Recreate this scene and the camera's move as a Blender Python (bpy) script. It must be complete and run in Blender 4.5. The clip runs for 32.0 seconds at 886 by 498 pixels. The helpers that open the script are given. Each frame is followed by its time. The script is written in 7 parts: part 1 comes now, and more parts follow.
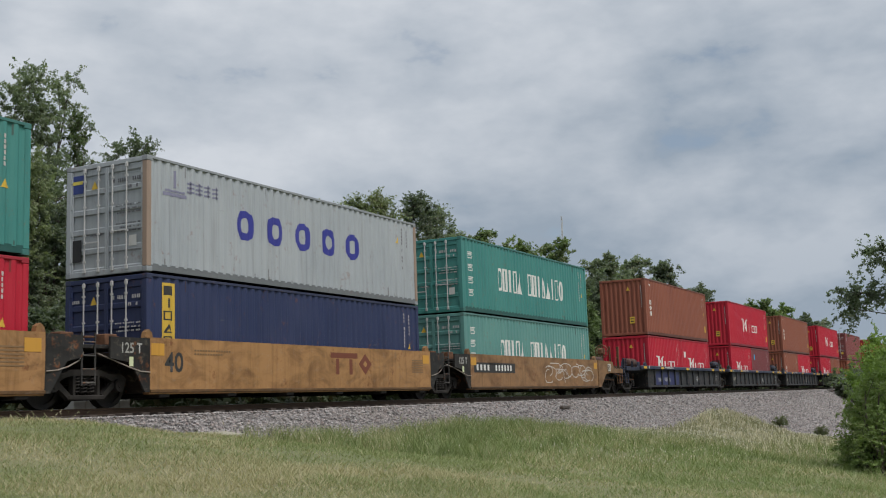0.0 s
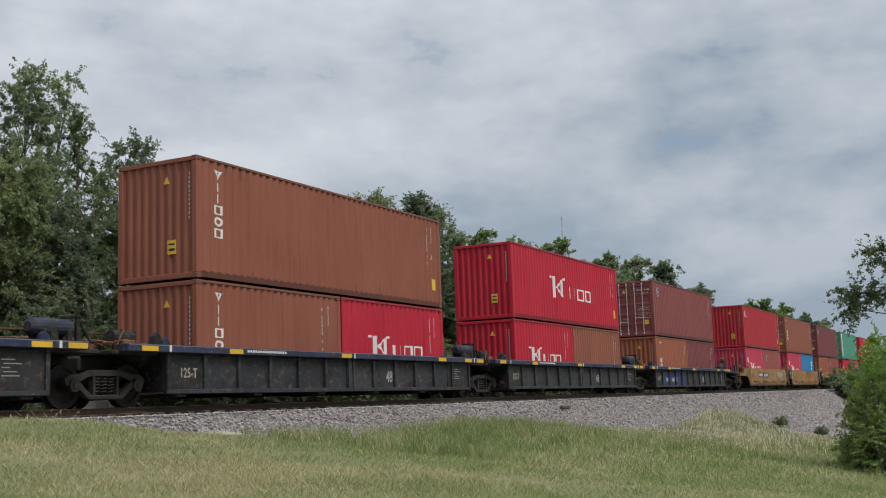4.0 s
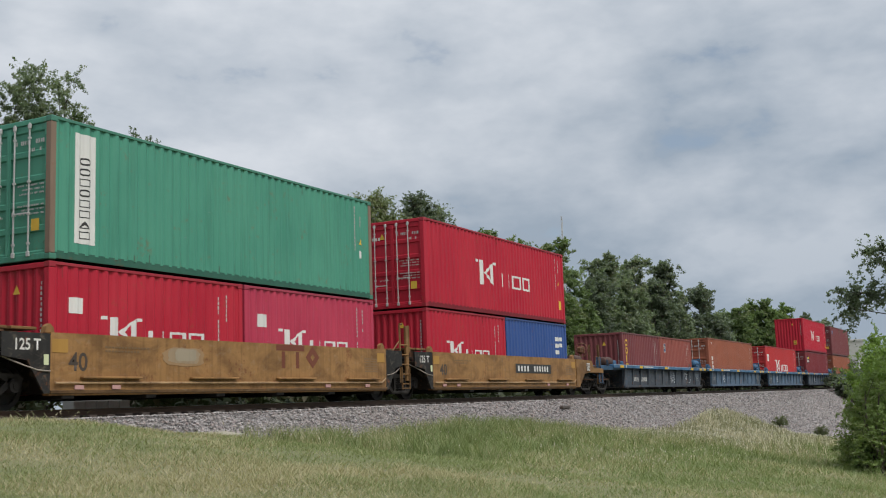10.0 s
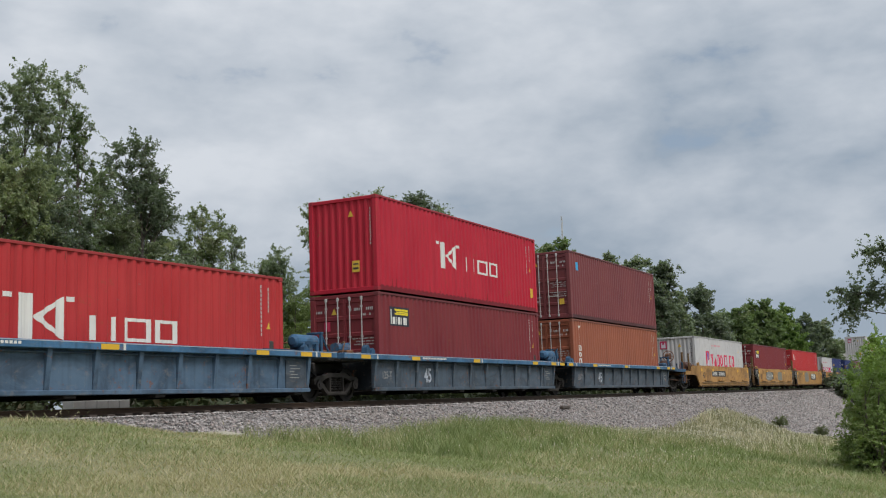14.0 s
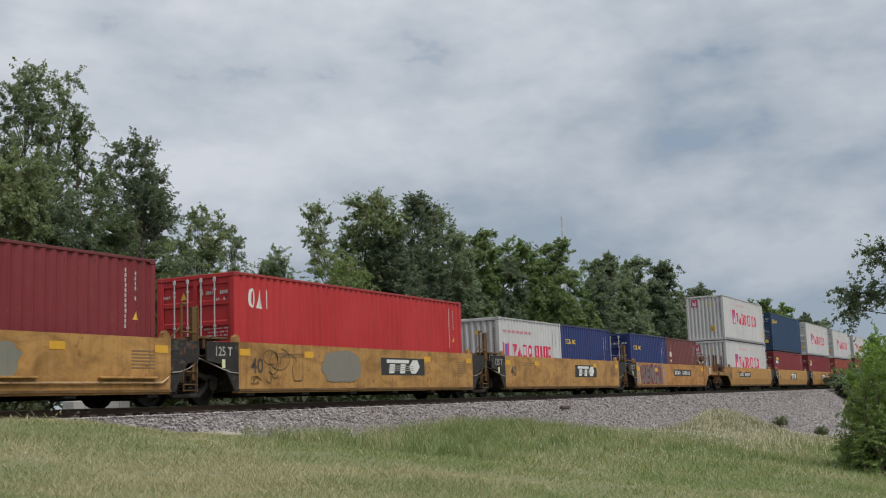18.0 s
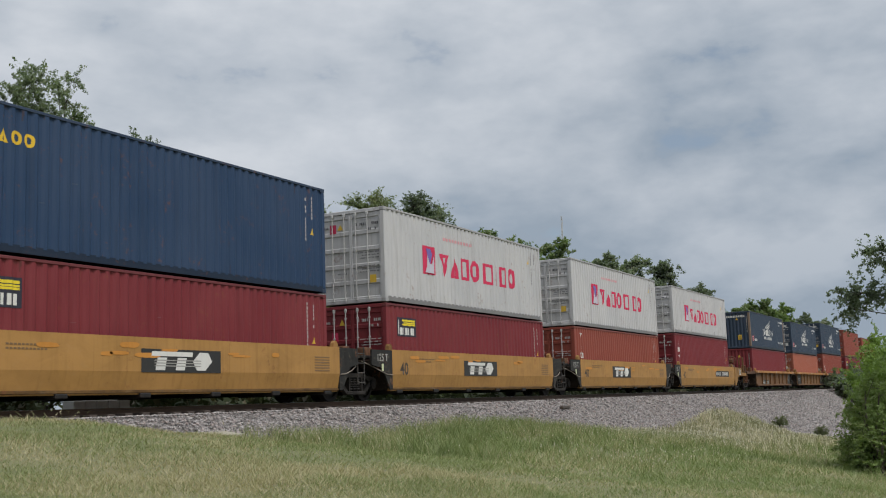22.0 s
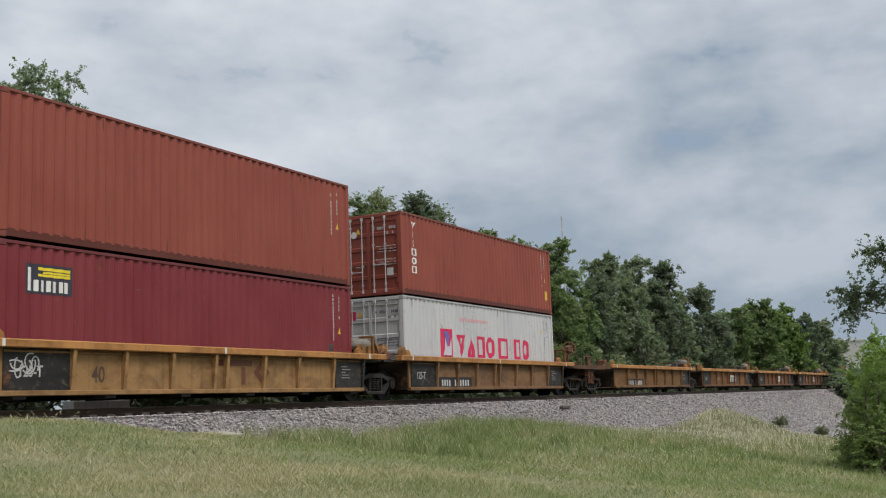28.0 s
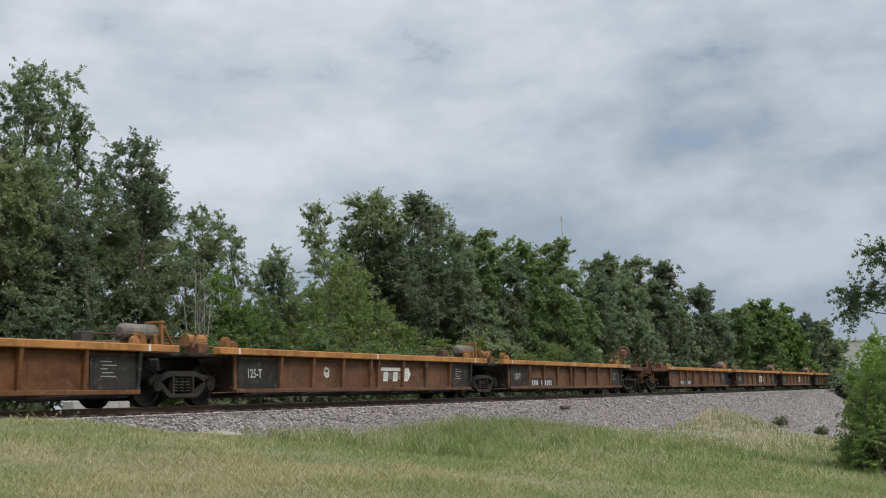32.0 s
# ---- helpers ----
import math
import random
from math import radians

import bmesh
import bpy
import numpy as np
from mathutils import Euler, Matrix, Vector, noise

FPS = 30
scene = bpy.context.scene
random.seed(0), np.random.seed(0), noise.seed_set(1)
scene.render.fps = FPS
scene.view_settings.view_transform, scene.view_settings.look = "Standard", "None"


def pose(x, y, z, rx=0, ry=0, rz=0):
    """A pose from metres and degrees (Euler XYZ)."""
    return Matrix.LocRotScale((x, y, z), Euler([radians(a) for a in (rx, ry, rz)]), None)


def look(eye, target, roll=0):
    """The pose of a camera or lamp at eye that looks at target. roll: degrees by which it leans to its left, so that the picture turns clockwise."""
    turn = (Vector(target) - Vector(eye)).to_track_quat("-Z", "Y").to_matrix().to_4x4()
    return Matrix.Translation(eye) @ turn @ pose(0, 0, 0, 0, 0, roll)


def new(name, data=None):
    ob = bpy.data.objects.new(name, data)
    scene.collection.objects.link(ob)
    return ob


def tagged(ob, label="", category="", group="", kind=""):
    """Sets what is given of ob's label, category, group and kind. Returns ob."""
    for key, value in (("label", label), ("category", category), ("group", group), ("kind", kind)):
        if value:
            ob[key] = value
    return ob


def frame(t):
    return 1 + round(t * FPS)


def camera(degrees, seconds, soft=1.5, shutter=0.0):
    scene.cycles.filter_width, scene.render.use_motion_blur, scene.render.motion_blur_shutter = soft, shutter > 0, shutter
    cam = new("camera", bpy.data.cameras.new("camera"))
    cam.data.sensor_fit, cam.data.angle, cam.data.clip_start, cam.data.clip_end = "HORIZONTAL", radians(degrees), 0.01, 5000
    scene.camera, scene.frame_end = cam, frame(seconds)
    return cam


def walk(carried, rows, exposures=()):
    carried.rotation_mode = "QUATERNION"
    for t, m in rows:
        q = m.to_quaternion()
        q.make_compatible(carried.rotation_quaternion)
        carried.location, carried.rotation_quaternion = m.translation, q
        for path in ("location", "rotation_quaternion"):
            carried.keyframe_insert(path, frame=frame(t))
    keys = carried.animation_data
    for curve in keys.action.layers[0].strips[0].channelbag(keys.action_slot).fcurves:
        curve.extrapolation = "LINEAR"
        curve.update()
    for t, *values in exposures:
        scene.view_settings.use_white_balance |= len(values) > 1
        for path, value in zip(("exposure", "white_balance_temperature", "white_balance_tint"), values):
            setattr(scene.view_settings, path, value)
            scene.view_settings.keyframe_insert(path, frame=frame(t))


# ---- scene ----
# ---------------------------------------------------------------- camera
# Track: straight along x, railhead at z = 0, centre line at y = TY. The train runs towards -x.
TY = 17.84
EYE = Vector((0.0, 0.0, -0.12))
YAW, PITCH = radians(62.643), radians(7.92)
AIM = Vector((math.sin(YAW) * math.cos(PITCH), math.cos(YAW) * math.cos(PITCH), math.sin(PITCH)))
cam = camera(43.857, 32.0, soft=1.1, shutter=0.03)
STAND = look(EYE, EYE + AIM, -2.0)
walk(cam, [(0.0, STAND), (32.0, STAND)], [(0.0, -0.11), (3.0, -0.08), (7.0, -0.02), (10.0, -0.01), (14.0, -0.02), (17.0, -0.10), (20.0, -0.10), (23.5, -0.14), (25.0, -0.07), (28.0, -0.02), (32.0, 0.02)])

# ---------------------------------------------------------------- light
world = bpy.data.worlds.new("overcast")
scene.world = world
world.use_nodes = True


class Nodes:
    """Small helper to wire node trees."""

    def __init__(self, tree):
        self.tree = tree
        tree.nodes.clear()

    def add(self, kind, ins=None, **props):
        n = self.tree.nodes.new(kind)
        if "operation" in props:
            n.operation = props["operation"]
        if "data_type" in props:
            n.data_type, n.blend_type = props["data_type"], props["blend_type"]
        if "feature" in props:
            n.feature = props["feature"]
        if "sky_type" in props:
            n.sky_type, n.sun_disc, n.sun_elevation, n.sun_rotation = props["sky_type"], props["sun_disc"], props["sun_elevation"], props["sun_rotation"]
        for k, v in (ins or {}).items():
            if isinstance(v, bpy.types.NodeSocket):
                self.tree.links.new(v, n.inputs[k])
            else:
                n.inputs[k].default_value = v
        return n

    def math(self, op, a, b=0.0, c=None):
        ins = {0: a, 1: b}
        if c is not None:
            ins[2] = c
        return self.add("ShaderNodeMath", ins, operation=op).outputs[0]

    def mix(self, f, a, b, blend="MIX"):
        n = self.add("ShaderNodeMix", {0: f}, data_type="RGBA", blend_type=blend)
        for i, v in ((6, a), (7, b)):
            if isinstance(v, bpy.types.NodeSocket):
                self.tree.links.new(v, n.inputs[i])
            else:
                n.inputs[i].default_value = (*v[:3], 1.0)
        return n.outputs[2]

    def noise(self, vec, scale, detail=4.0, rough=0.55, dist=0.0):
        return self.add("ShaderNodeTexNoise", {"Vector": vec, "Scale": scale, "Detail": detail, "Roughness": rough, "Distortion": dist}).outputs[0]

    def span(self, v, a, b, lo=0.0, hi=1.0):
        return self.add("ShaderNodeMapRange", {0: v, 1: a, 2: b, 3: lo, 4: hi}).outputs[0]

    def scaled(self, vec, s):
        return self.add("ShaderNodeMapping", {0: vec, 3: s}).outputs[0]


SUN_AZ, SUN_EL = radians(196.0), radians(57.0)
w = Nodes(world.node_tree)
sky = w.add("ShaderNodeTexSky", sky_type="NISHITA", sun_disc=False, sun_elevation=SUN_EL, sun_rotation=SUN_AZ)
clear = w.mix(1.0, sky.outputs[0], (0.105, 0.105, 0.105), "MULTIPLY")
way = w.add("ShaderNodeTexCoord").outputs["Generated"]
sep = w.add("ShaderNodeSeparateXYZ", {0: way})
lift = w.add("ShaderNodeMapping", {0: way, 1: (-2.2, 6.1, 2.7), 3: (1.0, 1.0, 2.1)}).outputs[0]
broad = w.noise(lift, 1.9, 2.0, 0.5)
puff = w.noise(lift, 5.6, 4.0, 0.5, 0.1)
fine = w.noise(lift, 15.0, 5.0, 0.55, 0.1)
dens = w.math("ADD", w.math("MULTIPLY", broad, 0.26), w.math("ADD", w.math("MULTIPLY", puff, 0.48), w.math("MULTIPLY", fine, 0.26)))
low = w.span(sep.outputs[2], 0.02, 0.34)
east = w.span(sep.outputs[0], 0.72, 0.97, 0.06, -0.23)
tone = w.math("ADD", w.math("ADD", w.span(dens, 0.352, 0.645), east), w.span(low, 0.0, 1.0, -0.52, 0.31))
veil = w.mix(w.math("MINIMUM", w.math("MAXIMUM", tone, 0.0), 1.0), (0.335, 0.402, 0.485), (0.668, 0.708, 0.766))
gap = w.span(w.math("ADD", w.math("MULTIPLY", puff, 0.6), w.math("MULTIPLY", fine, 0.4)), 0.33, 0.40, 0.4, 0.0)
seen = w.mix(gap, veil, clear)
w.add("ShaderNodeOutputWorld", {0: w.add("ShaderNodeBackground", {0: seen, 1: 1.0}).outputs[0]})

sun = new("sun", bpy.data.lights.new("sun", "SUN"))
sun.data.energy, sun.data.angle, sun.data.color = 2.95, radians(22), (1.0, 0.985, 0.965)
sun.matrix_world = look((0, 0, 60), Vector((0, 0, 60)) - Vector((math.sin(SUN_AZ) * math.cos(SUN_EL), math.cos(SUN_AZ) * math.cos(SUN_EL), math.sin(SUN_EL))))
scene.view_settings.exposure = 0.0

# ---------------------------------------------------------------- materials


def material(name, rough=0.6, metal=0.0):
    m = bpy.data.materials.new(name)
    m.use_nodes = True
    n = Nodes(m.node_tree)
    sh = n.add("ShaderNodeBsdfPrincipled", {"Roughness": rough, "Metallic": metal})
    n.add("ShaderNodeOutputMaterial", {0: sh.outputs[0]})
    return m, n, sh


def wire(n, sh, colour, rough=None, bump=None, strength=0.2, dist=0.01):
    n.tree.links.new(colour, sh.inputs["Base Color"])
    if rough is not None:
        n.tree.links.new(rough, sh.inputs["Roughness"])
    if bump is not None:
        b = n.add("ShaderNodeBump", {"Height": bump, "Strength": strength, "Distance": dist})
        n.tree.links.new(b.outputs[0], sh.inputs["Normal"])


def paint(name, rust=0.5, rough=0.5, dirt=0.35, grime=0.0):
    """Weathered paint: the colour comes from the object, with faded patches, run-down streaks, rust specks and grime."""
    m, n, sh = material(name, rough)
    info = n.add("ShaderNodeObjectInfo")
    pos = n.add("ShaderNodeTexCoord").outputs["Object"]
    shift = n.add("ShaderNodeVectorMath", {0: pos, 1: n.add("ShaderNodeCombineXYZ", {0: n.math("MULTIPLY", info.outputs["Random"], 37.0), 1: 0.0, 2: 0.0}).outputs[0]}, operation="ADD").outputs[0]
    wide = n.noise(shift, 0.55, 4.0)
    run = n.noise(n.scaled(shift, (5.5, 5.5, 0.28)), 1.6, 5.0, 0.6)
    speck = n.noise(shift, 9.0, 6.0, 0.65)
    big = n.noise(n.scaled(shift, (1.0, 1.0, 0.7)), 1.7, 5.0, 0.6, 0.6)
    base = info.outputs["Color"]
    pale = n.mix(0.03, n.mix(1.0, base, (1.18, 1.16, 1.14), "MULTIPLY"), (0.5, 0.45, 0.4))
    c = n.mix(n.span(wide, 0.35, 0.7, 0.0, 0.75), base, pale)
    dark = n.mix(1.0, c, (0.55, 0.52, 0.5), "MULTIPLY")
    c = n.mix(n.math("MULTIPLY", n.span(run, 0.50, 0.72), dirt), c, dark)
    rusty = n.mix(speck, (0.10, 0.035, 0.015), (0.26, 0.10, 0.04))
    k = n.math("MULTIPLY", n.span(n.math("MULTIPLY", big, speck), 0.325, 0.42), rust)
    c = n.mix(k, c, rusty)
    if grime:
        soot = n.noise(n.scaled(shift, (0.9, 0.9, 1.5)), 1.15, 7.0, 0.62, 0.8)
        c = n.mix(n.math("MULTIPLY", n.span(soot, 0.44, 0.66), grime), c, n.mix(1.0, c, (0.36, 0.33, 0.33), "MULTIPLY"))
        scuff = n.noise(n.scaled(shift, (2.2, 2.2, 3.0)), 2.1, 6.0, 0.68, 0.5)
        c = n.mix(n.math("MULTIPLY", n.span(scuff, 0.55, 0.70), grime * 0.7), c, n.mix(0.5, c, (0.34, 0.27, 0.2)))
    sh.inputs["Specular IOR Level"].default_value = 0.3
    wire(n, sh, c, n.span(wide, 0.3, 0.7, rough - 0.06, rough + 0.18), n.math("ADD", speck, n.math("MULTIPLY", wide, 2.0)), 0.12, 0.006)
    return m


M_BOX = paint("container_paint", 0.42, 0.5, 0.40)
M_CAR = paint("car_paint", 0.85, 0.6, 0.62, 0.7)
M_NEWER = paint("newer_car_paint", 0.5, 0.55, 0.4, 0.22)
M_MARK = paint("marking_paint", 0.12, 0.55, 0.25)

m, n, sh = material("grimy_steel", 0.72, 0.2)
p = n.add("ShaderNodeTexCoord").outputs["Object"]
a = n.noise(p, 3.0, 6.0)
wire(n, sh, n.mix(n.span(a, 0.35, 0.7), (0.008, 0.0075, 0.0075), (0.027, 0.021, 0.018)), None, n.noise(p, 30.0), 0.25, 0.004)
M_STEEL = m
m, n, sh = material("dusty_cast_steel", 0.8, 0.1)
p = n.add("ShaderNodeTexCoord").outputs["Object"]
a = n.noise(p, 3.5, 6.0)
wire(n, sh, n.mix(n.span(a, 0.35, 0.7), (0.013, 0.0105, 0.009), (0.037, 0.030, 0.025)), None, n.noise(p, 30.0), 0.25, 0.004)
M_CAST = m
m, n, sh = material("rusty_steel", 0.8, 0.1)
p = n.add("ShaderNodeTexCoord").outputs["Object"]
a = n.noise(p, 4.0, 6.0)
wire(n, sh, n.mix(n.span(a, 0.35, 0.7), (0.055, 0.026, 0.014), (0.19, 0.085, 0.04)), None, n.noise(p, 40.0), 0.3, 0.004)
M_RUST = m
m, n, sh = material("galvanised_rod", 0.45, 0.3)
p = n.add("ShaderNodeTexCoord").outputs["Object"]
wire(n, sh, n.mix(n.noise(p, 8.0), (0.42, 0.41, 0.40), (0.62, 0.6, 0.58)))
M_ROD = m
m, n, sh = material("rail_steel", 0.55, 0.6)
p = n.add("ShaderNodeTexCoord").outputs["Object"]
wire(n, sh, n.mix(n.noise(p, 5.0), (0.075, 0.045, 0.03), (0.14, 0.09, 0.06)))
M_RAIL = m
m, n, sh = material("polished_tread", 0.3, 1.0)
p = n.add("ShaderNodeTexCoord").outputs["Object"]
wire(n, sh, n.mix(n.noise(n.scaled(p, (0.3, 60, 1)), 5.0), (0.36, 0.35, 0.34), (0.55, 0.54, 0.53)))
M_TREAD = m
m, n, sh = material("creosoted_timber", 0.85)
p = n.add("ShaderNodeTexCoord").outputs["Object"]
wire(n, sh, n.mix(n.noise(n.scaled(p, (8, 1, 8)), 3.0, 6.0), (0.03, 0.022, 0.018), (0.11, 0.085, 0.07)), None, n.noise(n.scaled(p, (10, 1, 10)), 4.0), 0.5, 0.01)
M_TIE = m
m, n, sh = material("concrete", 0.85)
p = n.add("ShaderNodeTexCoord").outputs["Object"]
wire(n, sh, n.mix(n.noise(p, 3.0, 8.0, 0.7), (0.34, 0.33, 0.31), (0.56, 0.55, 0.53)), None, n.noise(p, 60.0), 0.3, 0.004)
M_CONC = m
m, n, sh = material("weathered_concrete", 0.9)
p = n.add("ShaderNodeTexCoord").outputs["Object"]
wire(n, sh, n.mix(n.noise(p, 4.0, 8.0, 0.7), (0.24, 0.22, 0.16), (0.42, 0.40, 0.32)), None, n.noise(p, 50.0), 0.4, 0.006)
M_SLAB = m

# crushed rock: pale grey with pinkish and dark pieces
m, n, sh = material("ballast_rock", 0.9)
p = n.add("ShaderNodeTexCoord").outputs["Object"]
cell = n.add("ShaderNodeTexVoronoi", {"Vector": p, "Scale": 15.0, "Randomness": 1.0})
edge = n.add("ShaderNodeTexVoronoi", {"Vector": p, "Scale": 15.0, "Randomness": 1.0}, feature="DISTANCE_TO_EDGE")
sepc = n.add("ShaderNodeSeparateColor", {0: cell.outputs["Color"]})
c = n.mix(sepc.outputs[0], (0.155, 0.144, 0.14), (0.455, 0.424, 0.41))
c = n.mix(n.span(sepc.outputs[1], 0.6, 1.0, 0.0, 0.5), c, (0.40, 0.30, 0.27))
c = n.mix(n.span(n.noise(p, 0.35, 4.0), 0.42, 0.68, 0.0, 0.4), c, (0.33, 0.28, 0.24))
# near-black along cell edges: shade in the gaps between stones put into colour
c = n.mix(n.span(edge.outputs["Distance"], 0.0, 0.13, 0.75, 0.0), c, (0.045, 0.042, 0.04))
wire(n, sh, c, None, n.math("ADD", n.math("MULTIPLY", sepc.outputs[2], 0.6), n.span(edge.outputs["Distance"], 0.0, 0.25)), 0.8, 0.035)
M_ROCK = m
m, n, sh = material("loose_stone", 0.9)
g = n.add("ShaderNodeNewGeometry")
p = n.add("ShaderNodeTexCoord").outputs["Object"]
r = g.outputs["Random Per Island"]
c = n.mix(n.math("POWER", r, 1.2), (0.15, 0.139, 0.136), (0.49, 0.458, 0.442))
c = n.mix(n.span(n.math("FRACT", n.math("MULTIPLY", r, 7.3)), 0.7, 1.0, 0.0, 0.5), c, (0.42, 0.3, 0.26))
wire(n, sh, c, None, n.noise(p, 30.0), 0.4, 0.006)
M_STONE = m

# soil under the grass
m, n, sh = material("grass_floor", 0.95)
p = n.add("ShaderNodeTexCoord").outputs["Object"]
a, b = n.noise(p, 0.35, 5.0), n.noise(p, 6.0, 6.0, 0.7)
c = n.mix(n.span(a, 0.35, 0.65), (0.14, 0.16, 0.068), (0.22, 0.205, 0.11))
c = n.mix(n.span(b, 0.4, 0.75, 0.0, 0.4), c, (0.10, 0.115, 0.05))
wire(n, sh, c, None, b, 0.8, 0.05)
M_SOIL = m


def leafy(name, dark, light, dry, share, patch=0.5, glow=0.35):
    """Leaves or blades: two greens by the piece, a share of dry ones by patches, some light let through."""
    m = bpy.data.materials.new(name)
    m.use_nodes = True
    n = Nodes(m.node_tree)
    r = n.add("ShaderNodeNewGeometry").outputs["Random Per Island"]
    own = n.add("ShaderNodeObjectInfo")
    info = own.outputs["Random"]
    p = n.add("ShaderNodeTexCoord").outputs["Object"]
    clump = n.span(n.noise(p, patch * 4.0, 3.0), 0.35, 0.65)
    c = n.mix(n.math("ADD", n.math("MULTIPLY", r, 0.55), n.math("MULTIPLY", clump, 0.45)), dark, light)
    k = n.math("ADD", n.span(n.noise(p, patch, 4.0), 0.38, 0.66, -0.5, 0.5), n.math("FRACT", n.math("MULTIPLY", r, 9.7)))
    c = n.mix(n.span(k, 1.0 - share, 1.15 - share), c, dry)
    c = n.mix(1.0, n.mix(n.span(info, 0.0, 1.0, 0.0, 0.2), c, dark), own.outputs["Color"], "MULTIPLY")
    d = n.add("ShaderNodeBsdfPrincipled", {"Base Color": c, "Roughness": 0.55, "Specular IOR Level": 0.3})
    t = n.add("ShaderNodeBsdfTranslucent", {"Color": n.mix(1.0, c, (1.0, 1.1, 0.6), "MULTIPLY")})
    n.add("ShaderNodeOutputMaterial", {0: n.add("ShaderNodeMixShader", {0: glow, 1: d.outputs[0], 2: t.outputs[0]}).outputs[0]})
    return m


M_LEAF = leafy("elm_leaves", (0.155, 0.189, 0.137), (0.310, 0.344, 0.261), (0.310, 0.306, 0.255), 0.14, 0.5, 0.5)
M_LEAF2 = leafy("bright_leaves", (0.115, 0.160, 0.072), (0.250, 0.306, 0.157), (0.290, 0.291, 0.191), 0.12, 0.5, 0.5)
M_LEAF3 = leafy("greyish_leaves", (0.15, 0.178, 0.108), (0.30, 0.335, 0.205), (0.36, 0.355, 0.265), 0.2, 0.5, 0.5)
# near-black leaf colours stand in for the shade behind the train
M_SHADE_LEAF = leafy("shade_tinted_leaves", (0.022, 0.032, 0.014), (0.06, 0.075, 0.032), (0.10, 0.085, 0.05), 0.2, 0.5, 0.2)
M_BLADE = leafy("grass_blades", (0.232, 0.258, 0.116), (0.335, 0.350, 0.184), (0.465, 0.410, 0.268), 0.50, 0.35, 0.35)
M_BLADE2 = leafy("green_blades", (0.172, 0.226, 0.086), (0.295, 0.342, 0.158), (0.425, 0.395, 0.245), 0.36, 0.35, 0.35)
M_LEAF4 = leafy("light_green_leaves", (0.140, 0.194, 0.070), (0.290, 0.349, 0.151), (0.320, 0.320, 0.197), 0.12, 0.5, 0.5)
M_WEED = leafy("dry_weeds", (0.22, 0.23, 0.11), (0.42, 0.405, 0.25), (0.60, 0.55, 0.40), 0.62, 0.6, 0.2)
M_SEED = leafy("seed_heads", (0.50, 0.47, 0.36), (0.72, 0.69, 0.58), (0.62, 0.55, 0.42), 0.3, 0.6, 0.2)
m, n, sh = material("bark", 0.95)
p = n.add("ShaderNodeTexCoord").outputs["Object"]
a = n.noise(n.scaled(p, (6, 6, 1.2)), 3.0, 6.0, 0.7)
wire(n, sh, n.mix(a, (0.035, 0.028, 0.022), (0.15, 0.125, 0.105)), None, a, 0.8, 0.03)
M_BARK = m
m, n, sh = material("pale_bark", 0.9)
p = n.add("ShaderNodeTexCoord").outputs["Object"]
wire(n, sh, n.mix(n.noise(n.scaled(p, (6, 6, 1.5)), 4.0, 5.0), (0.20, 0.175, 0.15), (0.40, 0.37, 0.33)))
M_PALE = m

# ---------------------------------------------------------------- mesh kit


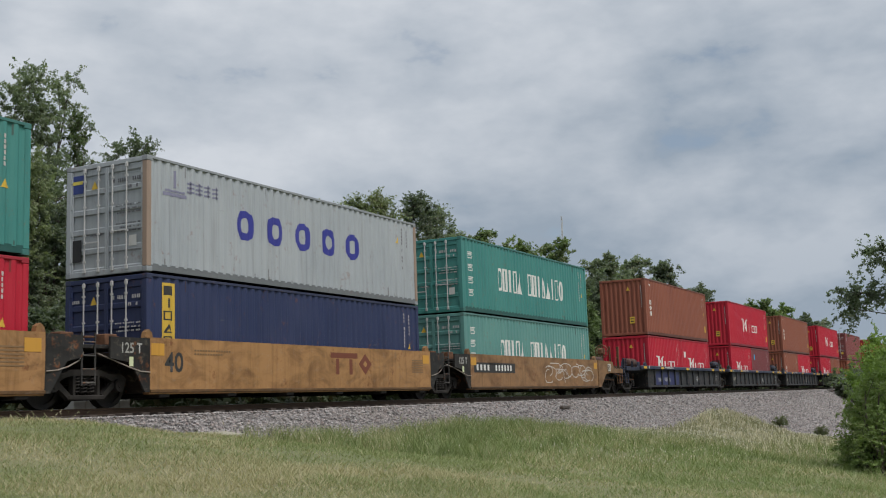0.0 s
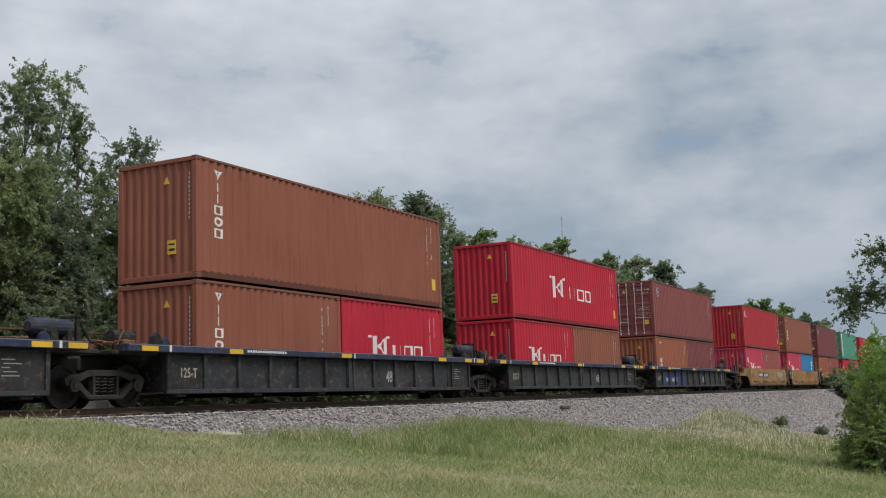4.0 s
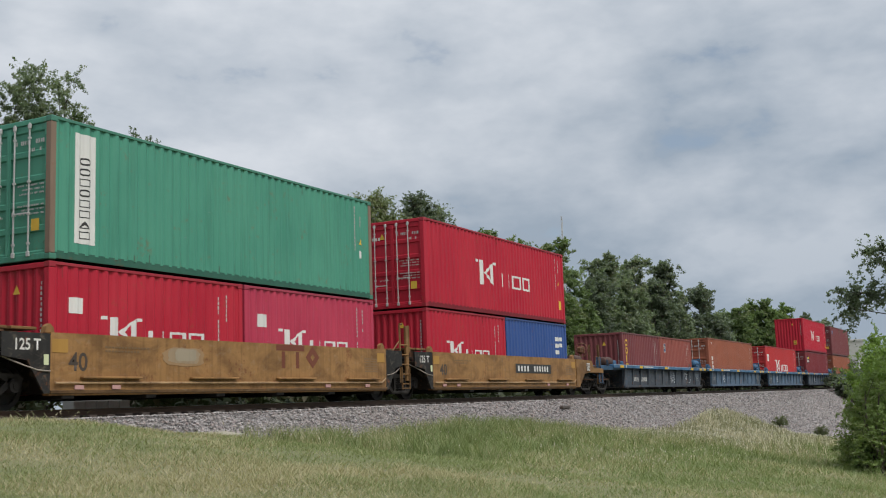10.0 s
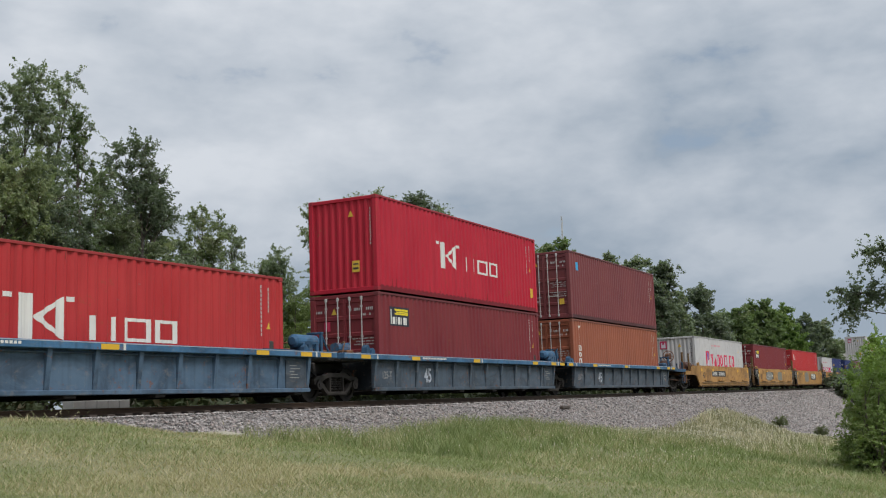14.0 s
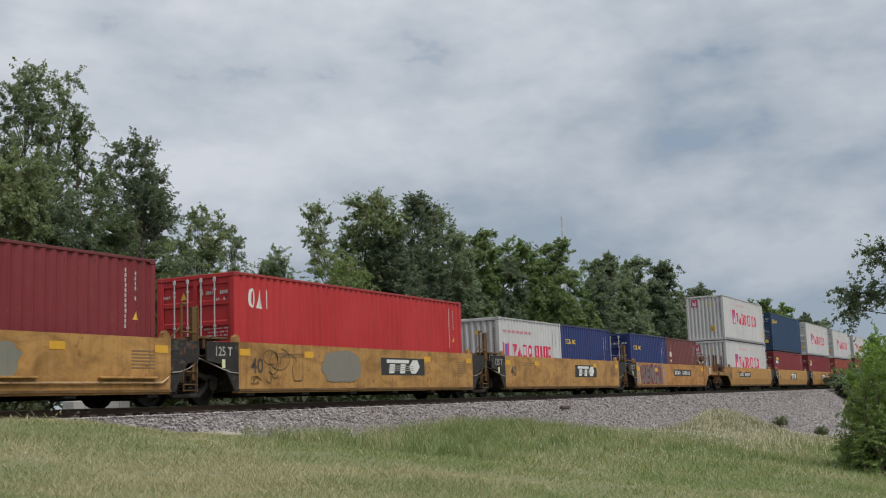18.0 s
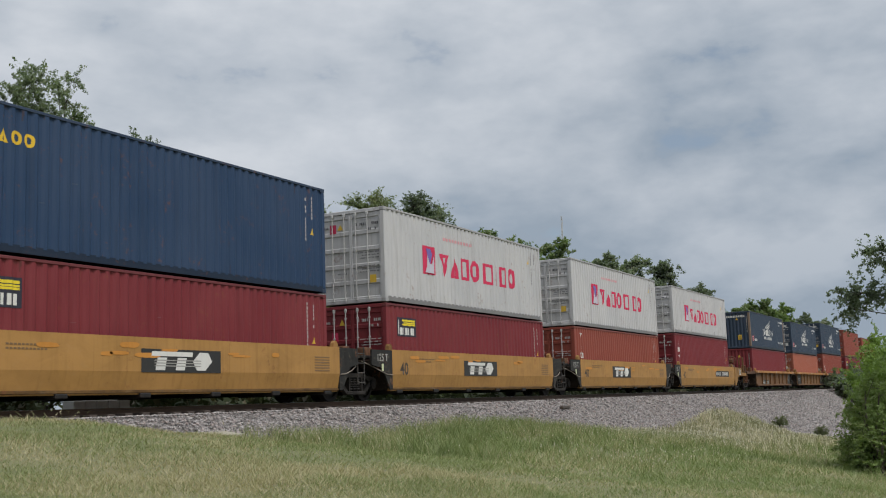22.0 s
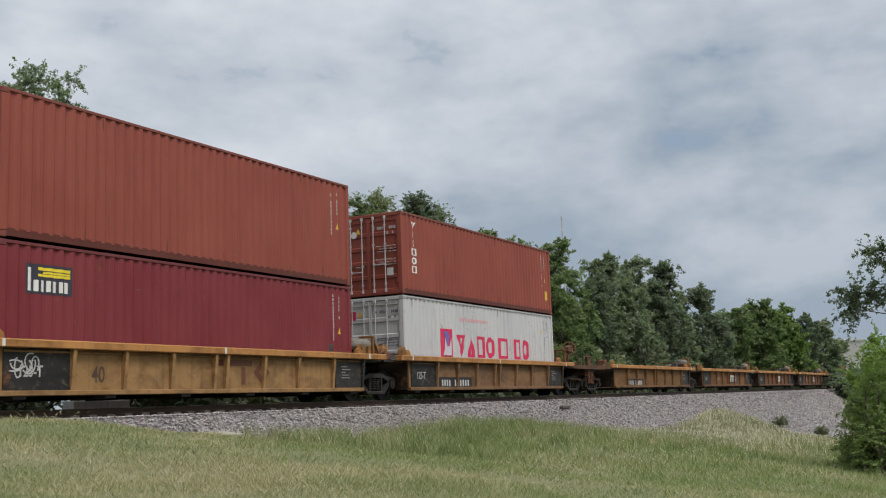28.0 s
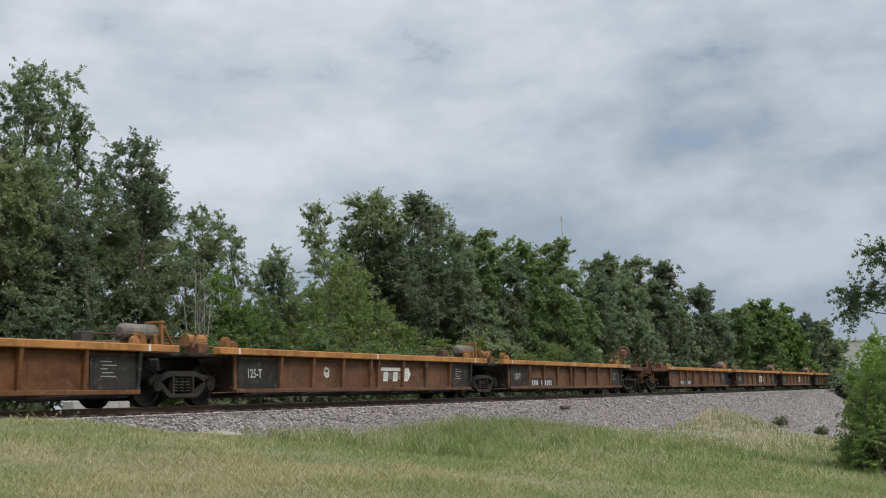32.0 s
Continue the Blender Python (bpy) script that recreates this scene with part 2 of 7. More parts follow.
class Kit:
    """Collects plain pieces into one mesh."""

    def __init__(self):
        self.v, self.f = [], []

    def add(self, verts, faces):
        o = len(self.v)
        self.v += verts
        self.f += [tuple(i + o for i in q) for q in faces]
        return self

    def box(self, x0, x1, y0, y1, z0, z1, c=0.0):
        """A box; with c its edges are chamfered by that much."""
        if c <= 0:
            return self.add([(x, y, z) for x in (x0, x1) for y in (y0, y1) for z in (z0, z1)],
                            [(0, 1, 3, 2), (4, 6, 7, 5), (0, 4, 5, 1), (2, 3, 7, 6), (0, 2, 6, 4), (1, 5, 7, 3)])
        c = min(c, 0.45 * min(x1 - x0, y1 - y0, z1 - z0))
        lo, hi = (x0, y0, z0), (x1, y1, z1)
        idx, vs = {}, []
        for s in [(i, j, k) for i in (0, 1) for j in (0, 1) for k in (0, 1)]:
            for ax in range(3):
                q = [hi[t] if s[t] else lo[t] for t in range(3)]
                for t in range(3):
                    if t != ax:
                        q[t] += -c if s[t] else c
                idx[s, ax] = len(vs)
                vs.append(tuple(q))
        fs = []
        for ax in range(3):
            u, w_ = [t for t in range(3) if t != ax]
            for side in (0, 1):
                ring = []
                for a_, b_ in ((0, 0), (1, 0), (1, 1), (0, 1)):
                    s = [0, 0, 0]
                    s[ax], s[u], s[w_] = side, a_, b_
                    ring.append(idx[tuple(s), ax])
                if (side == 1) != (ax != 1):
                    ring.reverse()
                fs.append(tuple(ring))
            for a_ in (0, 1):
                for b_ in (0, 1):
                    e = []
                    for side in (0, 1):
                        s = [0, 0, 0]
                        s[ax], s[u], s[w_] = side, a_, b_
                        e.append((idx[tuple(s), u], idx[tuple(s), w_]))
                    q = (e[0][0], e[0][1], e[1][1], e[1][0])
                    fs.append(q if (a_ == b_) == (ax == 1) else q[::-1])
        for s in [(i, j, k) for i in (0, 1) for j in (0, 1) for k in (0, 1)]:
            q = (idx[s, 0], idx[s, 1], idx[s, 2])
            fs.append(q if sum(s) % 2 else q[::-1])
        return self.add(vs, fs)

    def tube(self, p, q, r, r2=None, n=8):
        p, q = Vector(p), Vector(q)
        d = (q - p).normalized()
        a = d.orthogonal().normalized()
        b = d.cross(a)
        r2 = r if r2 is None else r2
        vs = [tuple(o + (a * math.cos(6.28318 * i / n) + b * math.sin(6.28318 * i / n)) * k) for o, k in ((p, r), (q, r2)) for i in range(n)]
        return self.add(vs, [(i, (i + 1) % n, n + (i + 1) % n, n + i) for i in range(n)] + [tuple(range(n))[::-1], tuple(range(n, 2 * n))])

    def path(self, pts, r, n=6):
        for p, q in zip(pts, pts[1:]):
            self.tube(p, q, r, n=n)
        return self

    def plate(self, outline, y0, y1):
        """An outline in x and z, given thickness along y."""
        k = len(outline)
        vs = [(x, y, z) for y in (y0, y1) for x, z in outline]
        return self.add(vs, [tuple(range(k)), tuple(range(k, 2 * k))[::-1]] + [(i, k + i, k + (i + 1) % k, (i + 1) % k) for i in range(k)])

    def beam(self, outline, x0, x1):
        """An outline in y and z, drawn along x."""
        k = len(outline)
        vs = [(x, y, z) for x in (x0, x1) for y, z in outline]
        return self.add(vs, [tuple(range(k))[::-1], tuple(range(k, 2 * k))] + [(i, (i + 1) % k, k + (i + 1) % k, k + i) for i in range(k)])

    def disc(self, c, r, y0, y1, n=20, hole=0.0):
        """A wheel blank about the y axis."""
        pts = [(c[0] + r * math.cos(6.28318 * i / n), c[1] + r * math.sin(6.28318 * i / n)) for i in range(n)]
        if not hole:
            return self.plate(pts, y0, y1)
        inn = [(c[0] + hole * math.cos(6.28318 * i / n), c[1] + hole * math.sin(6.28318 * i / n)) for i in range(n)]
        vs = [(x, y, z) for y in (y0, y1) for ring in (pts, inn) for x, z in ring]
        fs = []
        for i in range(n):
            j = (i + 1) % n
            fs += [(i, j, n + j, n + i), (2 * n + j, 2 * n + i, 3 * n + i, 3 * n + j), (j, i, 2 * n + i, 2 * n + j), (n + i, n + j, 3 * n + j, 3 * n + i)]
        return self.add(vs, fs)

    def mesh(self, name, mat, smooth=False):
        me = bpy.data.meshes.new(name)
        me.from_pydata(self.v, [], self.f)
        bm = bmesh.new()
        bm.from_mesh(me)
        bmesh.ops.recalc_face_normals(bm, faces=bm.faces)
        bm.to_mesh(me)
        bm.free()
        me.materials.append(mat)
        if smooth:
            me.polygons.foreach_set("use_smooth", [True] * len(me.polygons))
        return me


STORE = {}


def kept(key, make):
    if key not in STORE:
        STORE[key] = make()
    return STORE[key]


def part(name, me, parent, at=(0, 0, 0), colour=None, label="", turn=0.0):
    ob = new(name, me)
    ob.parent = parent
    ob.matrix_basis = pose(*at, 0, 0, turn)
    if colour:
        ob.color = (*colour, 1.0)
    if label:
        ob["label"] = label
    return ob


def raw_mesh(name, verts, faces, mat):
    """A large mesh from arrays; faces all have the same number of corners."""
    me = bpy.data.meshes.new(name)
    k = faces.shape[1]
    me.vertices.add(len(verts))
    me.vertices.foreach_set("co", verts.astype(np.float32).ravel())
    me.loops.add(faces.size)
    me.loops.foreach_set("vertex_index", faces.astype(np.int32).ravel())
    me.polygons.add(len(faces))
    me.polygons.foreach_set("loop_start", np.arange(0, faces.size, k, dtype=np.int32))
    me.update(calc_edges=True)
    me.validate()
    me.materials.append(mat)
    return me


# ---------------------------------------------------------------- ground
FOOT_X = [-60, 8, 14, 15.7, 16.8, 20.8, 24, 28.4, 31.5, 37, 44, 55, 66, 72, 90, 200]
FOOT_Z = [-0.20, -0.12, -0.13, -0.33, -0.58, -0.92, -0.98, -0.80, -0.90, -1.42, -1.95, -2.5, -3.2, -4.0, -4.3, -4.5]
NEAR_X = [-60, 0, 12, 20, 28, 40, 60, 80, 200]
NEAR_Z = [-1.7, -1.68, -1.74, -2.0, -2.5, -3.3, -4.0, -4.4, -4.6]
EDGE, TOP, FALL = TY - 1.95, -0.22, 1.6


def soft(t):
    t = np.clip(t, 0.0, 1.0)
    return t * t * (3 - 2 * t)


def ground_z(x, y):
    """Height of the grass and soil."""
    x, y = np.asarray(x, float), np.asarray(y, float)
    f = np.interp(x, FOOT_X, FOOT_Z)
    b = np.interp(x, NEAR_X, NEAR_Z)
    yf = EDGE - FALL * (TOP - f)
    t = np.clip((y - 1.0) / (yf - 1.0), 0.0, 1.0)
    near = b + (f - b) * (0.75 * t + 0.25 * soft(t))
    wave = 0.05 * np.sin(x * 0.9 + 0.6 * y) * np.sin(0.7 * y - 0.3 * x) + 0.03 * np.sin(2.1 * x - 1.1 * y)
    near = near + wave * np.clip((yf - y) / 2.0, 0.15, 1.0)
    under = np.minimum(f, -0.5)
    back = -0.55 + 0.1 * soft((y - TY - 3.2) / 4.5)
    z = np.where(y < yf, near, np.where(y < yf + 0.4, f + (under - f) * np.clip((y - yf) / 0.4, 0, 1), under))
    return np.where(y > TY, under + (back - under) * soft((y - TY) / 2.5), z)


def build_ground():
    xs = np.concatenate([[-3500, -1500, -600, -250, -100, -40, -15], np.arange(-6, 90, 0.5), np.arange(90, 200, 5), [220, 260, 350, 500, 800, 1400, 2400, 3800]])
    ys = np.concatenate([[-3500, -1500, -600, -250, -100, -40, -15, -6], np.arange(-3, 26, 0.5), np.arange(26, 60, 4), [80, 120, 200, 400, 800, 1500, 3500]])
    gx, gy = np.meshgrid(xs, ys)
    v = np.stack([gx, gy, ground_z(gx, gy)], -1).reshape(-1, 3)
    nx, ny = len(xs), len(ys)
    i = (np.arange(ny - 1)[:, None] * nx + np.arange(nx - 1)[None]).ravel()
    ob = new("ground", raw_mesh("ground", v, np.stack([i, i + 1, i + nx + 1, i + nx], -1), M_SOIL))
    tagged(ob, "uneven grassy ground sloping up to the railway bank", "ground", kind="structure")
    # ballast bank
    zs = -4.9
    prof = [(EDGE + FALL * (zs - TOP), zs), (EDGE + 0.05, TOP), (TY - 1.35, TOP + 0.03), (TY + 1.35, TOP + 0.03), (TY + 1.9, TOP), (TY + 4.2, -1.6)]
    xs = np.concatenate([[-120], np.arange(6, 80, 0.25), np.arange(80, 200, 2), [260, 400, 950]])
    ss = []
    for (a, za), (b, zb) in zip(prof, prof[1:]):
        k = max(1, int(math.hypot(b - a, zb - za) / 0.3))
        ss += [(a + (b - a) * i / k, za + (zb - za) * i / k) for i in range(k)]
    ss.append(prof[-1])
    rng = np.random.default_rng(3)
    pts = np.array([[(x, y, z) for x in xs] for y, z in ss], float)
    pts[..., 2] += rng.normal(0, 0.018, pts.shape[:2])
    pts[..., 1] += rng.normal(0, 0.02, pts.shape[:2])
    nx, ny = len(xs), len(ss)
    i = (np.arange(ny - 1)[:, None] * nx + np.arange(nx - 1)[None]).ravel()
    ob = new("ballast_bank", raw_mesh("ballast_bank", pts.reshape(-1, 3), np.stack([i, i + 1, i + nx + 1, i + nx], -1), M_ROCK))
    tagged(ob, "bank of crushed grey rock under the railway track", "ballast", kind="structure")


def build_track():
    track = tagged(new("track"), "railway track of steel rails on dark timber ties", "track", kind="structure")
    web = [(-0.07, -0.17), (0.07, -0.17), (0.07, -0.155), (0.012, -0.135), (0.012, -0.045), (0.036, -0.035), (0.036, -0.005), (0.03, 0.0), (-0.03, 0.0), (-0.036, -0.005), (-0.036, -0.035), (-0.012, -0.045), (-0.012, -0.135), (-0.07, -0.155)]
    rail = Kit().beam(web, -120, 950).mesh("rail", M_RAIL)
    tread = Kit().box(-120, 950, -0.026, 0.026, 0.001, 0.003).mesh("tread", M_TREAD)
    for s in (-0.7525, 0.7525):
        r = part("rail", rail, track, (0, TY + s, 0))
        part("tread", tread, r, (0, 0, 0), label="polished running band on the railhead")
    tie = Kit().box(-0.11, 0.11, -1.3, 1.3, -0.16, 0.0, 0.012).mesh("tie", M_TIE)
    rng = random.Random(4)
    for i in range(190):
        part("tie", tie, track, (8 + i * 0.5 + rng.uniform(-0.02, 0.02), TY + rng.uniform(-0.03, 0.03), -0.125 + rng.uniform(-0.008, 0.008)), turn=rng.uniform(-0.6, 0.6))


build_ground()
build_track()

# ---------------------------------------------------------------- containers
W, L40, L20, HI, STD = 2.438, 12.192, 6.058, 2.896, 2.591
MOVING = []


def corrugated(length, pitch, depth):
    """Profile of a trapezoid-corrugated sheet: pairs of place along and depth behind the face."""
    k = max(1, round(length / pitch))
    q = length / k
    out = []
    for i in range(k):
        o = i * q
        out += [(o, 0.0), (o + 0.27 * q, 0.0), (o + 0.5 * q, depth), (o + 0.77 * q, depth)]
    return out + [(length, 0.0)]


def side_mesh(length, h):
    k, prof = Kit(), corrugated(length - 0.24, 0.278, RELIEF)
    n_ = len(prof)
    vs = [(0.12 + x, d, z) for z in (0.15, h - 0.06) for x, d in prof] + [(0.12 + x, d + 0.004, z) for z in (0.15, h - 0.06) for x, d in prof]
    fs = [(i, i + 1, n_ + i + 1, n_ + i) for i in range(n_ - 1)] + [(2 * n_ + i + 1, 2 * n_ + i, 3 * n_ + i, 3 * n_ + i + 1) for i in range(n_ - 1)]
    return k.add(vs, fs).mesh("side_panel", M_BOX)


def roof_mesh(length, h):
    prof = corrugated(length - 0.2, 0.21, 0.02)
    n_ = len(prof)
    vs = [(0.1 + x, y, h - 0.012 - d) for y in (-W / 2 + 0.05, W / 2 - 0.05) for x, d in prof]
    return Kit().add(vs, [(i, i + 1, n_ + i + 1, n_ + i) for i in range(n_ - 1)]).mesh("roof_panel", M_BOX)


def front_mesh(h):
    prof = corrugated(W - 0.24, 0.25, 0.045)
    n_ = len(prof)
    vs = [(0.03 + d, -W / 2 + 0.12 + y, z) for z in (0.14, h - 0.1) for y, d in prof]
    return Kit().add(vs, [(i, i + 1, n_ + i + 1, n_ + i) for i in range(n_ - 1)]).mesh("front_panel", M_BOX)


def door_mesh(h):
    """One leaf, hinge side at y = 0, with pressed horizontal bands."""
    rows = [(0.14, 0.0)]
    band = (h - 0.34) / 5
    for i in range(5):
        z = 0.18 + i * band
        rows += [(z, 0.0), (z + 0.03, 0.03), (z + band - 0.13, 0.03), (z + band - 0.10, 0.0)]
    rows.append((h - 0.13, 0.0))
    k = Kit()
    n_ = len(rows)
    y0, y1 = 0.05, 1.05
    vs = [(0.035 + d, y, z) for y in (y0, y1) for z, d in rows]
    k.add(vs, [(i, i + 1, n_ + i + 1, n_ + i) for i in range(n_ - 1)])
    k.box(0.02, 0.06, 0.0, 0.07, 0.14, h - 0.13, 0.008)
    k.box(0.02, 0.06, 1.03, 1.09, 0.14, h - 0.13, 0.008)
    for i in range(4):
        k.box(0.005, 0.04, -0.05, 0.06, 0.35 + i * (h - 0.75) / 3, 0.47 + i * (h - 0.75) / 3, 0.006)
    return k.mesh("door", M_BOX)


def rod_mesh(h):
    k = Kit().tube((0, 0, 0.1), (0, 0, h - 0.09), 0.017, n=8)
    for z in (0.14, h - 0.16):
        k.box(-0.02, 0.02, -0.04, 0.04, z - 0.05, z + 0.05, 0.008)
    for z in (0.35, 0.95, 1.6, h - 0.4):
        k.box(-0.018, 0.022, -0.035, 0.035, z - 0.02, z + 0.02)
    return k.mesh("lock_rod", M_ROD)


def handle_mesh(z):
    return Kit().box(-0.03, -0.015, 0.0, 0.42, z, z + 0.03, 0.004).box(-0.03, 0.0, 0.38, 0.44, z - 0.03, z + 0.06, 0.006).mesh("handle", M_ROD)


def casting_mesh():
    k = Kit().box(-0.089, 0.089, -0.081, 0.081, -0.059, 0.059, 0.012)
    k.box(-0.045, 0.045, -0.0825, -0.079, -0.028, 0.028)
    return k.mesh("corner_casting", M_BOX)


def container(x, base, length, h, colour, left="door", y=0.0, label="", dark=0.72):
    """A shipping container with its lower near left corner at x, base. left: what closes the end that faces -x."""
    top = new("shipping_container")
    tagged(top, label, "container", group="containers on the train")
    MOVING.append((top, x, y, base))
    SPAN[top.name] = length
    # bottom rail at 0.4 of the box colour: its shadowed band is put in
    rail_c, sole_shade = tuple(v * 0.68 + 0.012 for v in colour), tuple(v * 0.4 for v in colour)
    hw = W / 2
    for s in (-1, 1):
        ob = part("side_panel", kept(("side", length, h), lambda: side_mesh(length, h)), top, (0 if s < 0 else length, s * (hw - 0.012), 0), colour, turn=0 if s < 0 else 180)
        part("bottom_side_rail", kept(("brail", length), lambda: Kit().beam([(-0.03, 0.0), (0.03, 0.0), (0.03, 0.02), (-0.02, 0.03), (-0.02, 0.13), (0.02, 0.15), (-0.03, 0.155)], 0.1, length - 0.1).mesh("bottom_side_rail", M_BOX)), top, (0, s * (hw - 0.05), 0.03), sole_shade)
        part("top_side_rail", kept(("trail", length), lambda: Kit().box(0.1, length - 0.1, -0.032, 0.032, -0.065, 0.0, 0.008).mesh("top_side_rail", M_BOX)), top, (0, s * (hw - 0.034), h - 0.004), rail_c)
        for e in (0, 1):
            px = 0.075 if e == 0 else length - 0.075
            part("corner_post", kept(("post", h), lambda: Kit().box(-0.072, 0.072, -0.075, 0.075, 0.118, h - 0.118, 0.015).mesh("corner_post", M_BOX)), top, (px, s * (hw - 0.078), 0), colour)
            for z in (0.059, h - 0.059):
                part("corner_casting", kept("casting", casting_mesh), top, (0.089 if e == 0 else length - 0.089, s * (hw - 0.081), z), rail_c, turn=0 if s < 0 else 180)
    part("roof_panel", kept(("roof", length, h), lambda: roof_mesh(length, h)), top, (0, 0, 0), colour)
    part("floor_frame", kept(("floor", length), lambda: Kit().box(0.15, length - 0.15, -hw + 0.08, hw - 0.08, 0.04, 0.16).mesh("floor_frame", M_STEEL)), top, (0, 0, 0))
    for e, kind in ((0, left), (1, "front" if left == "door" else "door")):
        at, turn = ((0, 0, 0), 0) if e == 0 else ((length, 0, 0), 180)
        part("end_header", kept("header", lambda: Kit().box(0.01, 0.09, -hw + 0.15, hw - 0.15, -0.12, -0.01, 0.012).mesh("end_header", M_BOX)), top, (at[0], 0, h), colour, turn=turn)
        part("end_sill", kept("sill", lambda: Kit().box(0.01, 0.09, -hw + 0.15, hw - 0.15, 0.01, 0.14, 0.012).mesh("end_sill", M_BOX)), top, at, colour, turn=turn)
        if kind == "front":
            part("front_panel", kept(("front", h), lambda: front_mesh(h)), top, at, colour, turn=turn)
            continue
        for s in (-1, 1):
            key = ("door", h, s)

            def made(s=s):
                me = door_mesh(h)
                if s > 0:
                    me.transform(Matrix.Diagonal((1, -1, 1, 1)))
                    me.flip_normals()
                return me
            sgn = 1 if e == 0 else -1
            d = part("door", kept(key, made), top, (at[0], s * sgn * (hw - 0.13), 0), colour, turn=turn)
            for yy in (0.46, 0.88):
                r_ = part("lock_rod", kept(("rod", h), lambda: rod_mesh(h)), d, (-0.012, -s * yy, 0), label="galvanised steel lock rod")
                if h and yy == 0.46:
                    part("handle", kept(("handle", h, s), lambda: handle_mesh(0.95) if s < 0 else handle_mesh(0.75)), d, (-0.012, -0.90 if s > 0 else 0.46, 0))
    return top


def stain_posts(top, tone):
    for o in top.children:
        if o.name.startswith("corner_post") and o.matrix_basis.translation.y < 0:
            o.color = (*tone, 1.0)


def blocks(rects, mat=None):
    """Flat paint marks in x and z: rectangles x, z, width, height."""
    k = Kit()
    for x, z, w_, h_ in rects:
        k.add([(x, -0.0015, z), (x + w_, -0.0015, z), (x + w_, -0.0015, z + h_), (x, -0.0015, z + h_)], [(0, 1, 2, 3)])
    return k.mesh("marking", mat or M_MARK)


def row(x, z, w_, h_, n_, fill=0.7):
    q = w_ / n_
    return [(x + i * q + q * (1 - fill) / 2, z, q * fill, h_) for i in range(n_)]


def column(x, z, w_, h_, n_, fill=0.68):
    q = h_ / n_
    return [(x, z + i * q + q * (1 - fill) / 2, w_, q * fill) for i in range(n_)]


def hollow(k, outer, inner):
    """A flat frame between two outlines of the same number of corners."""
    n_ = len(outer)
    return k.add([(x, 0.0, z) for x, z in outer + inner], [(i, (i + 1) % n_, n_ + (i + 1) % n_, n_ + i) for i in range(n_)])


def shape_mesh(kind, w_, h_):
    """A plain painted shape that fills w_ by h_: ring, frame, triangle, diamond, bar or block."""
    k = Kit()
    t_ = min(0.28 * w_, 0.24 * h_)
    if kind == "ring":
        outs = []
        for rx, rz in ((w_ / 2, h_ / 2), (w_ / 2 - t_, h_ / 2 - t_)):
            ang = [6.28318 * i / 16 for i in range(16)]
            q = [(abs(math.cos(g)) ** 2.8 + abs(math.sin(g)) ** 2.8) ** (-1 / 2.8) for g in ang]
            outs.append([(w_ / 2 + rx * e * math.cos(g), h_ / 2 + rz * e * math.sin(g)) for g, e in zip(ang, q)])
        hollow(k, *outs)
    elif kind == "frame":
        hollow(k, [(0, 0), (w_, 0), (w_, h_), (0, h_)], [(t_, 0.6 * t_), (w_ - t_, 0.6 * t_), (w_ - t_, h_ - 0.6 * t_), (t_, h_ - 0.6 * t_)])
    elif kind in ("up", "down"):
        pts = [[(0, 0), (w_, 0), (0.5 * w_, h_)], [(1.5 * t_, 0.6 * t_), (w_ - 1.5 * t_, 0.6 * t_), (0.5 * w_, h_ - 2.2 * t_)]]
        hollow(k, *(pts if kind == "up" else [[(x, h_ - z) for x, z in q] for q in pts]))
    elif kind == "arrow":
        hollow(k, [(0, 0.5 * h_), (w_, 0), (w_, h_)], [(0.32 * w_, 0.5 * h_), (0.74 * w_, 0.24 * h_), (0.74 * w_, 0.76 * h_)])
    elif kind == "diamond":
        hollow(k, [(0, 0.5 * h_), (0.5 * w_, 0), (w_, 0.5 * h_), (0.5 * w_, h_)], [(0.34 * w_, 0.5 * h_), (0.5 * w_, 0.34 * h_), (0.66 * w_, 0.5 * h_), (0.5 * w_, 0.66 * h_)])
    else:
        x0, x1 = (w_ / 2 - t_ * 0.6, w_ / 2 + t_ * 0.6) if kind == "bar" else (0.0, w_)
        hollow(k, [(x0, 0), (x1, 0), (x1, h_), (x0, h_)], [((x0 + x1) / 2 - 1e-4, h_ / 2 - 1e-4), ((x0 + x1) / 2 + 1e-4, h_ / 2 - 1e-4), ((x0 + x1) / 2 + 1e-4, h_ / 2 + 1e-4), ((x0 + x1) / 2 - 1e-4, h_ / 2 + 1e-4)])
    return k.mesh("logo_shape", M_MARK)


SHAPES = {"o": "ring", "p": "frame", "a": "up", "v": "down", "k": "arrow", "x": "diamond", "b": "bar", "e": "frame", "s": "block"}
SPAN = {}
RELIEF = 0.036


def drape(me, x0, length):
    """Lays a flat mark, whose x starts at x0 on a container's side, into the folds of the sheet."""
    prof = corrugated(length - 0.24, 0.278, RELIEF)
    xs = [0.12 + p_[0] for p_ in prof]
    ds = [p_[1] for p_ in prof]
    bm = bmesh.new()
    bm.from_mesh(me)
    co = [v.co.x for v in bm.verts]
    for x in xs:
        if min(co) + 0.002 < x - x0 < max(co) - 0.002:
            bmesh.ops.bisect_plane(bm, geom=bm.verts[:] + bm.edges[:] + bm.faces[:], plane_co=(x - x0, 0, 0), plane_no=(1, 0, 0), dist=1e-5)
    for v in bm.verts:
        v.co.y += float(np.interp(v.co.x + x0, xs, ds))
    bm.to_mesh(me)
    bm.free()
    return me


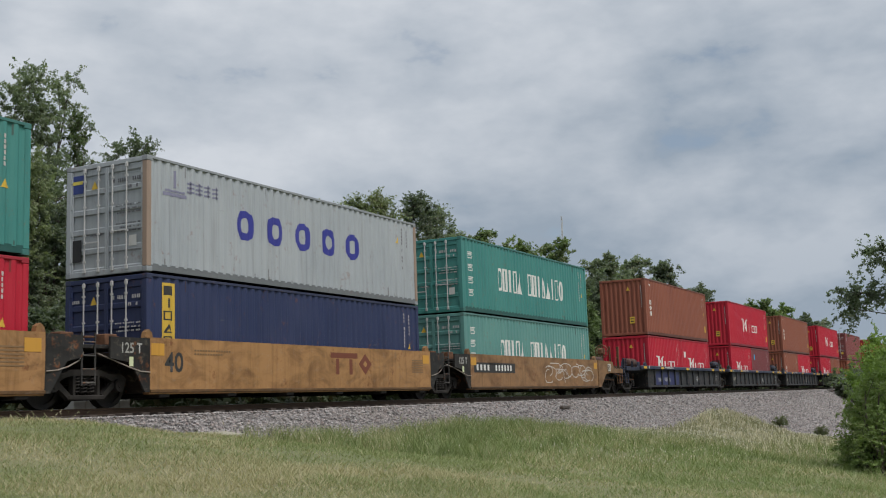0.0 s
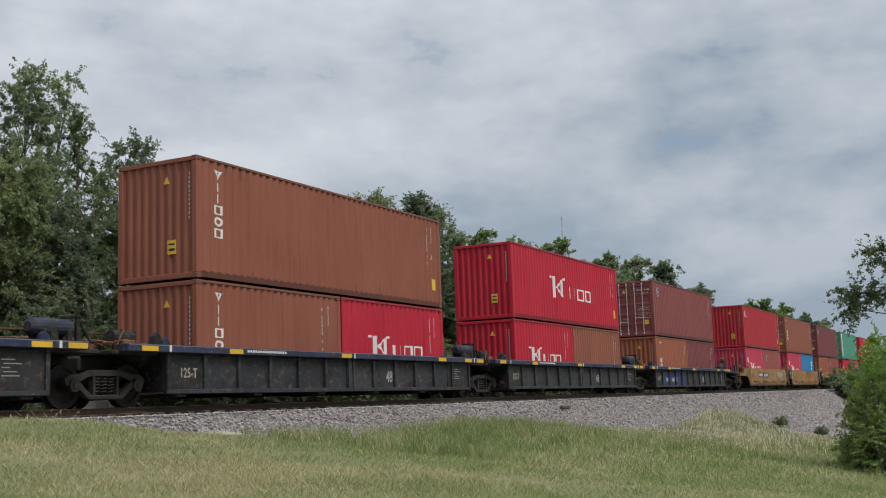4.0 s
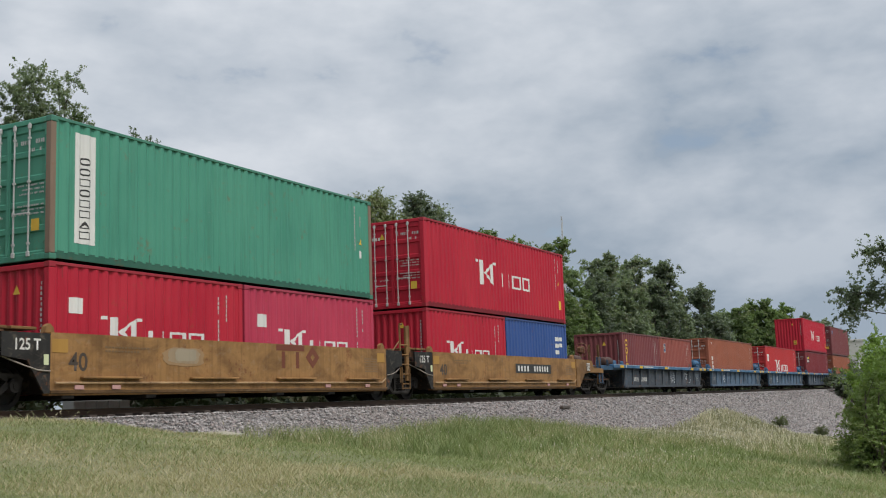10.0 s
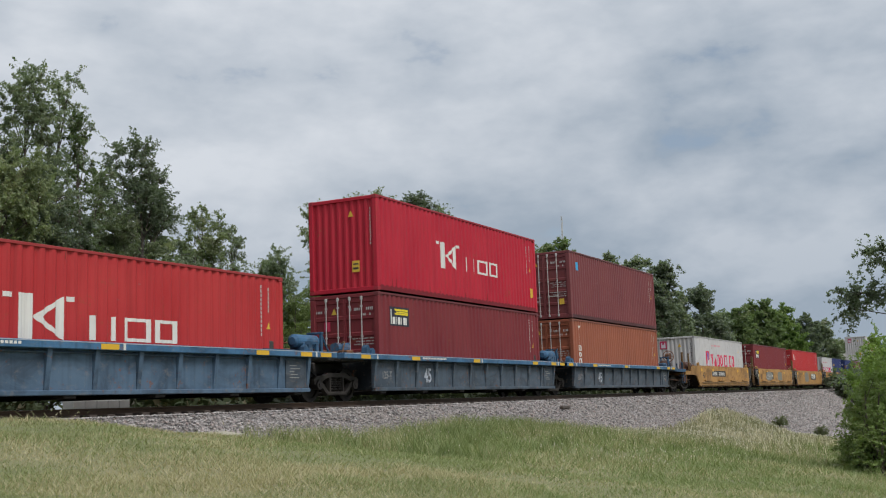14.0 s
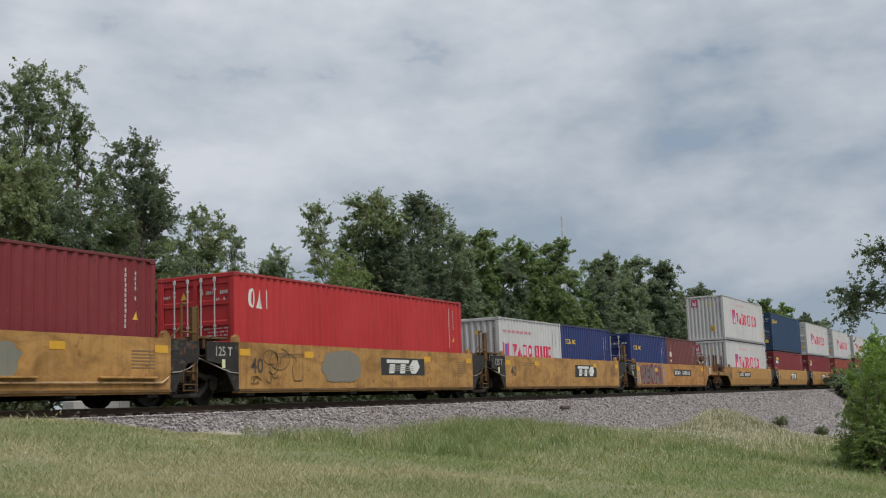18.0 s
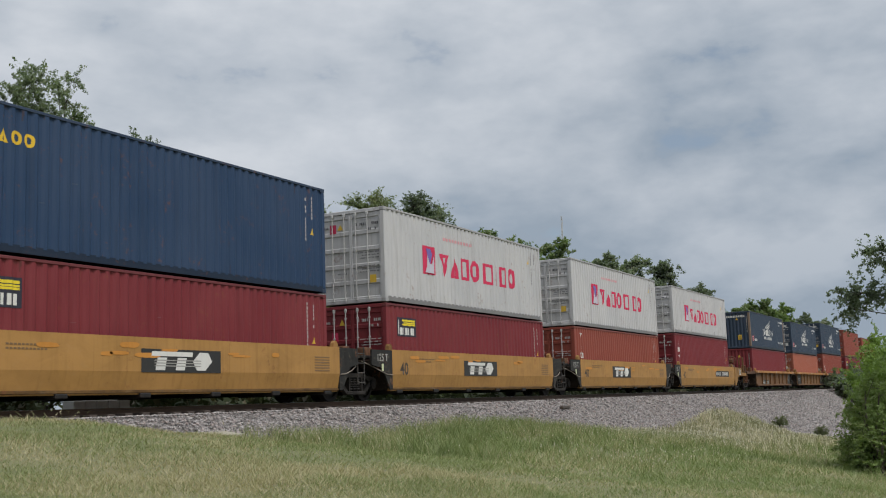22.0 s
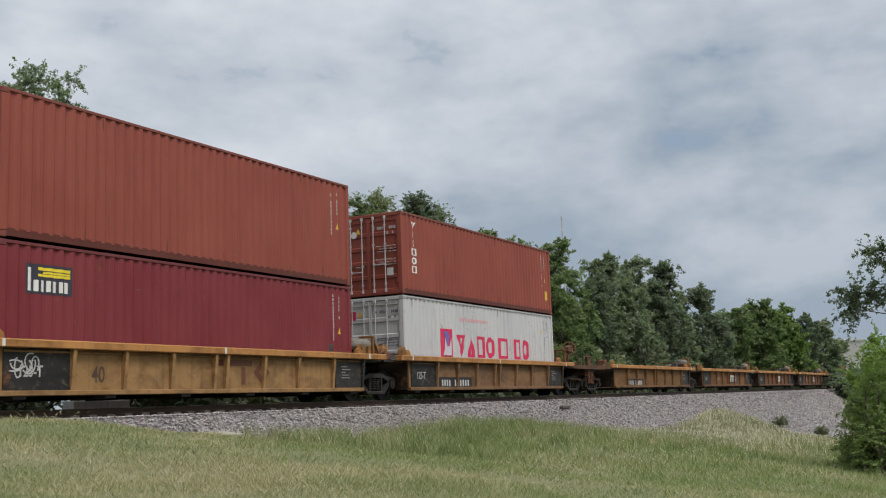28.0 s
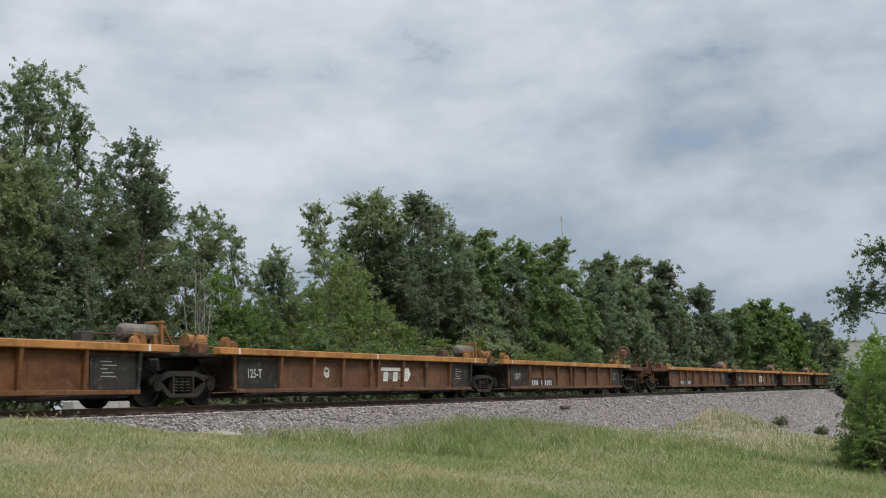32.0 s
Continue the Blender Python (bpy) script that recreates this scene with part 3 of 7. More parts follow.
def mark(top, name, rects, colour, off=-W / 2 + 0.008, label="", kinds=""):
    """Paint marks on a container's side; those of a logo are pieces of their own, small number bars stay together. kinds: a shape for each rectangle."""
    length = SPAN[top.name]
    if name in ("logo", "characters"):
        for i, (x, z, w_, h_) in enumerate(rects):
            marks = [(0, 0, w_, h_, SHAPES[kinds[i % len(kinds)]] if kinds else "block")]
            if name == "characters":
                marks = [(0, h_ * 0.1, w_, h_ * 0.5, "ring"), (w_ * 0.1, h_ * 0.66, w_ * 0.8, h_ * 0.14, "block"), (0, h_ * 0.86, w_, h_ * 0.14, "block")]
            for u_, v_, a_, b_, kind in marks:
                part("logo_shape", kept(("shape", kind, round(a_, 2), round(b_, 2), round(x + u_, 2), length), lambda: drape(shape_mesh(kind, a_, b_), x + u_, length)), top, (x + u_, off, z + v_), colour)
        return None
    ob = part(name, drape(blocks(rects), 0.0, length), top, (0, off, 0), colour, label)
    if len(rects) > 1:
        ob["kind"] = "stuff"
    return ob


WHITE, YELLOW, BLACK = (0.62, 0.61, 0.58), (0.62, 0.40, 0.05), (0.03, 0.03, 0.03)


def stencil(k, y0, z0, w_, h_, n_, seed):
    """A line of n_ small stencilled marks on an end, thin and uneven."""
    rng = random.Random(seed)
    q = w_ / n_
    for i in range(n_):
        if rng.random() < 0.12:
            continue
        k.box(-0.004, -0.001, y0 + i * q, y0 + i * q + q * rng.uniform(0.42, 0.75), z0, z0 + h_)


def end_marks(top, h, left, key=""):
    """Placards and stencilled lines on the end that faces -x."""
    k = Kit()
    if left == "door":
        stencil(k, -1.0, h - 0.52, 0.82, 0.085, 13, 1)
        stencil(k, -0.92, h - 0.68, 0.36, 0.07, 6, 2)
        for i in range(6):
            stencil(k, -1.0, 1.52 - 0.085 * i - (0.16 if i > 2 else 0), (0.74, 0.62, 0.7)[i % 3], 0.034, 16, 3 + i)
        stencil(k, 0.62, h - 0.54, 0.42, 0.07, 7, 12)
        stencil(k, 0.15, 0.92, 0.34, 0.035, 8, 13)
    else:
        for i in range(11):
            k.box(-0.004, -0.001, -1.0, -0.96 if i % 4 else -0.97, h - 0.45 - i * 0.105, h - 0.385 - i * 0.105)
    ob = part("number_stencil", kept(("nb", left, h), lambda: k.mesh("number_stencil", M_MARK)), top, (0.03, 0, 0), (0.42, 0.41, 0.40) if C_WHITE != LOOKS[key][0] and key != "cosco" else (0.10, 0.10, 0.11))
    ob["kind"] = "stuff"
    board = lambda name, y_, z_, w_, h_, c_: part(name, kept(("board", w_, h_), lambda: Kit().box(-0.004, -0.001, -w_ / 2, w_ / 2, -h_ / 2, h_ / 2).mesh(name, M_MARK)), top, (0.028, y_, z_), c_)
    if left != "door":
        p_ = board("yellow_placard", -0.45, 0.77, 0.26, 0.34, YELLOW)
        part("placard_line", kept("pl_line", lambda: Kit().box(-0.0065, -0.005, -0.09, 0.09, -0.09, -0.03).box(-0.0065, -0.005, -0.09, 0.09, 0.05, 0.09).mesh("placard_line", M_MARK)), p_, (0, 0, 0), BLACK)
        if key == "ymf":
            badge = board("red_badge", 0.66, h - 0.46, 0.42, 0.46, (0.42, 0.03, 0.09))
            part("badge_mark", kept("badge_mark", lambda: Kit().box(-0.0065, -0.005, -0.13, 0.13, -0.17, 0.02).box(-0.0065, -0.005, -0.13, -0.06, 0.03, 0.14).box(-0.0065, -0.005, 0.06, 0.13, 0.03, 0.14).mesh("badge_mark", M_MARK)), badge, (0, 0, 0), (0.5, 0.47, 0.52), "pale mark on the red badge")
    else:
        board("placard", -0.78, 0.72, 0.22, 0.24, YELLOW if h > 2.7 else (0.5, 0.5, 0.48))
        if key in ("trid", "trio", "trib"):
            part("white_disc", kept("wdisc", lambda: Kit().tube((-0.004, 0, 0), (-0.001, 0, 0), 0.11, n=16).mesh("white_disc", M_MARK)), top, (0.028, 0.52, h - 0.62), WHITE)
        if key == "cosco":
            board("blue_placard", 0.88, h - 0.44, 0.36, 0.42, (0.03, 0.05, 0.2))
            board("yellow_band", 0.88, h - 0.40, 0.30, 0.08, (0.6, 0.5, 0.1)).location.x -= 0.004
            board("black_panel", 0.92, 0.62, 0.34, 0.5, (0.02, 0.02, 0.022))
        if key == "mark":
            board("blue_placard", 0.9, h - 0.44, 0.32, 0.38, (0.04, 0.07, 0.2))
            board("yellow_board", 0.92, h - 0.98, 0.26, 0.3, YELLOW)
        if key in ("ym", "bea"):
            board("red_badge", 0.62, h - 0.55 if key == "ym" else h - 0.95, 0.22, 0.28, (0.45, 0.03, 0.08))
        if key == "bri":
            board("red_plate", 0.62, h - 0.52, 0.36, 0.34, (0.55, 0.05, 0.06))
        if key in ("kd", "ks"):
            stencil_k = Kit()
            stencil(stencil_k, 0.45, h - 0.62, 0.55, 0.10, 5, 21)
            tagged(part("number_stencil", kept(("kst", h), lambda: stencil_k.mesh("number_stencil", M_MARK)), top, (0.03, 0, 0), WHITE), kind="stuff")
    t = Kit().add([(-0.004, -0.10, 0), (-0.004, 0.10, 0), (-0.004, 0.0, 0.19)], [(0, 1, 2)])
    part("warning_triangle", kept("tri", lambda: t.mesh("warning_triangle", M_MARK)), top, (0.028, 0.36 if left == "door" else -0.30, h - 0.60), YELLOW)


def side_numbers(top, length, h, key=""):
    x = length - 0.95
    pale = LOOKS[key][0] == C_WHITE or key == "cosco"
    rng = random.Random(key)
    bars = [(x + 0.006 * rng.random(), z, w_ * rng.uniform(0.7, 1.0), h_) for x, z, w_, h_ in column(x, h - 1.55, 0.055, 1.3, 12, 0.74) + column(x + 0.3, h - 0.95, 0.05, 0.65, 6, 0.74) if rng.random() > 0.1]
    mark(top, "number_stencil", bars, (0.16, 0.15, 0.16) if pale else (0.44, 0.40, 0.38))
    if length > 7:
        tri = Kit().plate([(0, 0), (0.2, 0), (0.1, 0.18)], -0.0015, 0.0015)
        x_ = x - 0.32 if pale else x + 0.25
        part("warning_triangle", kept(("side_tri", length, x_), lambda: drape(tri.mesh("warning_triangle", M_MARK), x_, length)), top, (x_, -W / 2 + 0.008, h - (0.75 if pale else 1.35)), YELLOW)
        if key in ("cai", "ymf", "trib", "tri", "k", "kd"):
            mark(top, "yellow_placard", [(x + 0.28, 0.55, 0.26, 0.36)], YELLOW)
    if key == "mar" or key == "dong":
        mark(top, "data_box", [(x + 0.26, h - 1.75, 0.14, 0.22)], WHITE)


def kline(top, length, h, flag=False, dx=0.0):
    if length > 7:
        mark(top, "logo", [(x + dx, z, w_, h_) for x, z, w_, h_ in [(4.13, h - 1.86, 0.34, 0.88), (4.47, h - 1.86, 0.78, 0.88), (5.72, h - 1.82, 0.62, 0.5), (6.46, h - 1.82, 0.3, 0.5), (6.92, h - 1.82, 0.80, 0.5), (7.88, h - 1.82, 0.68, 0.5), (3.78, h - 1.08, 0.22, 0.10), (5.3, h - 1.08, 0.22, 0.10)]], WHITE, kinds="skbbpess")
    else:
        rects = [(1.68, h - 1.62, 0.22, 0.60), (1.90, h - 1.62, 0.52, 0.60), (2.66, h - 1.62, 0.42, 0.36), (3.16, h - 1.62, 0.2, 0.36), (3.46, h - 1.62, 0.54, 0.36), (4.12, h - 1.62, 0.5, 0.36), (1.42, h - 1.08, 0.15, 0.07), (2.45, h - 1.08, 0.15, 0.07)]
        mark(top, "logo", rects + ([(0.55, h - 1.0, 0.36, 0.32)] if flag else []), WHITE, kinds="skbbpesss")


def triton(top, length, h):
    mark(top, "logo", column(0.66, h - 1.92, 0.3, 1.68, 6, 0.8), WHITE, kinds="poebbv")


def icon(top, h, rim, core, x=0.7, s=0.33):
    mark(top, "emblem", [(x, h - 0.80, s, s * 1.35)], rim)
    mark(top, "emblem_core", [(x + 0.03, h - 0.77, s - 0.06, s * 1.2)], core, -W / 2 + 0.005)
    mark(top, "emblem_stripe", [(x + 0.07, h - 0.60, s - 0.14, 0.05), (x + 0.07, h - 0.50, s - 0.18, 0.04)], (0.55, 0.52, 0.35), -W / 2 + 0.002)


def round_icon(top, h):
    k = Kit().disc((0.95, h - 0.62), 0.185, -0.0015, 0.0015, 20)
    part("emblem", kept(("round", h, SPAN[top.name]), lambda: drape(k.mesh("emblem", M_MARK), 0.0, SPAN[top.name])), top, (0, -W / 2 + 0.008, 0), (0.05, 0.33, 0.6), "light blue round emblem")


def beacon(top, h):
    mark(top, "logo_board", [(0.66, h - 0.98, 1.16, 0.58)], (0.03, 0.03, 0.045), label="dark logo board with yellow and white shapes")
    mark(top, "logo_beam", [(0.95, h - 0.52, 0.82, 0.06), (0.95, h - 0.64, 0.82, 0.05), (1.1, h - 0.58, 0.67, 0.04)], (0.7, 0.55, 0.03), -W / 2 + 0.005)
    mark(top, "logo_stripe", row(0.84, h - 0.93, 0.92, 0.22, 6, 0.6) + [(0.70, h - 0.93, 0.1, 0.45)], WHITE, -W / 2 + 0.005)


def yangm(top, length, h):
    red, blue = (0.55, 0.03, 0.09), (0.16, 0.12, 0.36)
    if length > 7:
        mark(top, "logo", row(3.56, h - 1.93, 3.05, 0.74, 4, 0.86) + [(6.92, h - 1.93, 0.86, 0.74), (7.93, h - 1.93, 0.22, 0.74), (8.3, h - 1.93, 0.62, 0.74), (9.06, h - 1.93, 0.62, 0.74)], red, kinds="vapopbpo")
        mark(top, "logo_field", [(2.4, h - 1.95, 0.85, 0.92)], red)
        part("logo_mark", kept("wedge", lambda: Kit().plate([(0.0, 0.0), (0.60, 0.0), (0.60, 0.58), (0.46, 0.30), (0.30, 0.30), (0.16, 0.58), (0.12, 0.2)], -0.0015, 0.0015).mesh("logo_mark", M_MARK)), top, (2.56, -W / 2 + 0.002, h - 1.90), (0.50, 0.48, 0.54))
        part("logo_mark", kept("wedge2", lambda: Kit().plate([(0.0, 0.5), (0.26, 0.0), (0.42, 0.34), (0.30, 0.5)], -0.0015, 0.0015).mesh("logo_mark", M_MARK)), top, (2.62, -W / 2 - 0.002, h - 1.62), blue)
        mark(top, "web_line", row(3.9, h - 0.72, 2.2, 0.1, 18, 0.7), (0.6, 0.3, 0.32))
    else:
        mark(top, "logo", [(0.35, h - 1.42, 0.07, 0.5), (0.83, h - 1.42, 0.07, 0.5)] + row(1.15, h - 1.42, 1.9, 0.46, 4, 0.86) + row(3.3, h - 1.42, 1.75, 0.46, 4, 0.86), red, kinds="ssvapopbpo")
        mark(top, "logo_mark", [(0.5, h - 1.42, 0.25, 0.46)], blue)
        mark(top, "web_line", row(0.35, h - 0.55, 2.6, 0.1, 16, 0.7), (0.45, 0.2, 0.22))


def nykl(top, h):
    mark(top, "logo", row(4.4, 1.02, 3.5, 0.44, 12, 0.8) + row(4.75, 0.74, 2.8, 0.19, 14, 0.72), WHITE, kinds="pvkbooebebooopebabopeb")
    feathers = [
        [(4.92, 1.42), (5.35, 1.66), (5.9, 1.83), (6.5, 1.95), (7.05, 2.17), (6.98, 2.06), (6.4, 1.88), (5.8, 1.75), (5.3, 1.58)],
        [(5.45, 1.56), (6.0, 1.70), (6.5, 1.78), (6.95, 1.98), (6.86, 1.86), (6.5, 1.70), (6.0, 1.61)],
        [(5.75, 1.52), (6.2, 1.60), (6.5, 1.62), (6.85, 1.78), (6.74, 1.66), (6.4, 1.53)],
    ]
    for i, pts in enumerate(feathers):
        part("wing_emblem", kept(("wing", i), lambda: drape(Kit().plate(pts, -0.0012, 0.0012).mesh("wing_emblem", M_MARK), 0.0, L40)), top, (0, -W / 2 + 0.008, 0), WHITE, "white feather of a wing emblem")
    mark(top, "number_stencil", row(10.2, h - 0.42, 1.65, 0.13, 11, 0.7) + row(10.2, h - 0.66, 0.6, 0.12, 4, 0.7) + row(9.7, 0.55, 1.9, 0.13, 14, 0.6) + row(1.25, 0.52, 0.95, 0.17, 6, 0.6), WHITE)
    k2 = Kit()
    for i in range(11):
        k2.box(-0.004, -0.001, -0.85 + 0.12 * i, -0.77 + 0.12 * i, h - 0.42, h - 0.28)
    tagged(part("number_stencil", kept(("frontrow", h), lambda: k2.mesh("number_stencil", M_MARK)), top, (0.02, 0, 0), WHITE), kind="stuff")
    mark(top, "emblem", [(0.62, 0.52 + 0.13 * i, 0.42, 0.07) for i in range(3)], (0.6, 0.2, 0.2))


C_GREY, C_NAVY, C_SEA, C_BROWN, C_RED = (0.328, 0.352, 0.371), (0.022, 0.032, 0.085), (0.05, 0.205, 0.185), (0.23, 0.075, 0.045), (0.405, 0.011, 0.030)
C_PINK, C_MAROON, C_SCARLET, C_SKY, C_BLUE = (0.42, 0.035, 0.075), (0.165, 0.042, 0.046), (0.40, 0.026, 0.029), (0.022, 0.17, 0.36), (0.030, 0.075, 0.24)
C_GREEN, C_ORANGE, C_WHITE, C_DEEP, C_SLATE = (0.062, 0.25, 0.172), (0.27, 0.083, 0.046), (0.462, 0.455, 0.458), (0.018, 0.031, 0.122), (0.034, 0.052, 0.082)
C_WINE, C_BRICK, C_SALMON = (0.17, 0.022, 0.028), (0.235, 0.054, 0.036), (0.33, 0.10, 0.062)

LOOKS = {
    # key: colour, end facing -x, what is painted on the side, words
    "cosco": (C_GREY, "door", "cosco", "pale grey corrugated steel container with rust-stained post"),
    "trac": (C_NAVY, "door", "trac", "dark navy corrugated steel container with a yellow panel"),
    "china": (C_SEA, "door", "china", "sea-green corrugated steel container with white lettering shapes"),
    "chinaf": ((0.105, 0.25, 0.228), "door", "china", "faded sea-green corrugated steel container with white lettering shapes"),
    "tri": (C_BROWN, "front", "triton", "brown corrugated steel container with upright white marks"),
    "trid": (C_BROWN, "door", "triton", "brown corrugated steel container, lock rods on its doors"),
    "trio": (C_ORANGE, "door", "triton", "orange-brown corrugated steel container with upright white marks"),
    "triof": (C_ORANGE, "front", "triton", "orange-brown corrugated steel container with upright white marks"),
    "trib": (C_BRICK, "door", "triton", "brick-red corrugated steel container with upright white marks"),
    "k": (C_RED, "front", "kline", "bright red corrugated steel container with white lettering shapes"),
    "kd": (C_RED, "door", "kline", "bright red corrugated steel container with white lettering shapes"),
    "ks": (C_SCARLET, "door", "kline", "scarlet corrugated steel container with white lettering shapes"),
    "kp": (C_PINK, "front", "kline", "faded pinkish red corrugated steel container"),
    "mar": (C_MAROON, "door", "", "plain maroon corrugated steel container"),
    "mark": ((0.20, 0.055, 0.052), "door", "icon", "maroon corrugated steel container with a small square emblem"),
    "marr": (C_MAROON, "door", "round", "maroon corrugated steel container with a round blue emblem"),
    "brw": (C_BROWN, "front", "", "plain brown corrugated steel container"),
    "brk": ((0.245, 0.064, 0.05), "front", "icon", "brown corrugated steel container with a small square emblem"),
    "cai": ((0.335, 0.019, 0.028), "front", "cai", "red corrugated steel container with small white lettering shapes"),
    "caid": (C_SCARLET, "door", "cai", "red corrugated steel container, lock rods on its doors"),
    "sky": (C_SKY, "front", "num", "sky-blue corrugated steel container"),
    "blue": (C_BLUE, "front", "num", "royal blue corrugated steel container"),
    "dong": (C_GREEN, "door", "dong", "green corrugated steel container with a white upright panel"),
    "gold": (C_MAROON, "front", "gold", "maroon corrugated steel container with yellow upright marks"),
    "bea": (C_WINE, "door", "beacon", "wine-red corrugated steel container with a dark logo board"),
    "ym": (C_WHITE, "door", "yang", "off-white corrugated steel container with red lettering shapes"),
    "ymf": (C_WHITE, "front", "yang", "off-white corrugated steel container with red lettering shapes"),
    "sea": (C_DEEP, "door", "seaco", "deep blue corrugated steel container with yellow lettering shapes"),
    "seat": ((0.018, 0.044, 0.098), "door", "seaco", "dull blue corrugated steel container with yellow lettering shapes"),
    "tex": ((0.13, 0.042, 0.04), "front", "tex", "maroon-brown corrugated steel container with white upright marks"),
    "texd": (C_WINE, "door", "tex", "wine-red corrugated steel container with white upright marks"),
    "nyk": (C_SLATE, "door", "nyk", "slate-blue corrugated steel container with white wing emblem"),
    "nykf": (C_SLATE, "front", "nyk", "slate-blue corrugated steel container with white wing emblem"),
    "wine": (C_WINE, "front", "", "plain wine-red corrugated steel container"),
    "sal": (C_SALMON, "door", "", "faded salmon-red corrugated steel container"),
    "bri": (C_BRICK, "door", "", "brick-red corrugated steel container with a small red plate"),
}


def patch(unit, seed, x, z, w_, h_, colour, off, name="paint_patch", words_="overpainted patch"):
    """An overpainted blotch with an uneven edge."""
    rng = random.Random(seed)
    pts = []
    for i in range(22):
        t = 6.2832 * i / 22
        c, s_ = math.cos(t), math.sin(t)
        r = (abs(c) ** 3.5 + abs(s_) ** 3.5) ** (-1 / 3.5) * rng.uniform(0.88, 1.04)
        pts.append((x + w_ / 2 + r * c * w_ / 2, z + h_ / 2 + r * s_ * h_ / 2))
    part(name, Kit().plate(pts, -0.001, 0.001).mesh(name, M_MARK), unit, (0, off, 0), colour, words_)


def load(key, x, base, length, h, flag=False):
    colour, left, sign, words = LOOKS[key]
    top = container(x, base, length, h, colour, left, label=words)
    end_marks(top, h, left, key)
    if key in ("cosco", "nykf", "dong"):
        stain_posts(top, (0.27, 0.20, 0.155) if key == "cosco" else (0.20, 0.14, 0.10))
    rust_runs(top, length, h, x, colour)
    if sign not in ("nyk", "num"):
        side_numbers(top, length, h, key)
    if sign == "kline":
        kline(top, length, h, flag or key == "kp", -0.38 if key == "ks" else 0.0)
        if key == "ks":
            mark(top, "flag", [(0.5, h - 1.12, 0.62, 0.52)], WHITE)
            mark(top, "flag_core", [(0.68, h - 0.95, 0.22, 0.2)], (0.4, 0.3, 0.3), -W / 2 + 0.005)
    elif sign == "triton":
        triton(top, length, h)
    elif sign == "icon":
        icon(top, h, (0.6, 0.6, 0.6), (0.035, 0.07, 0.16))
    elif sign == "round":
        round_icon(top, h)
    elif sign == "beacon":
        beacon(top, h)
    elif sign == "yang":
        yangm(top, length, h + (0.10 if key == "ym" else 0.21 if length > 7 else 0.0))
    elif sign == "nyk":
        nykl(top, h)
    elif sign == "cosco":
        mark(top, "logo", [(3.16 + i * 1.235, 1.06, 0.66, 0.74) for i in range(5)], (0.035, 0.04, 0.24), kinds="o")
        mark(top, "emblem", [(0.62, h - 0.72, 0.62, 0.05), (0.9, h - 0.62, 0.05, 0.4)] + [(1.36 + 0.3 * i, h - 0.66 + dz, 0.22, 0.045) for i in range(4) for dz in (0.0, 0.1, 0.2)] + [(1.45 + 0.3 * i, h - 0.68, 0.04, 0.3) for i in range(4)] + [(0.55, h - 0.82, 0.75, 0.08)], (0.2, 0.2, 0.28))
    elif sign == "trac":
        mark(top, "yellow_panel", [(0.5, h - 1.62, 0.42, 1.45)], (0.55, 0.36, 0.05))
        mark(top, "logo", column(0.57, h - 1.6, 0.28, 1.4, 5, 0.74), BLACK, -W / 2 + 0.005, kinds="eaebs")
    elif sign == "china":
        mark(top, "logo", row(2.9, 0.92, 2.25, 0.84, 5, 0.84) + row(5.65, 0.92, 3.75, 0.84, 8, 0.84), WHITE, kinds="opbpaepbaabpo")
        mark(top, "characters", column(0.5, 0.45, 0.4, 1.75, 4, 0.6), WHITE)
    elif sign == "cai":
        mark(top, "logo", row(0.58, h - 0.85, 0.9, 0.48, 3, 0.84), WHITE, kinds="oab")
    elif sign == "dong":
        mark(top, "white_panel", [(0.65, 0.38, 0.56, 2.28)], WHITE)
        mark(top, "logo", column(0.78, 0.45, 0.3, 1.75, 8, 0.72), BLACK, -W / 2 + 0.005, kinds="paepopoo")
    elif sign == "gold":
        mark(top, "logo", column(0.42, h - 1.8, 0.36, 1.5, 4, 0.82), YELLOW, kinds="oboo")
    elif sign == "tex":
        mark(top, "logo", column(0.62, h - 1.4, 0.3, 1.05, 3, 0.74), WHITE, kinds="xeb")
    elif sign == "seaco":
        s = 1.0 if length > 7 else 0.7
        mark(top, "logo", row(0.55, h - 0.78, 1.55 * s, 0.27 * s, 5, 0.84), (0.66, 0.42, 0.03), kinds="eeaoo")
    elif sign == "num":
        mark(top, "number_stencil", column(length - 1.25, h - 1.3, 0.42, 0.8, 3, 0.6) + column(length - 0.75, h - 1.0, 0.3, 0.5, 2, 0.6), WHITE)
    return top


# ---------------------------------------------------------------- well cars
def flip(me):
    me.transform(Matrix.Translation((L40, 0, 0)) @ Matrix.Diagonal((-1, 1, 1, 1)))
    me.flip_normals()
    return me


def words(text, size, mat, squeeze=0.8):
    """Upright lettering in the x-z plane."""
    cu = bpy.data.curves.new("words", "FONT")
    cu.body, cu.size, cu.resolution_u, cu.offset = text, size, 3, 0.018 * size
    ob = new("words", cu)
    me = bpy.data.meshes.new_from_object(ob.evaluated_get(bpy.context.evaluated_depsgraph_get()))
    bpy.data.objects.remove(ob)
    me.transform(Matrix.Diagonal((squeeze, 1, 1, 1)))
    me.transform(Matrix.Rotation(radians(90), 4, "X"))
    me.materials.clear()
    me.materials.append(mat)
    return me


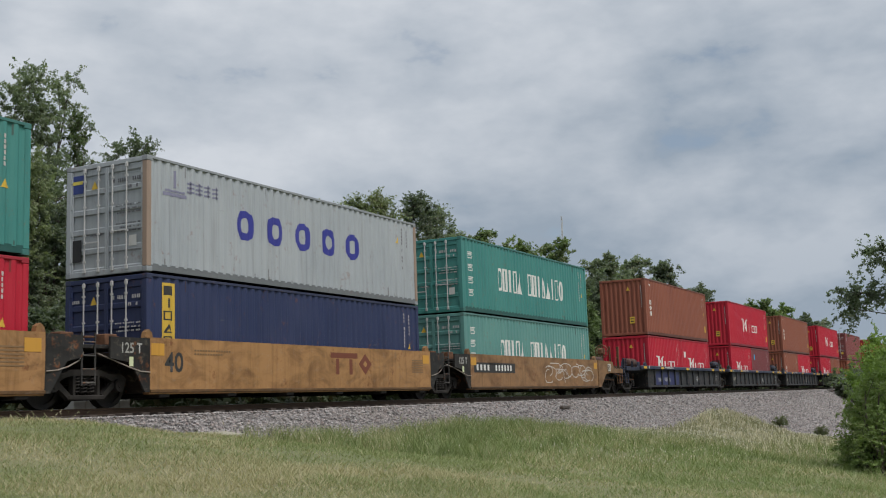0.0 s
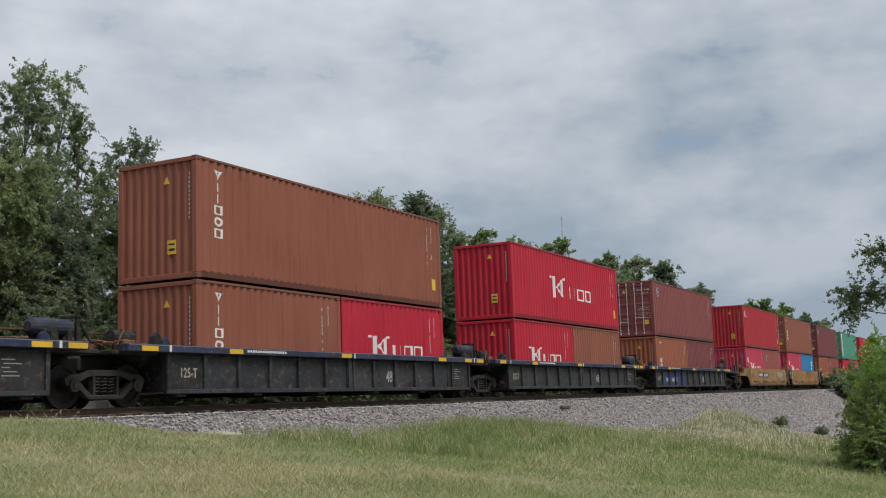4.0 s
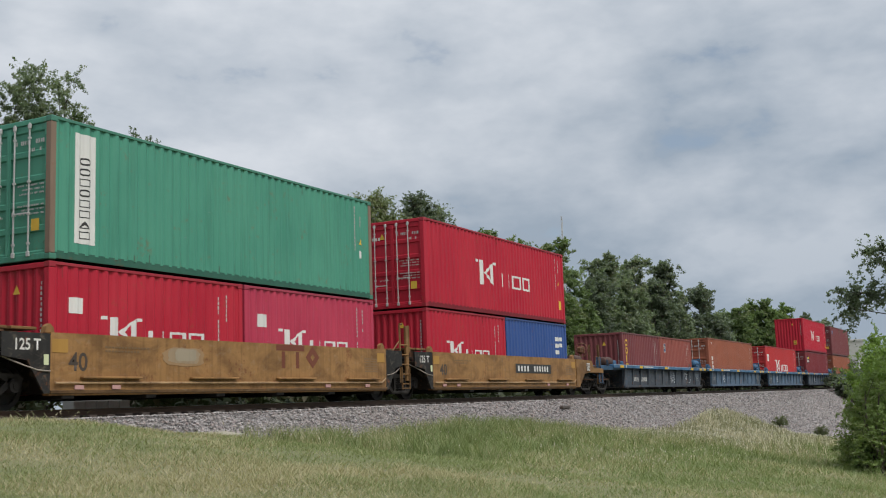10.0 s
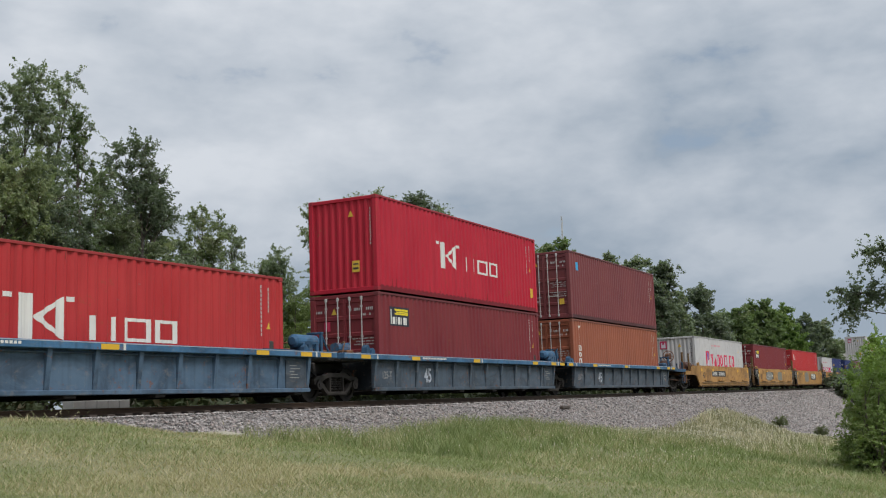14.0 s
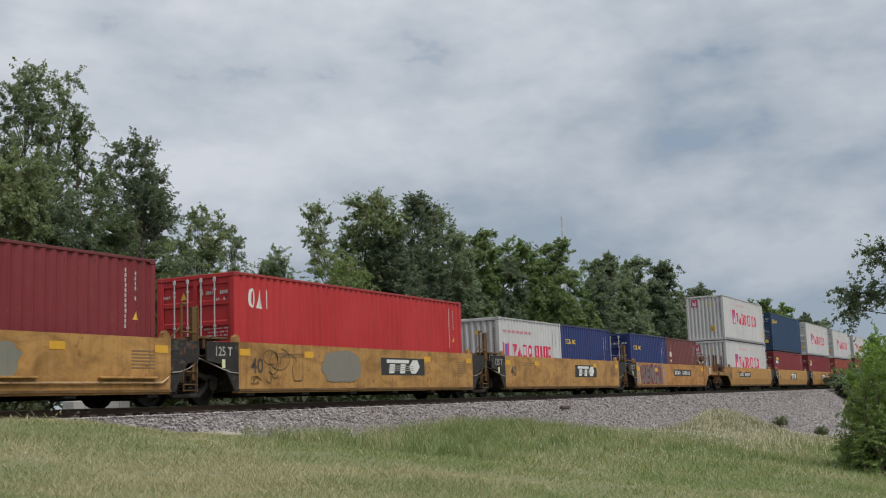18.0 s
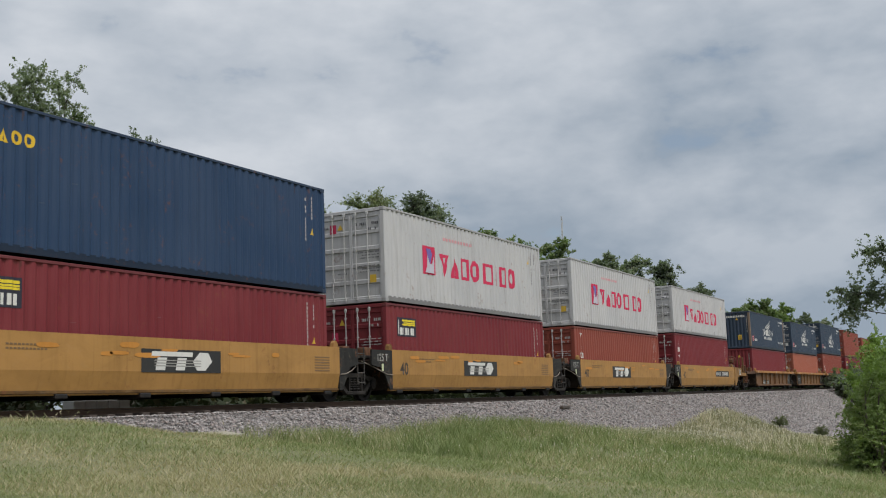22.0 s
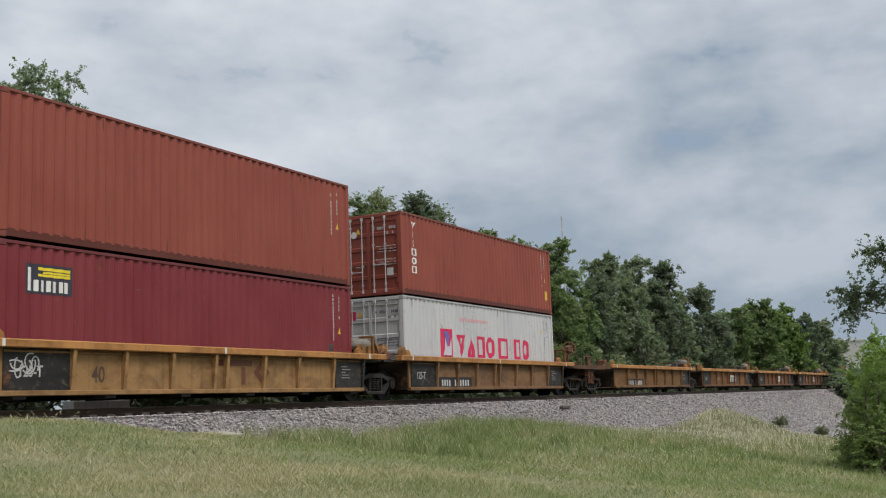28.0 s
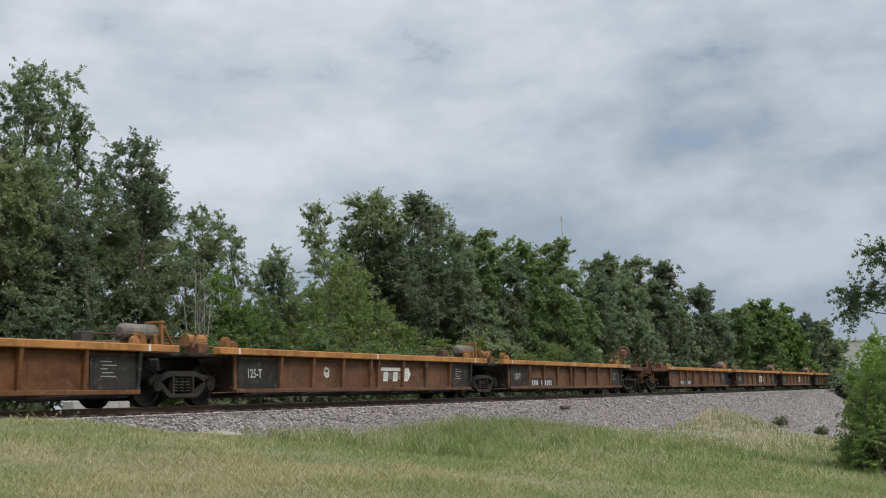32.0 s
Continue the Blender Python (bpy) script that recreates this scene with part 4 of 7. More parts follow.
def truck(unit, x):
    """A two-axle truck under the car."""
    bol = part("truck", kept("bolster", lambda: Kit().box(-0.25, 0.25, -1.0, 1.0, 0.48, 0.72, 0.03).box(-0.2, 0.2, -0.2, 0.2, 0.72, 0.86, 0.02).mesh("truck", M_STEEL)), unit, (x, 0, 0), label="grimy cast-steel truck")

    def side():
        k = Kit()
        k.plate([(-0.40, 0.78), (0.40, 0.78), (0.62, 0.70), (1.0, 0.68), (1.12, 0.60), (1.08, 0.46), (0.80, 0.50), (0.55, 0.62), (0.36, 0.66), (-0.36, 0.66), (-0.55, 0.62), (-0.80, 0.50), (-1.08, 0.46), (-1.12, 0.60), (-1.0, 0.68), (-0.62, 0.70)], -0.07, 0.07)
        k.plate([(-0.95, 0.56), (-0.80, 0.60), (-0.42, 0.28), (-0.46, 0.18)], -0.07, 0.07)
        k.plate([(0.95, 0.56), (0.46, 0.18), (0.42, 0.28), (0.80, 0.60)], -0.07, 0.07)
        k.box(-0.48, 0.48, -0.09, 0.09, 0.17, 0.27, 0.02)
        k.box(-0.36, -0.30, -0.07, 0.07, 0.27, 0.66)
        k.box(0.30, 0.36, -0.07, 0.07, 0.27, 0.66)
        return k.mesh("side_frame", M_CAST)
    for s in (-1, 1):
        part("side_frame", kept("side_frame", side), bol, (0, s * 1.03, 0))
        for i in ((-0.2, 0.0, 0.2) if s < 0 else ()):
            def coil():
                k, n_, t_ = Kit(), 4, 34
                vs = []
                for j in range(t_):
                    w_ = 6.2832 * j / 6.2
                    for i_ in range(n_):
                        e = 6.2832 * i_ / n_
                        r_ = 0.07 + 0.02 * math.cos(e)
                        vs.append((r_ * math.cos(w_), r_ * math.sin(w_), 0.29 + 0.36 * j / t_ + 0.02 * math.sin(e)))
                return k.add(vs, [(j * n_ + i_, j * n_ + (i_ + 1) % n_, (j + 1) * n_ + (i_ + 1) % n_, (j + 1) * n_ + i_) for j in range(t_ - 1) for i_ in range(n_)]).mesh("spring", M_CAST)
            part("spring", kept("coil", coil), bol, (i, s * 1.0, 0))
        for dx in (-0.89, 0.89):
            def wheel():
                k = Kit()
                k.disc((0, 0), 0.457, -0.065, 0.06, 20, 0.36)
                k.disc((0, 0), 0.485, 0.06, 0.09, 20, 0.36)
                k.disc((0, 0), 0.37, -0.02, 0.02, 20)
                k.disc((0, 0), 0.14, -0.09, 0.09, 16)
                return k.mesh("wheel", M_STEEL)
            part("wheel", kept("wheel", wheel), bol, (dx, s * 0.7525, 0.457), turn=0 if s < 0 else 180)
            s < 0 and part("bearing_cap", kept("cap", lambda: Kit().disc((0, 0), 0.13, -0.12, 0.1, 14).disc((0, 0), 0.06, -0.14, -0.12, 10).mesh("bearing_cap", M_STEEL)), bol, (dx, s * 1.03, 0.457), turn=0 if s < 0 else 180)
    for dx in (-0.89, 0.89):
        part("axle", kept("axle", lambda: Kit().tube((0, -0.95, 0.457), (0, 0.95, 0.457), 0.085, n=10).mesh("axle", M_STEEL)), bol, (dx, 0, 0))
    return bol


GOLD_OLD, GOLD_NEW, GOLD_MID, TAN = (0.35, 0.185, 0.072), (0.375, 0.198, 0.058), (0.40, 0.215, 0.066), (0.295, 0.155, 0.054)
INK, ASH, OCHRE = (0.020, 0.019, 0.018), (0.031, 0.033, 0.038), (0.40, 0.185, 0.055)


def near_text(unit, text, size, x, z, colour, off, squeeze=0.8):
    return part("lettering", kept(("txt", text, size, squeeze), lambda: words(text, size, M_MARK, squeeze)), unit, (x, off, z), colour)


def car_end(unit, side, style, main, a):
    """Platform, coupler and fittings at a free end of a car; side -1 is the end towards -x. a: where the well ends."""
    f = (lambda me: me) if side < 0 else flip
    o = a
    rusted = main == OCHRE
    main = (0.15, 0.07, 0.034) if rusted else main
    rail_z = 2.1 if style == "smooth" else 1.5

    def q(name, make, mat, colour=None, label="", smooth=False):
        return part(name, kept((name, side, style, round(a, 2)), lambda: f(make().mesh(name, mat, smooth))), unit, (0, 0, 0), colour, label)
    q("centre_sill", lambda: Kit().box(o - 3.6, o + 0.1, -0.36, 0.36, 0.72, 1.08, 0.03), M_STEEL)
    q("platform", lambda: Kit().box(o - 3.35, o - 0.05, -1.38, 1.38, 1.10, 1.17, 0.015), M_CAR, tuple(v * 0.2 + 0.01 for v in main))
    q("coupler", lambda: Kit().box(o - 4.12, o - 3.5, -0.11, 0.11, 0.74, 0.96, 0.04).box(o - 4.28, o - 4.0, -0.2, 0.08, 0.70, 1.0, 0.05), M_RUST)
    q("air_hose", lambda: Kit().path([(o - 3.5, -0.45, 0.8), (o - 3.8, -0.5, 0.55), (o - 4.15, -0.35, 0.42)], 0.03), M_STEEL)
    for s in (-1, 1):
        if style == "smooth":
            q("end_skirt" if s < 0 else "end_skirt_far", lambda s=s: Kit().plate([(o, 1.46), (o, 0.30), (o - 0.3, 0.30), (o - 0.95, 0.86), (o - 1.5, 0.92), (o - 3.3, 0.92), (o - 3.3, 1.10), (o - 2.1, 1.12), (o - 1.9, 1.42)], s * 1.5 - 0.03, s * 1.5 + 0.03), M_CAR, tuple(v * 0.8 for v in main)).name = "end_skirt"
        else:
            q("end_skirt" if s < 0 else "end_skirt_far", lambda s=s: Kit().plate([(o, 1.30), (o, 1.12), (o - 2.0, 1.06), (o - 3.3, 1.06), (o - 3.3, 1.22), (o - 1.6, 1.22), (o - 1.5, 1.30)], s * 1.48 - 0.04, s * 1.48 + 0.04), M_CAR, tuple(v * 0.6 for v in main)).name = "end_skirt"
    q("corner_ladder", lambda: Kit().path([(o - 3.2, -1.42, 0.45), (o - 3.2, -1.42, 1.15)], 0.022).path([(o - 2.8, -1.42, 0.45), (o - 2.8, -1.42, 1.15)], 0.022).path([(o - 3.2, -1.42, 0.47), (o - 2.8, -1.42, 0.47)], 0.018).path([(o - 3.2, -1.42, 0.8), (o - 2.8, -1.42, 0.8)], 0.018), M_CAR, tuple(v * 0.4 for v in main))
    q("corner_stanchion", lambda: Kit().box(o - 3.28, o - 3.18, -1.4, -1.3, 1.17, 2.15 if style == "smooth" else 1.6, 0.01), M_CAR, tuple(v * 0.36 for v in main))
    q("handrail", lambda: Kit().path([(o - 2.1, -1.38, 1.17), (o - 2.1, -1.38, rail_z), (o - 1.95, -1.38, rail_z), (o - 1.95, -1.38, 1.17)], 0.024), M_CAR, tuple(v * 0.34 for v in main))
    rusted or q("reservoir", lambda: Kit().tube((o - 1.55, -1.0, 1.45), (o - 0.75, -1.0, 1.45), 0.22, n=16).tube((o - 1.62, -1.0, 1.45), (o - 1.55, -1.0, 1.45), 0.14, 0.22, n=16).box(o - 1.4, o - 1.3, -1.15, -0.85, 1.17, 1.3).box(o - 1.0, o - 0.9, -1.15, -0.85, 1.17, 1.3), M_CAR, (0.07, 0.035, 0.028), "rusty brown air reservoir", True)
    rusty = (0.16, 0.062, 0.028) if main[0] > 0.1 else tuple(v * 0.8 + 0.01 for v in main)
    q("uncoupling_lever", lambda: Kit().path([(o - 3.5, -1.45, 0.78), (o - 3.55, -0.9, 0.95), (o - 3.75, -0.2, 0.98)], 0.018), M_CAR, rusty)
    q("end_sill", lambda: Kit().box(o - 3.46, o - 3.30, -1.42, 1.42, 0.92, 1.16, 0.02), M_CAR, tuple(v * 0.5 for v in main))
    q("sill_step", lambda: Kit().path([(o - 3.38, -1.46, 0.95), (o - 3.38, -1.46, 0.5), (o - 3.02, -1.46, 0.5), (o - 3.02, -1.46, 0.95)], 0.02), M_CAR, rusty)
    q("grab_iron", lambda: Kit().path([(o - 3.3, -1.34, 1.17), (o - 3.3, -1.34, 1.62), (o - 2.85, -1.34, 1.62), (o - 2.85, -1.34, 1.17)], 0.018), M_CAR, rusty)
    q("valve_box", lambda: Kit().box(o - 0.62, o - 0.22, -1.2, -0.8, 1.17, 1.52, 0.03), M_CAR, rusty)
    q("bracket", lambda: Kit().plate([(o - 2.3, 1.17), (o - 1.75, 1.17), (o - 1.85, 1.5), (o - 2.05, 1.62), (o - 2.2, 1.5)], -0.95, -0.9), M_CAR, rusty)
    q("brake_pipe", lambda: Kit().path([(o - 3.3, -0.7, 1.24), (o - 2.2, -1.2, 1.26), (o - 1.2, -1.28, 1.22), (o - 0.2, -1.25, 1.3)], 0.022), M_CAR, rusty)
    q("slack_rod", lambda: Kit().path([(o - 2.9, -1.2, 0.62), (o - 1.4, -1.2, 0.66)], 0.022), M_RUST)
    if style == "smooth" and side > 0:
        rack = q("card_rack", lambda: Kit().box(o - 1.55, o - 1.18, -1.548, -1.542, 0.99, 1.31, 0.004), M_MARK, (0.10, 0.06, 0.03), "framed card rack")
        for i, (x0, x1, z0, z1) in enumerate(((1.55, 1.51, 0.99, 1.31), (1.385, 1.345, 1.03, 1.27), (1.22, 1.18, 0.99, 1.31), (1.50, 1.23, 1.275, 1.305), (1.50, 1.23, 0.995, 1.025))):
            part("bar", kept(("rack_bar", side, round(a, 2), i), lambda: f(Kit().box(o - x0, o - x1, -1.56, -1.5485, z0, z1).mesh("bar", M_MARK))), rack, (0, 0, 0), WHITE)
    q("brake_rigging", lambda: Kit().path([(o - 2.6, -0.6, 1.25), (o - 0.6, -0.3, 1.3)], 0.03).path([(o - 2.9, 0.5, 1.22), (o - 0.4, 0.9, 1.28)], 0.025).box(o - 1.9, o - 1.6, -0.3, 0.25, 1.17, 1.45, 0.03).box(o - 2.75, o - 2.3, 0.1, 0.5, 1.17, 1.38, 0.03).path([(o - 2.5, -1.0, 1.2), (o - 2.2, -0.2, 1.42), (o - 1.5, 0.4, 1.3)], 0.02), M_RUST)
    if side > 0:
        q("brake_stand", lambda: Kit().box(o - 2.72, o - 2.64, -0.74, -0.66, 1.17, 1.95, 0.01).path([(o - 2.68, -0.7, 1.85), (o - 2.35, -0.7, 1.2)], 0.02).box(o - 2.82, o - 2.6, -0.82, -0.58, 1.80, 2.08, 0.05), M_RUST)
        q("brake_wheel", lambda: Kit().path([(o - 2.9, -0.7 + 0.3 * math.cos(i * 0.5236), 1.95 + 0.3 * math.sin(i * 0.5236)) for i in range(13)], 0.024).path([(o - 2.9, -1.0, 1.95), (o - 2.9, -0.4, 1.95)], 0.02).path([(o - 2.9, -0.7, 1.65), (o - 2.9, -0.7, 2.25)], 0.02).box(o - 2.92, o - 2.86, -0.86, -0.54, 1.79, 2.11, 0.02), M_CAR, (0.30, 0.15, 0.10) if rusted else (0.22, 0.10, 0.06), "rusty brown brake wheel")
    truck(unit, o - 2.15 if side < 0 else L40 - o + 2.15)


def joint(unit, side, style, main, a, rails):
    """The end of a unit that shares a truck with its neighbour."""
    f = (lambda me: me) if side < 0 else flip
    o = a
    top = 1.44 if style == "smooth" else 1.16

    def q(name, key, make, mat, colour=None, label=""):
        return part(name, kept((key, side, style, round(a, 2)), lambda: f(make().mesh(name, mat))), unit, (0, 0, 0), colour, label)
    reach = 1.15 if side < 0 else 0.62 if rails else 0.95
    for s in (-1, 1) if style == "smooth" else ():
        q("end_panel", ("endp", s), lambda s=s: Kit().plate([(o, top), (o, 0.30), (o - 0.14, 0.30), (o - min(0.55, reach * 0.7), 0.92), (o - reach, 1.0), (o - reach, top)], s * 1.47 - 0.025, s * 1.47 + 0.025), M_CAR, INK, "black end panel")
    if style != "smooth":
        top = 1.34
        fit = tuple(v * 0.7 for v in main) if main[0] > 0.1 else tuple(v * 0.75 for v in main) if main[1] > 0.1 else INK
        if side > 0:
            q("reservoir", "tank", lambda: Kit().tube((o - 0.85, -1.05, 1.6), (o + 0.1, -1.05, 1.6), 0.18, n=16).tube((o - 0.91, -1.05, 1.6), (o - 0.85, -1.05, 1.6), 0.1, 0.18, n=16).tube((o + 0.1, -1.05, 1.6), (o + 0.16, -1.05, 1.6), 0.18, 0.1, n=16), M_CAR, (0.17, 0.155, 0.13) if main[0] > 0.1 else tuple(v * 1.15 for v in fit) if main[1] > 0.1 else (0.03, 0.035, 0.055), "air reservoir")
            for i, x0 in enumerate((o - 0.78, o - 0.16)):
                q("tank_cradle", ("cradle", i), lambda x0=x0: Kit().box(x0, x0 + 0.12, -1.27, -0.83, 1.3, 1.56, 0.02), M_CAR, tuple(v * 0.85 for v in fit))
            q("tank_bracket", "bracket", lambda: Kit().box(o - 0.95, o - 0.87, -1.28, -1.2, 1.3, 1.84, 0.01).box(o - 0.95, o - 0.87, -0.9, -0.82, 1.3, 1.84, 0.01).box(o - 0.96, o - 0.86, -1.3, -0.8, 1.80, 1.86, 0.01).path([(o - 0.92, -1.24, 1.8), (o - 1.26, -1.24, 1.34)], 0.03).path([(o - 0.92, -0.86, 1.8), (o - 1.26, -0.86, 1.34)], 0.03), M_CAR, tuple(v * 0.85 for v in fit))
            q("junction_box", "junction", lambda: Kit().box(o + 1.05, o + 1.35, -1.2, -0.9, 1.31, 1.56, 0.02), M_CAR, (0.05, 0.048, 0.045))
            q("flat_tray", "tray", lambda: Kit().box(o + 0.3, o + 1.6, -1.25, -0.85, 1.31, 1.36, 0.01), M_CAR, tuple(v * 0.4 for v in fit))
        else:
            q("brake_cylinder", "cyl", lambda: Kit().tube((o - 0.95, -0.75, 1.5), (o - 0.35, -0.75, 1.5), 0.15, n=12).box(o - 0.75, o - 0.5, -0.9, -0.6, 1.16, 1.5, 0.02).box(o - 0.35, o - 0.25, -0.85, -0.65, 1.2, 1.66, 0.02), M_CAR, fit)
        dull = tuple(v * 0.7 for v in fit)
        for y_ in (-1.31, 1.31):
            q("guide_stand", ("stand", y_), lambda y_=y_: Kit().plate([(o - 0.3, 1.3), (o - 0.08, 1.3), (o - 0.1, 1.5), (o - 0.17, 1.58), (o - 0.26, 1.5)], y_ - 0.09, y_ + 0.09), M_CAR, dull)
        q("valve_box", "valve", lambda: Kit().box(o - 0.6, o - 0.1, 0.3, 0.7, 1.2, 1.5, 0.05), M_CAR, dull)
        q("brake_rigging", "rods", lambda: Kit().path([(o - 1.2, -0.2, 1.45), (o + 2.4, -0.25, 1.38)], 0.035).path([(o - 1.2, 0.4, 1.52), (o + 1.2, 0.5, 1.4)], 0.03).path([(o - 1.1, -1.1, 1.3), (o - 0.8, -1.0, 1.66), (o - 0.4, -0.4, 1.6), (o - 0.2, 0.6, 1.68)], 0.022), M_RUST)
    q("deck", "deck", lambda: Kit().box(o - 1.45, o - 0.05, -1.3, 1.3, top - 0.24, top - 0.16, 0.01), M_CAR, INK)
    q("draft_arm", "arm", lambda: Kit().box(o - 1.5, o, -0.42, 0.42, 0.78, 1.10, 0.04), M_STEEL)
    q("brake_piping", "pipes", lambda: Kit().path([(o - 1.3, -0.9, top + 0.02), (o - 0.2, -0.8, top + 0.05)], 0.025).path([(o - 1.4, -0.4, top + 0.1), (o - 0.1, 0.3, top + 0.06)], 0.022).box(o - 1.0, o - 0.65, -1.2, -0.9, top - 0.16, top + 0.08, 0.02).box(o - 0.7, o - 0.3, 0.2, 0.7, top - 0.16, top + 0.12, 0.02).path([(o - 1.3, 0.9, top - 0.1), (o - 1.0, 0.8, top + 0.16), (o - 0.3, 0.7, top + 0.1)], 0.02), M_RUST)
    style == "smooth" and q("air_hose", "hose", lambda: Kit().path([(o - 1.25, -1.2, 1.12), (o - 0.95, -1.42, 0.95), (o - 0.6, -1.49, 0.82), (o - 0.3, -1.5, 0.74), (o - 0.02, -1.52, 0.72)], 0.014), M_CAR, (0.30, 0.26, 0.22))
    if style == "smooth" and not rails and side > 0:
        for i, x0 in enumerate((o - 1.3, o - 0.95)):
            q("ladder_rail", ("lrail", i), lambda x0=x0: Kit().path([(x0, -1.47, 0.45), (x0, -1.47, 1.5)], 0.02), M_CAR, (0.05, 0.047, 0.044))
        for i in range(4):
            q("rung", ("lrung", i), lambda i=i: Kit().path([(o - 1.3, -1.48, 0.5 + 0.27 * i), (o - 0.95, -1.48, 0.5 + 0.27 * i)], 0.016), M_CAR, (0.07, 0.066, 0.062))
    if rails and side < 0:
        q("end_railing", ("rails", rails), lambda: Kit().path([(o - 1.95, -1.44, 0.5), (o - 1.95, -1.44, 2.25), (o - 1.8, -1.44, 2.25)], 0.03).box(o - 1.6, o - 1.44, -1.46, -1.38, 0.55, 2.2, 0.012).path([(o - 1.4, -1.44, 1.4), (o - 1.4, -1.44, 2.2), (o - 1.5, -1.44, 2.2)], 0.025), M_CAR, tuple(v * rails for v in main))
        for i in range(5):
            q("rung", ("rung", i), lambda i=i: Kit().path([(o - 1.95, -1.47, 0.46 + 0.29 * i), (o - 1.5, -1.47, 0.46 + 0.29 * i)], 0.018), M_CAR, tuple(v * rails * 1.3 for v in main))
        q("step_ladder", "steps", lambda: Kit().path([(o - 1.95, -1.5, 0.3), (o - 1.95, -1.5, 0.95)], 0.02).path([(o - 1.5, -1.5, 0.3), (o - 1.5, -1.5, 0.95)], 0.02).path([(o - 1.95, -1.5, 0.33), (o - 1.5, -1.5, 0.33)], 0.016), M_CAR, tuple(v * rails * 0.7 for v in main))
        q("grab_iron", "grab", lambda: Kit().path([(o - 2.35, -1.4, 1.42), (o - 1.98, -1.42, 1.72)], 0.018), M_CAR, tuple(v * rails for v in main))
        for i, (x0, x1) in enumerate(((o - 1.35, o - 0.95), (o - 0.85, o - 0.25))):
            q("walkway_plate", ("walk", i, rails), lambda x0=x0, x1=x1: Kit().box(x0, x1, -1.4, -0.9, 1.50, 1.56, 0.01), M_CAR, tuple(v * rails * 0.9 for v in main))


def guides(unit, a, b, z, main):
    k = lambda: Kit().plate([(-0.12, 0), (0.12, 0), (0.09, 0.11), (0.0, 0.18), (-0.09, 0.12)], -0.06, 0.06).mesh("container_guide", M_CAR)
    for x in (a + 0.05, b - 0.05):
        for y in (-1.36, 1.36):
            part("container_guide", kept("guide", k), unit, (x, y, z), tuple(v * 0.75 for v in main))


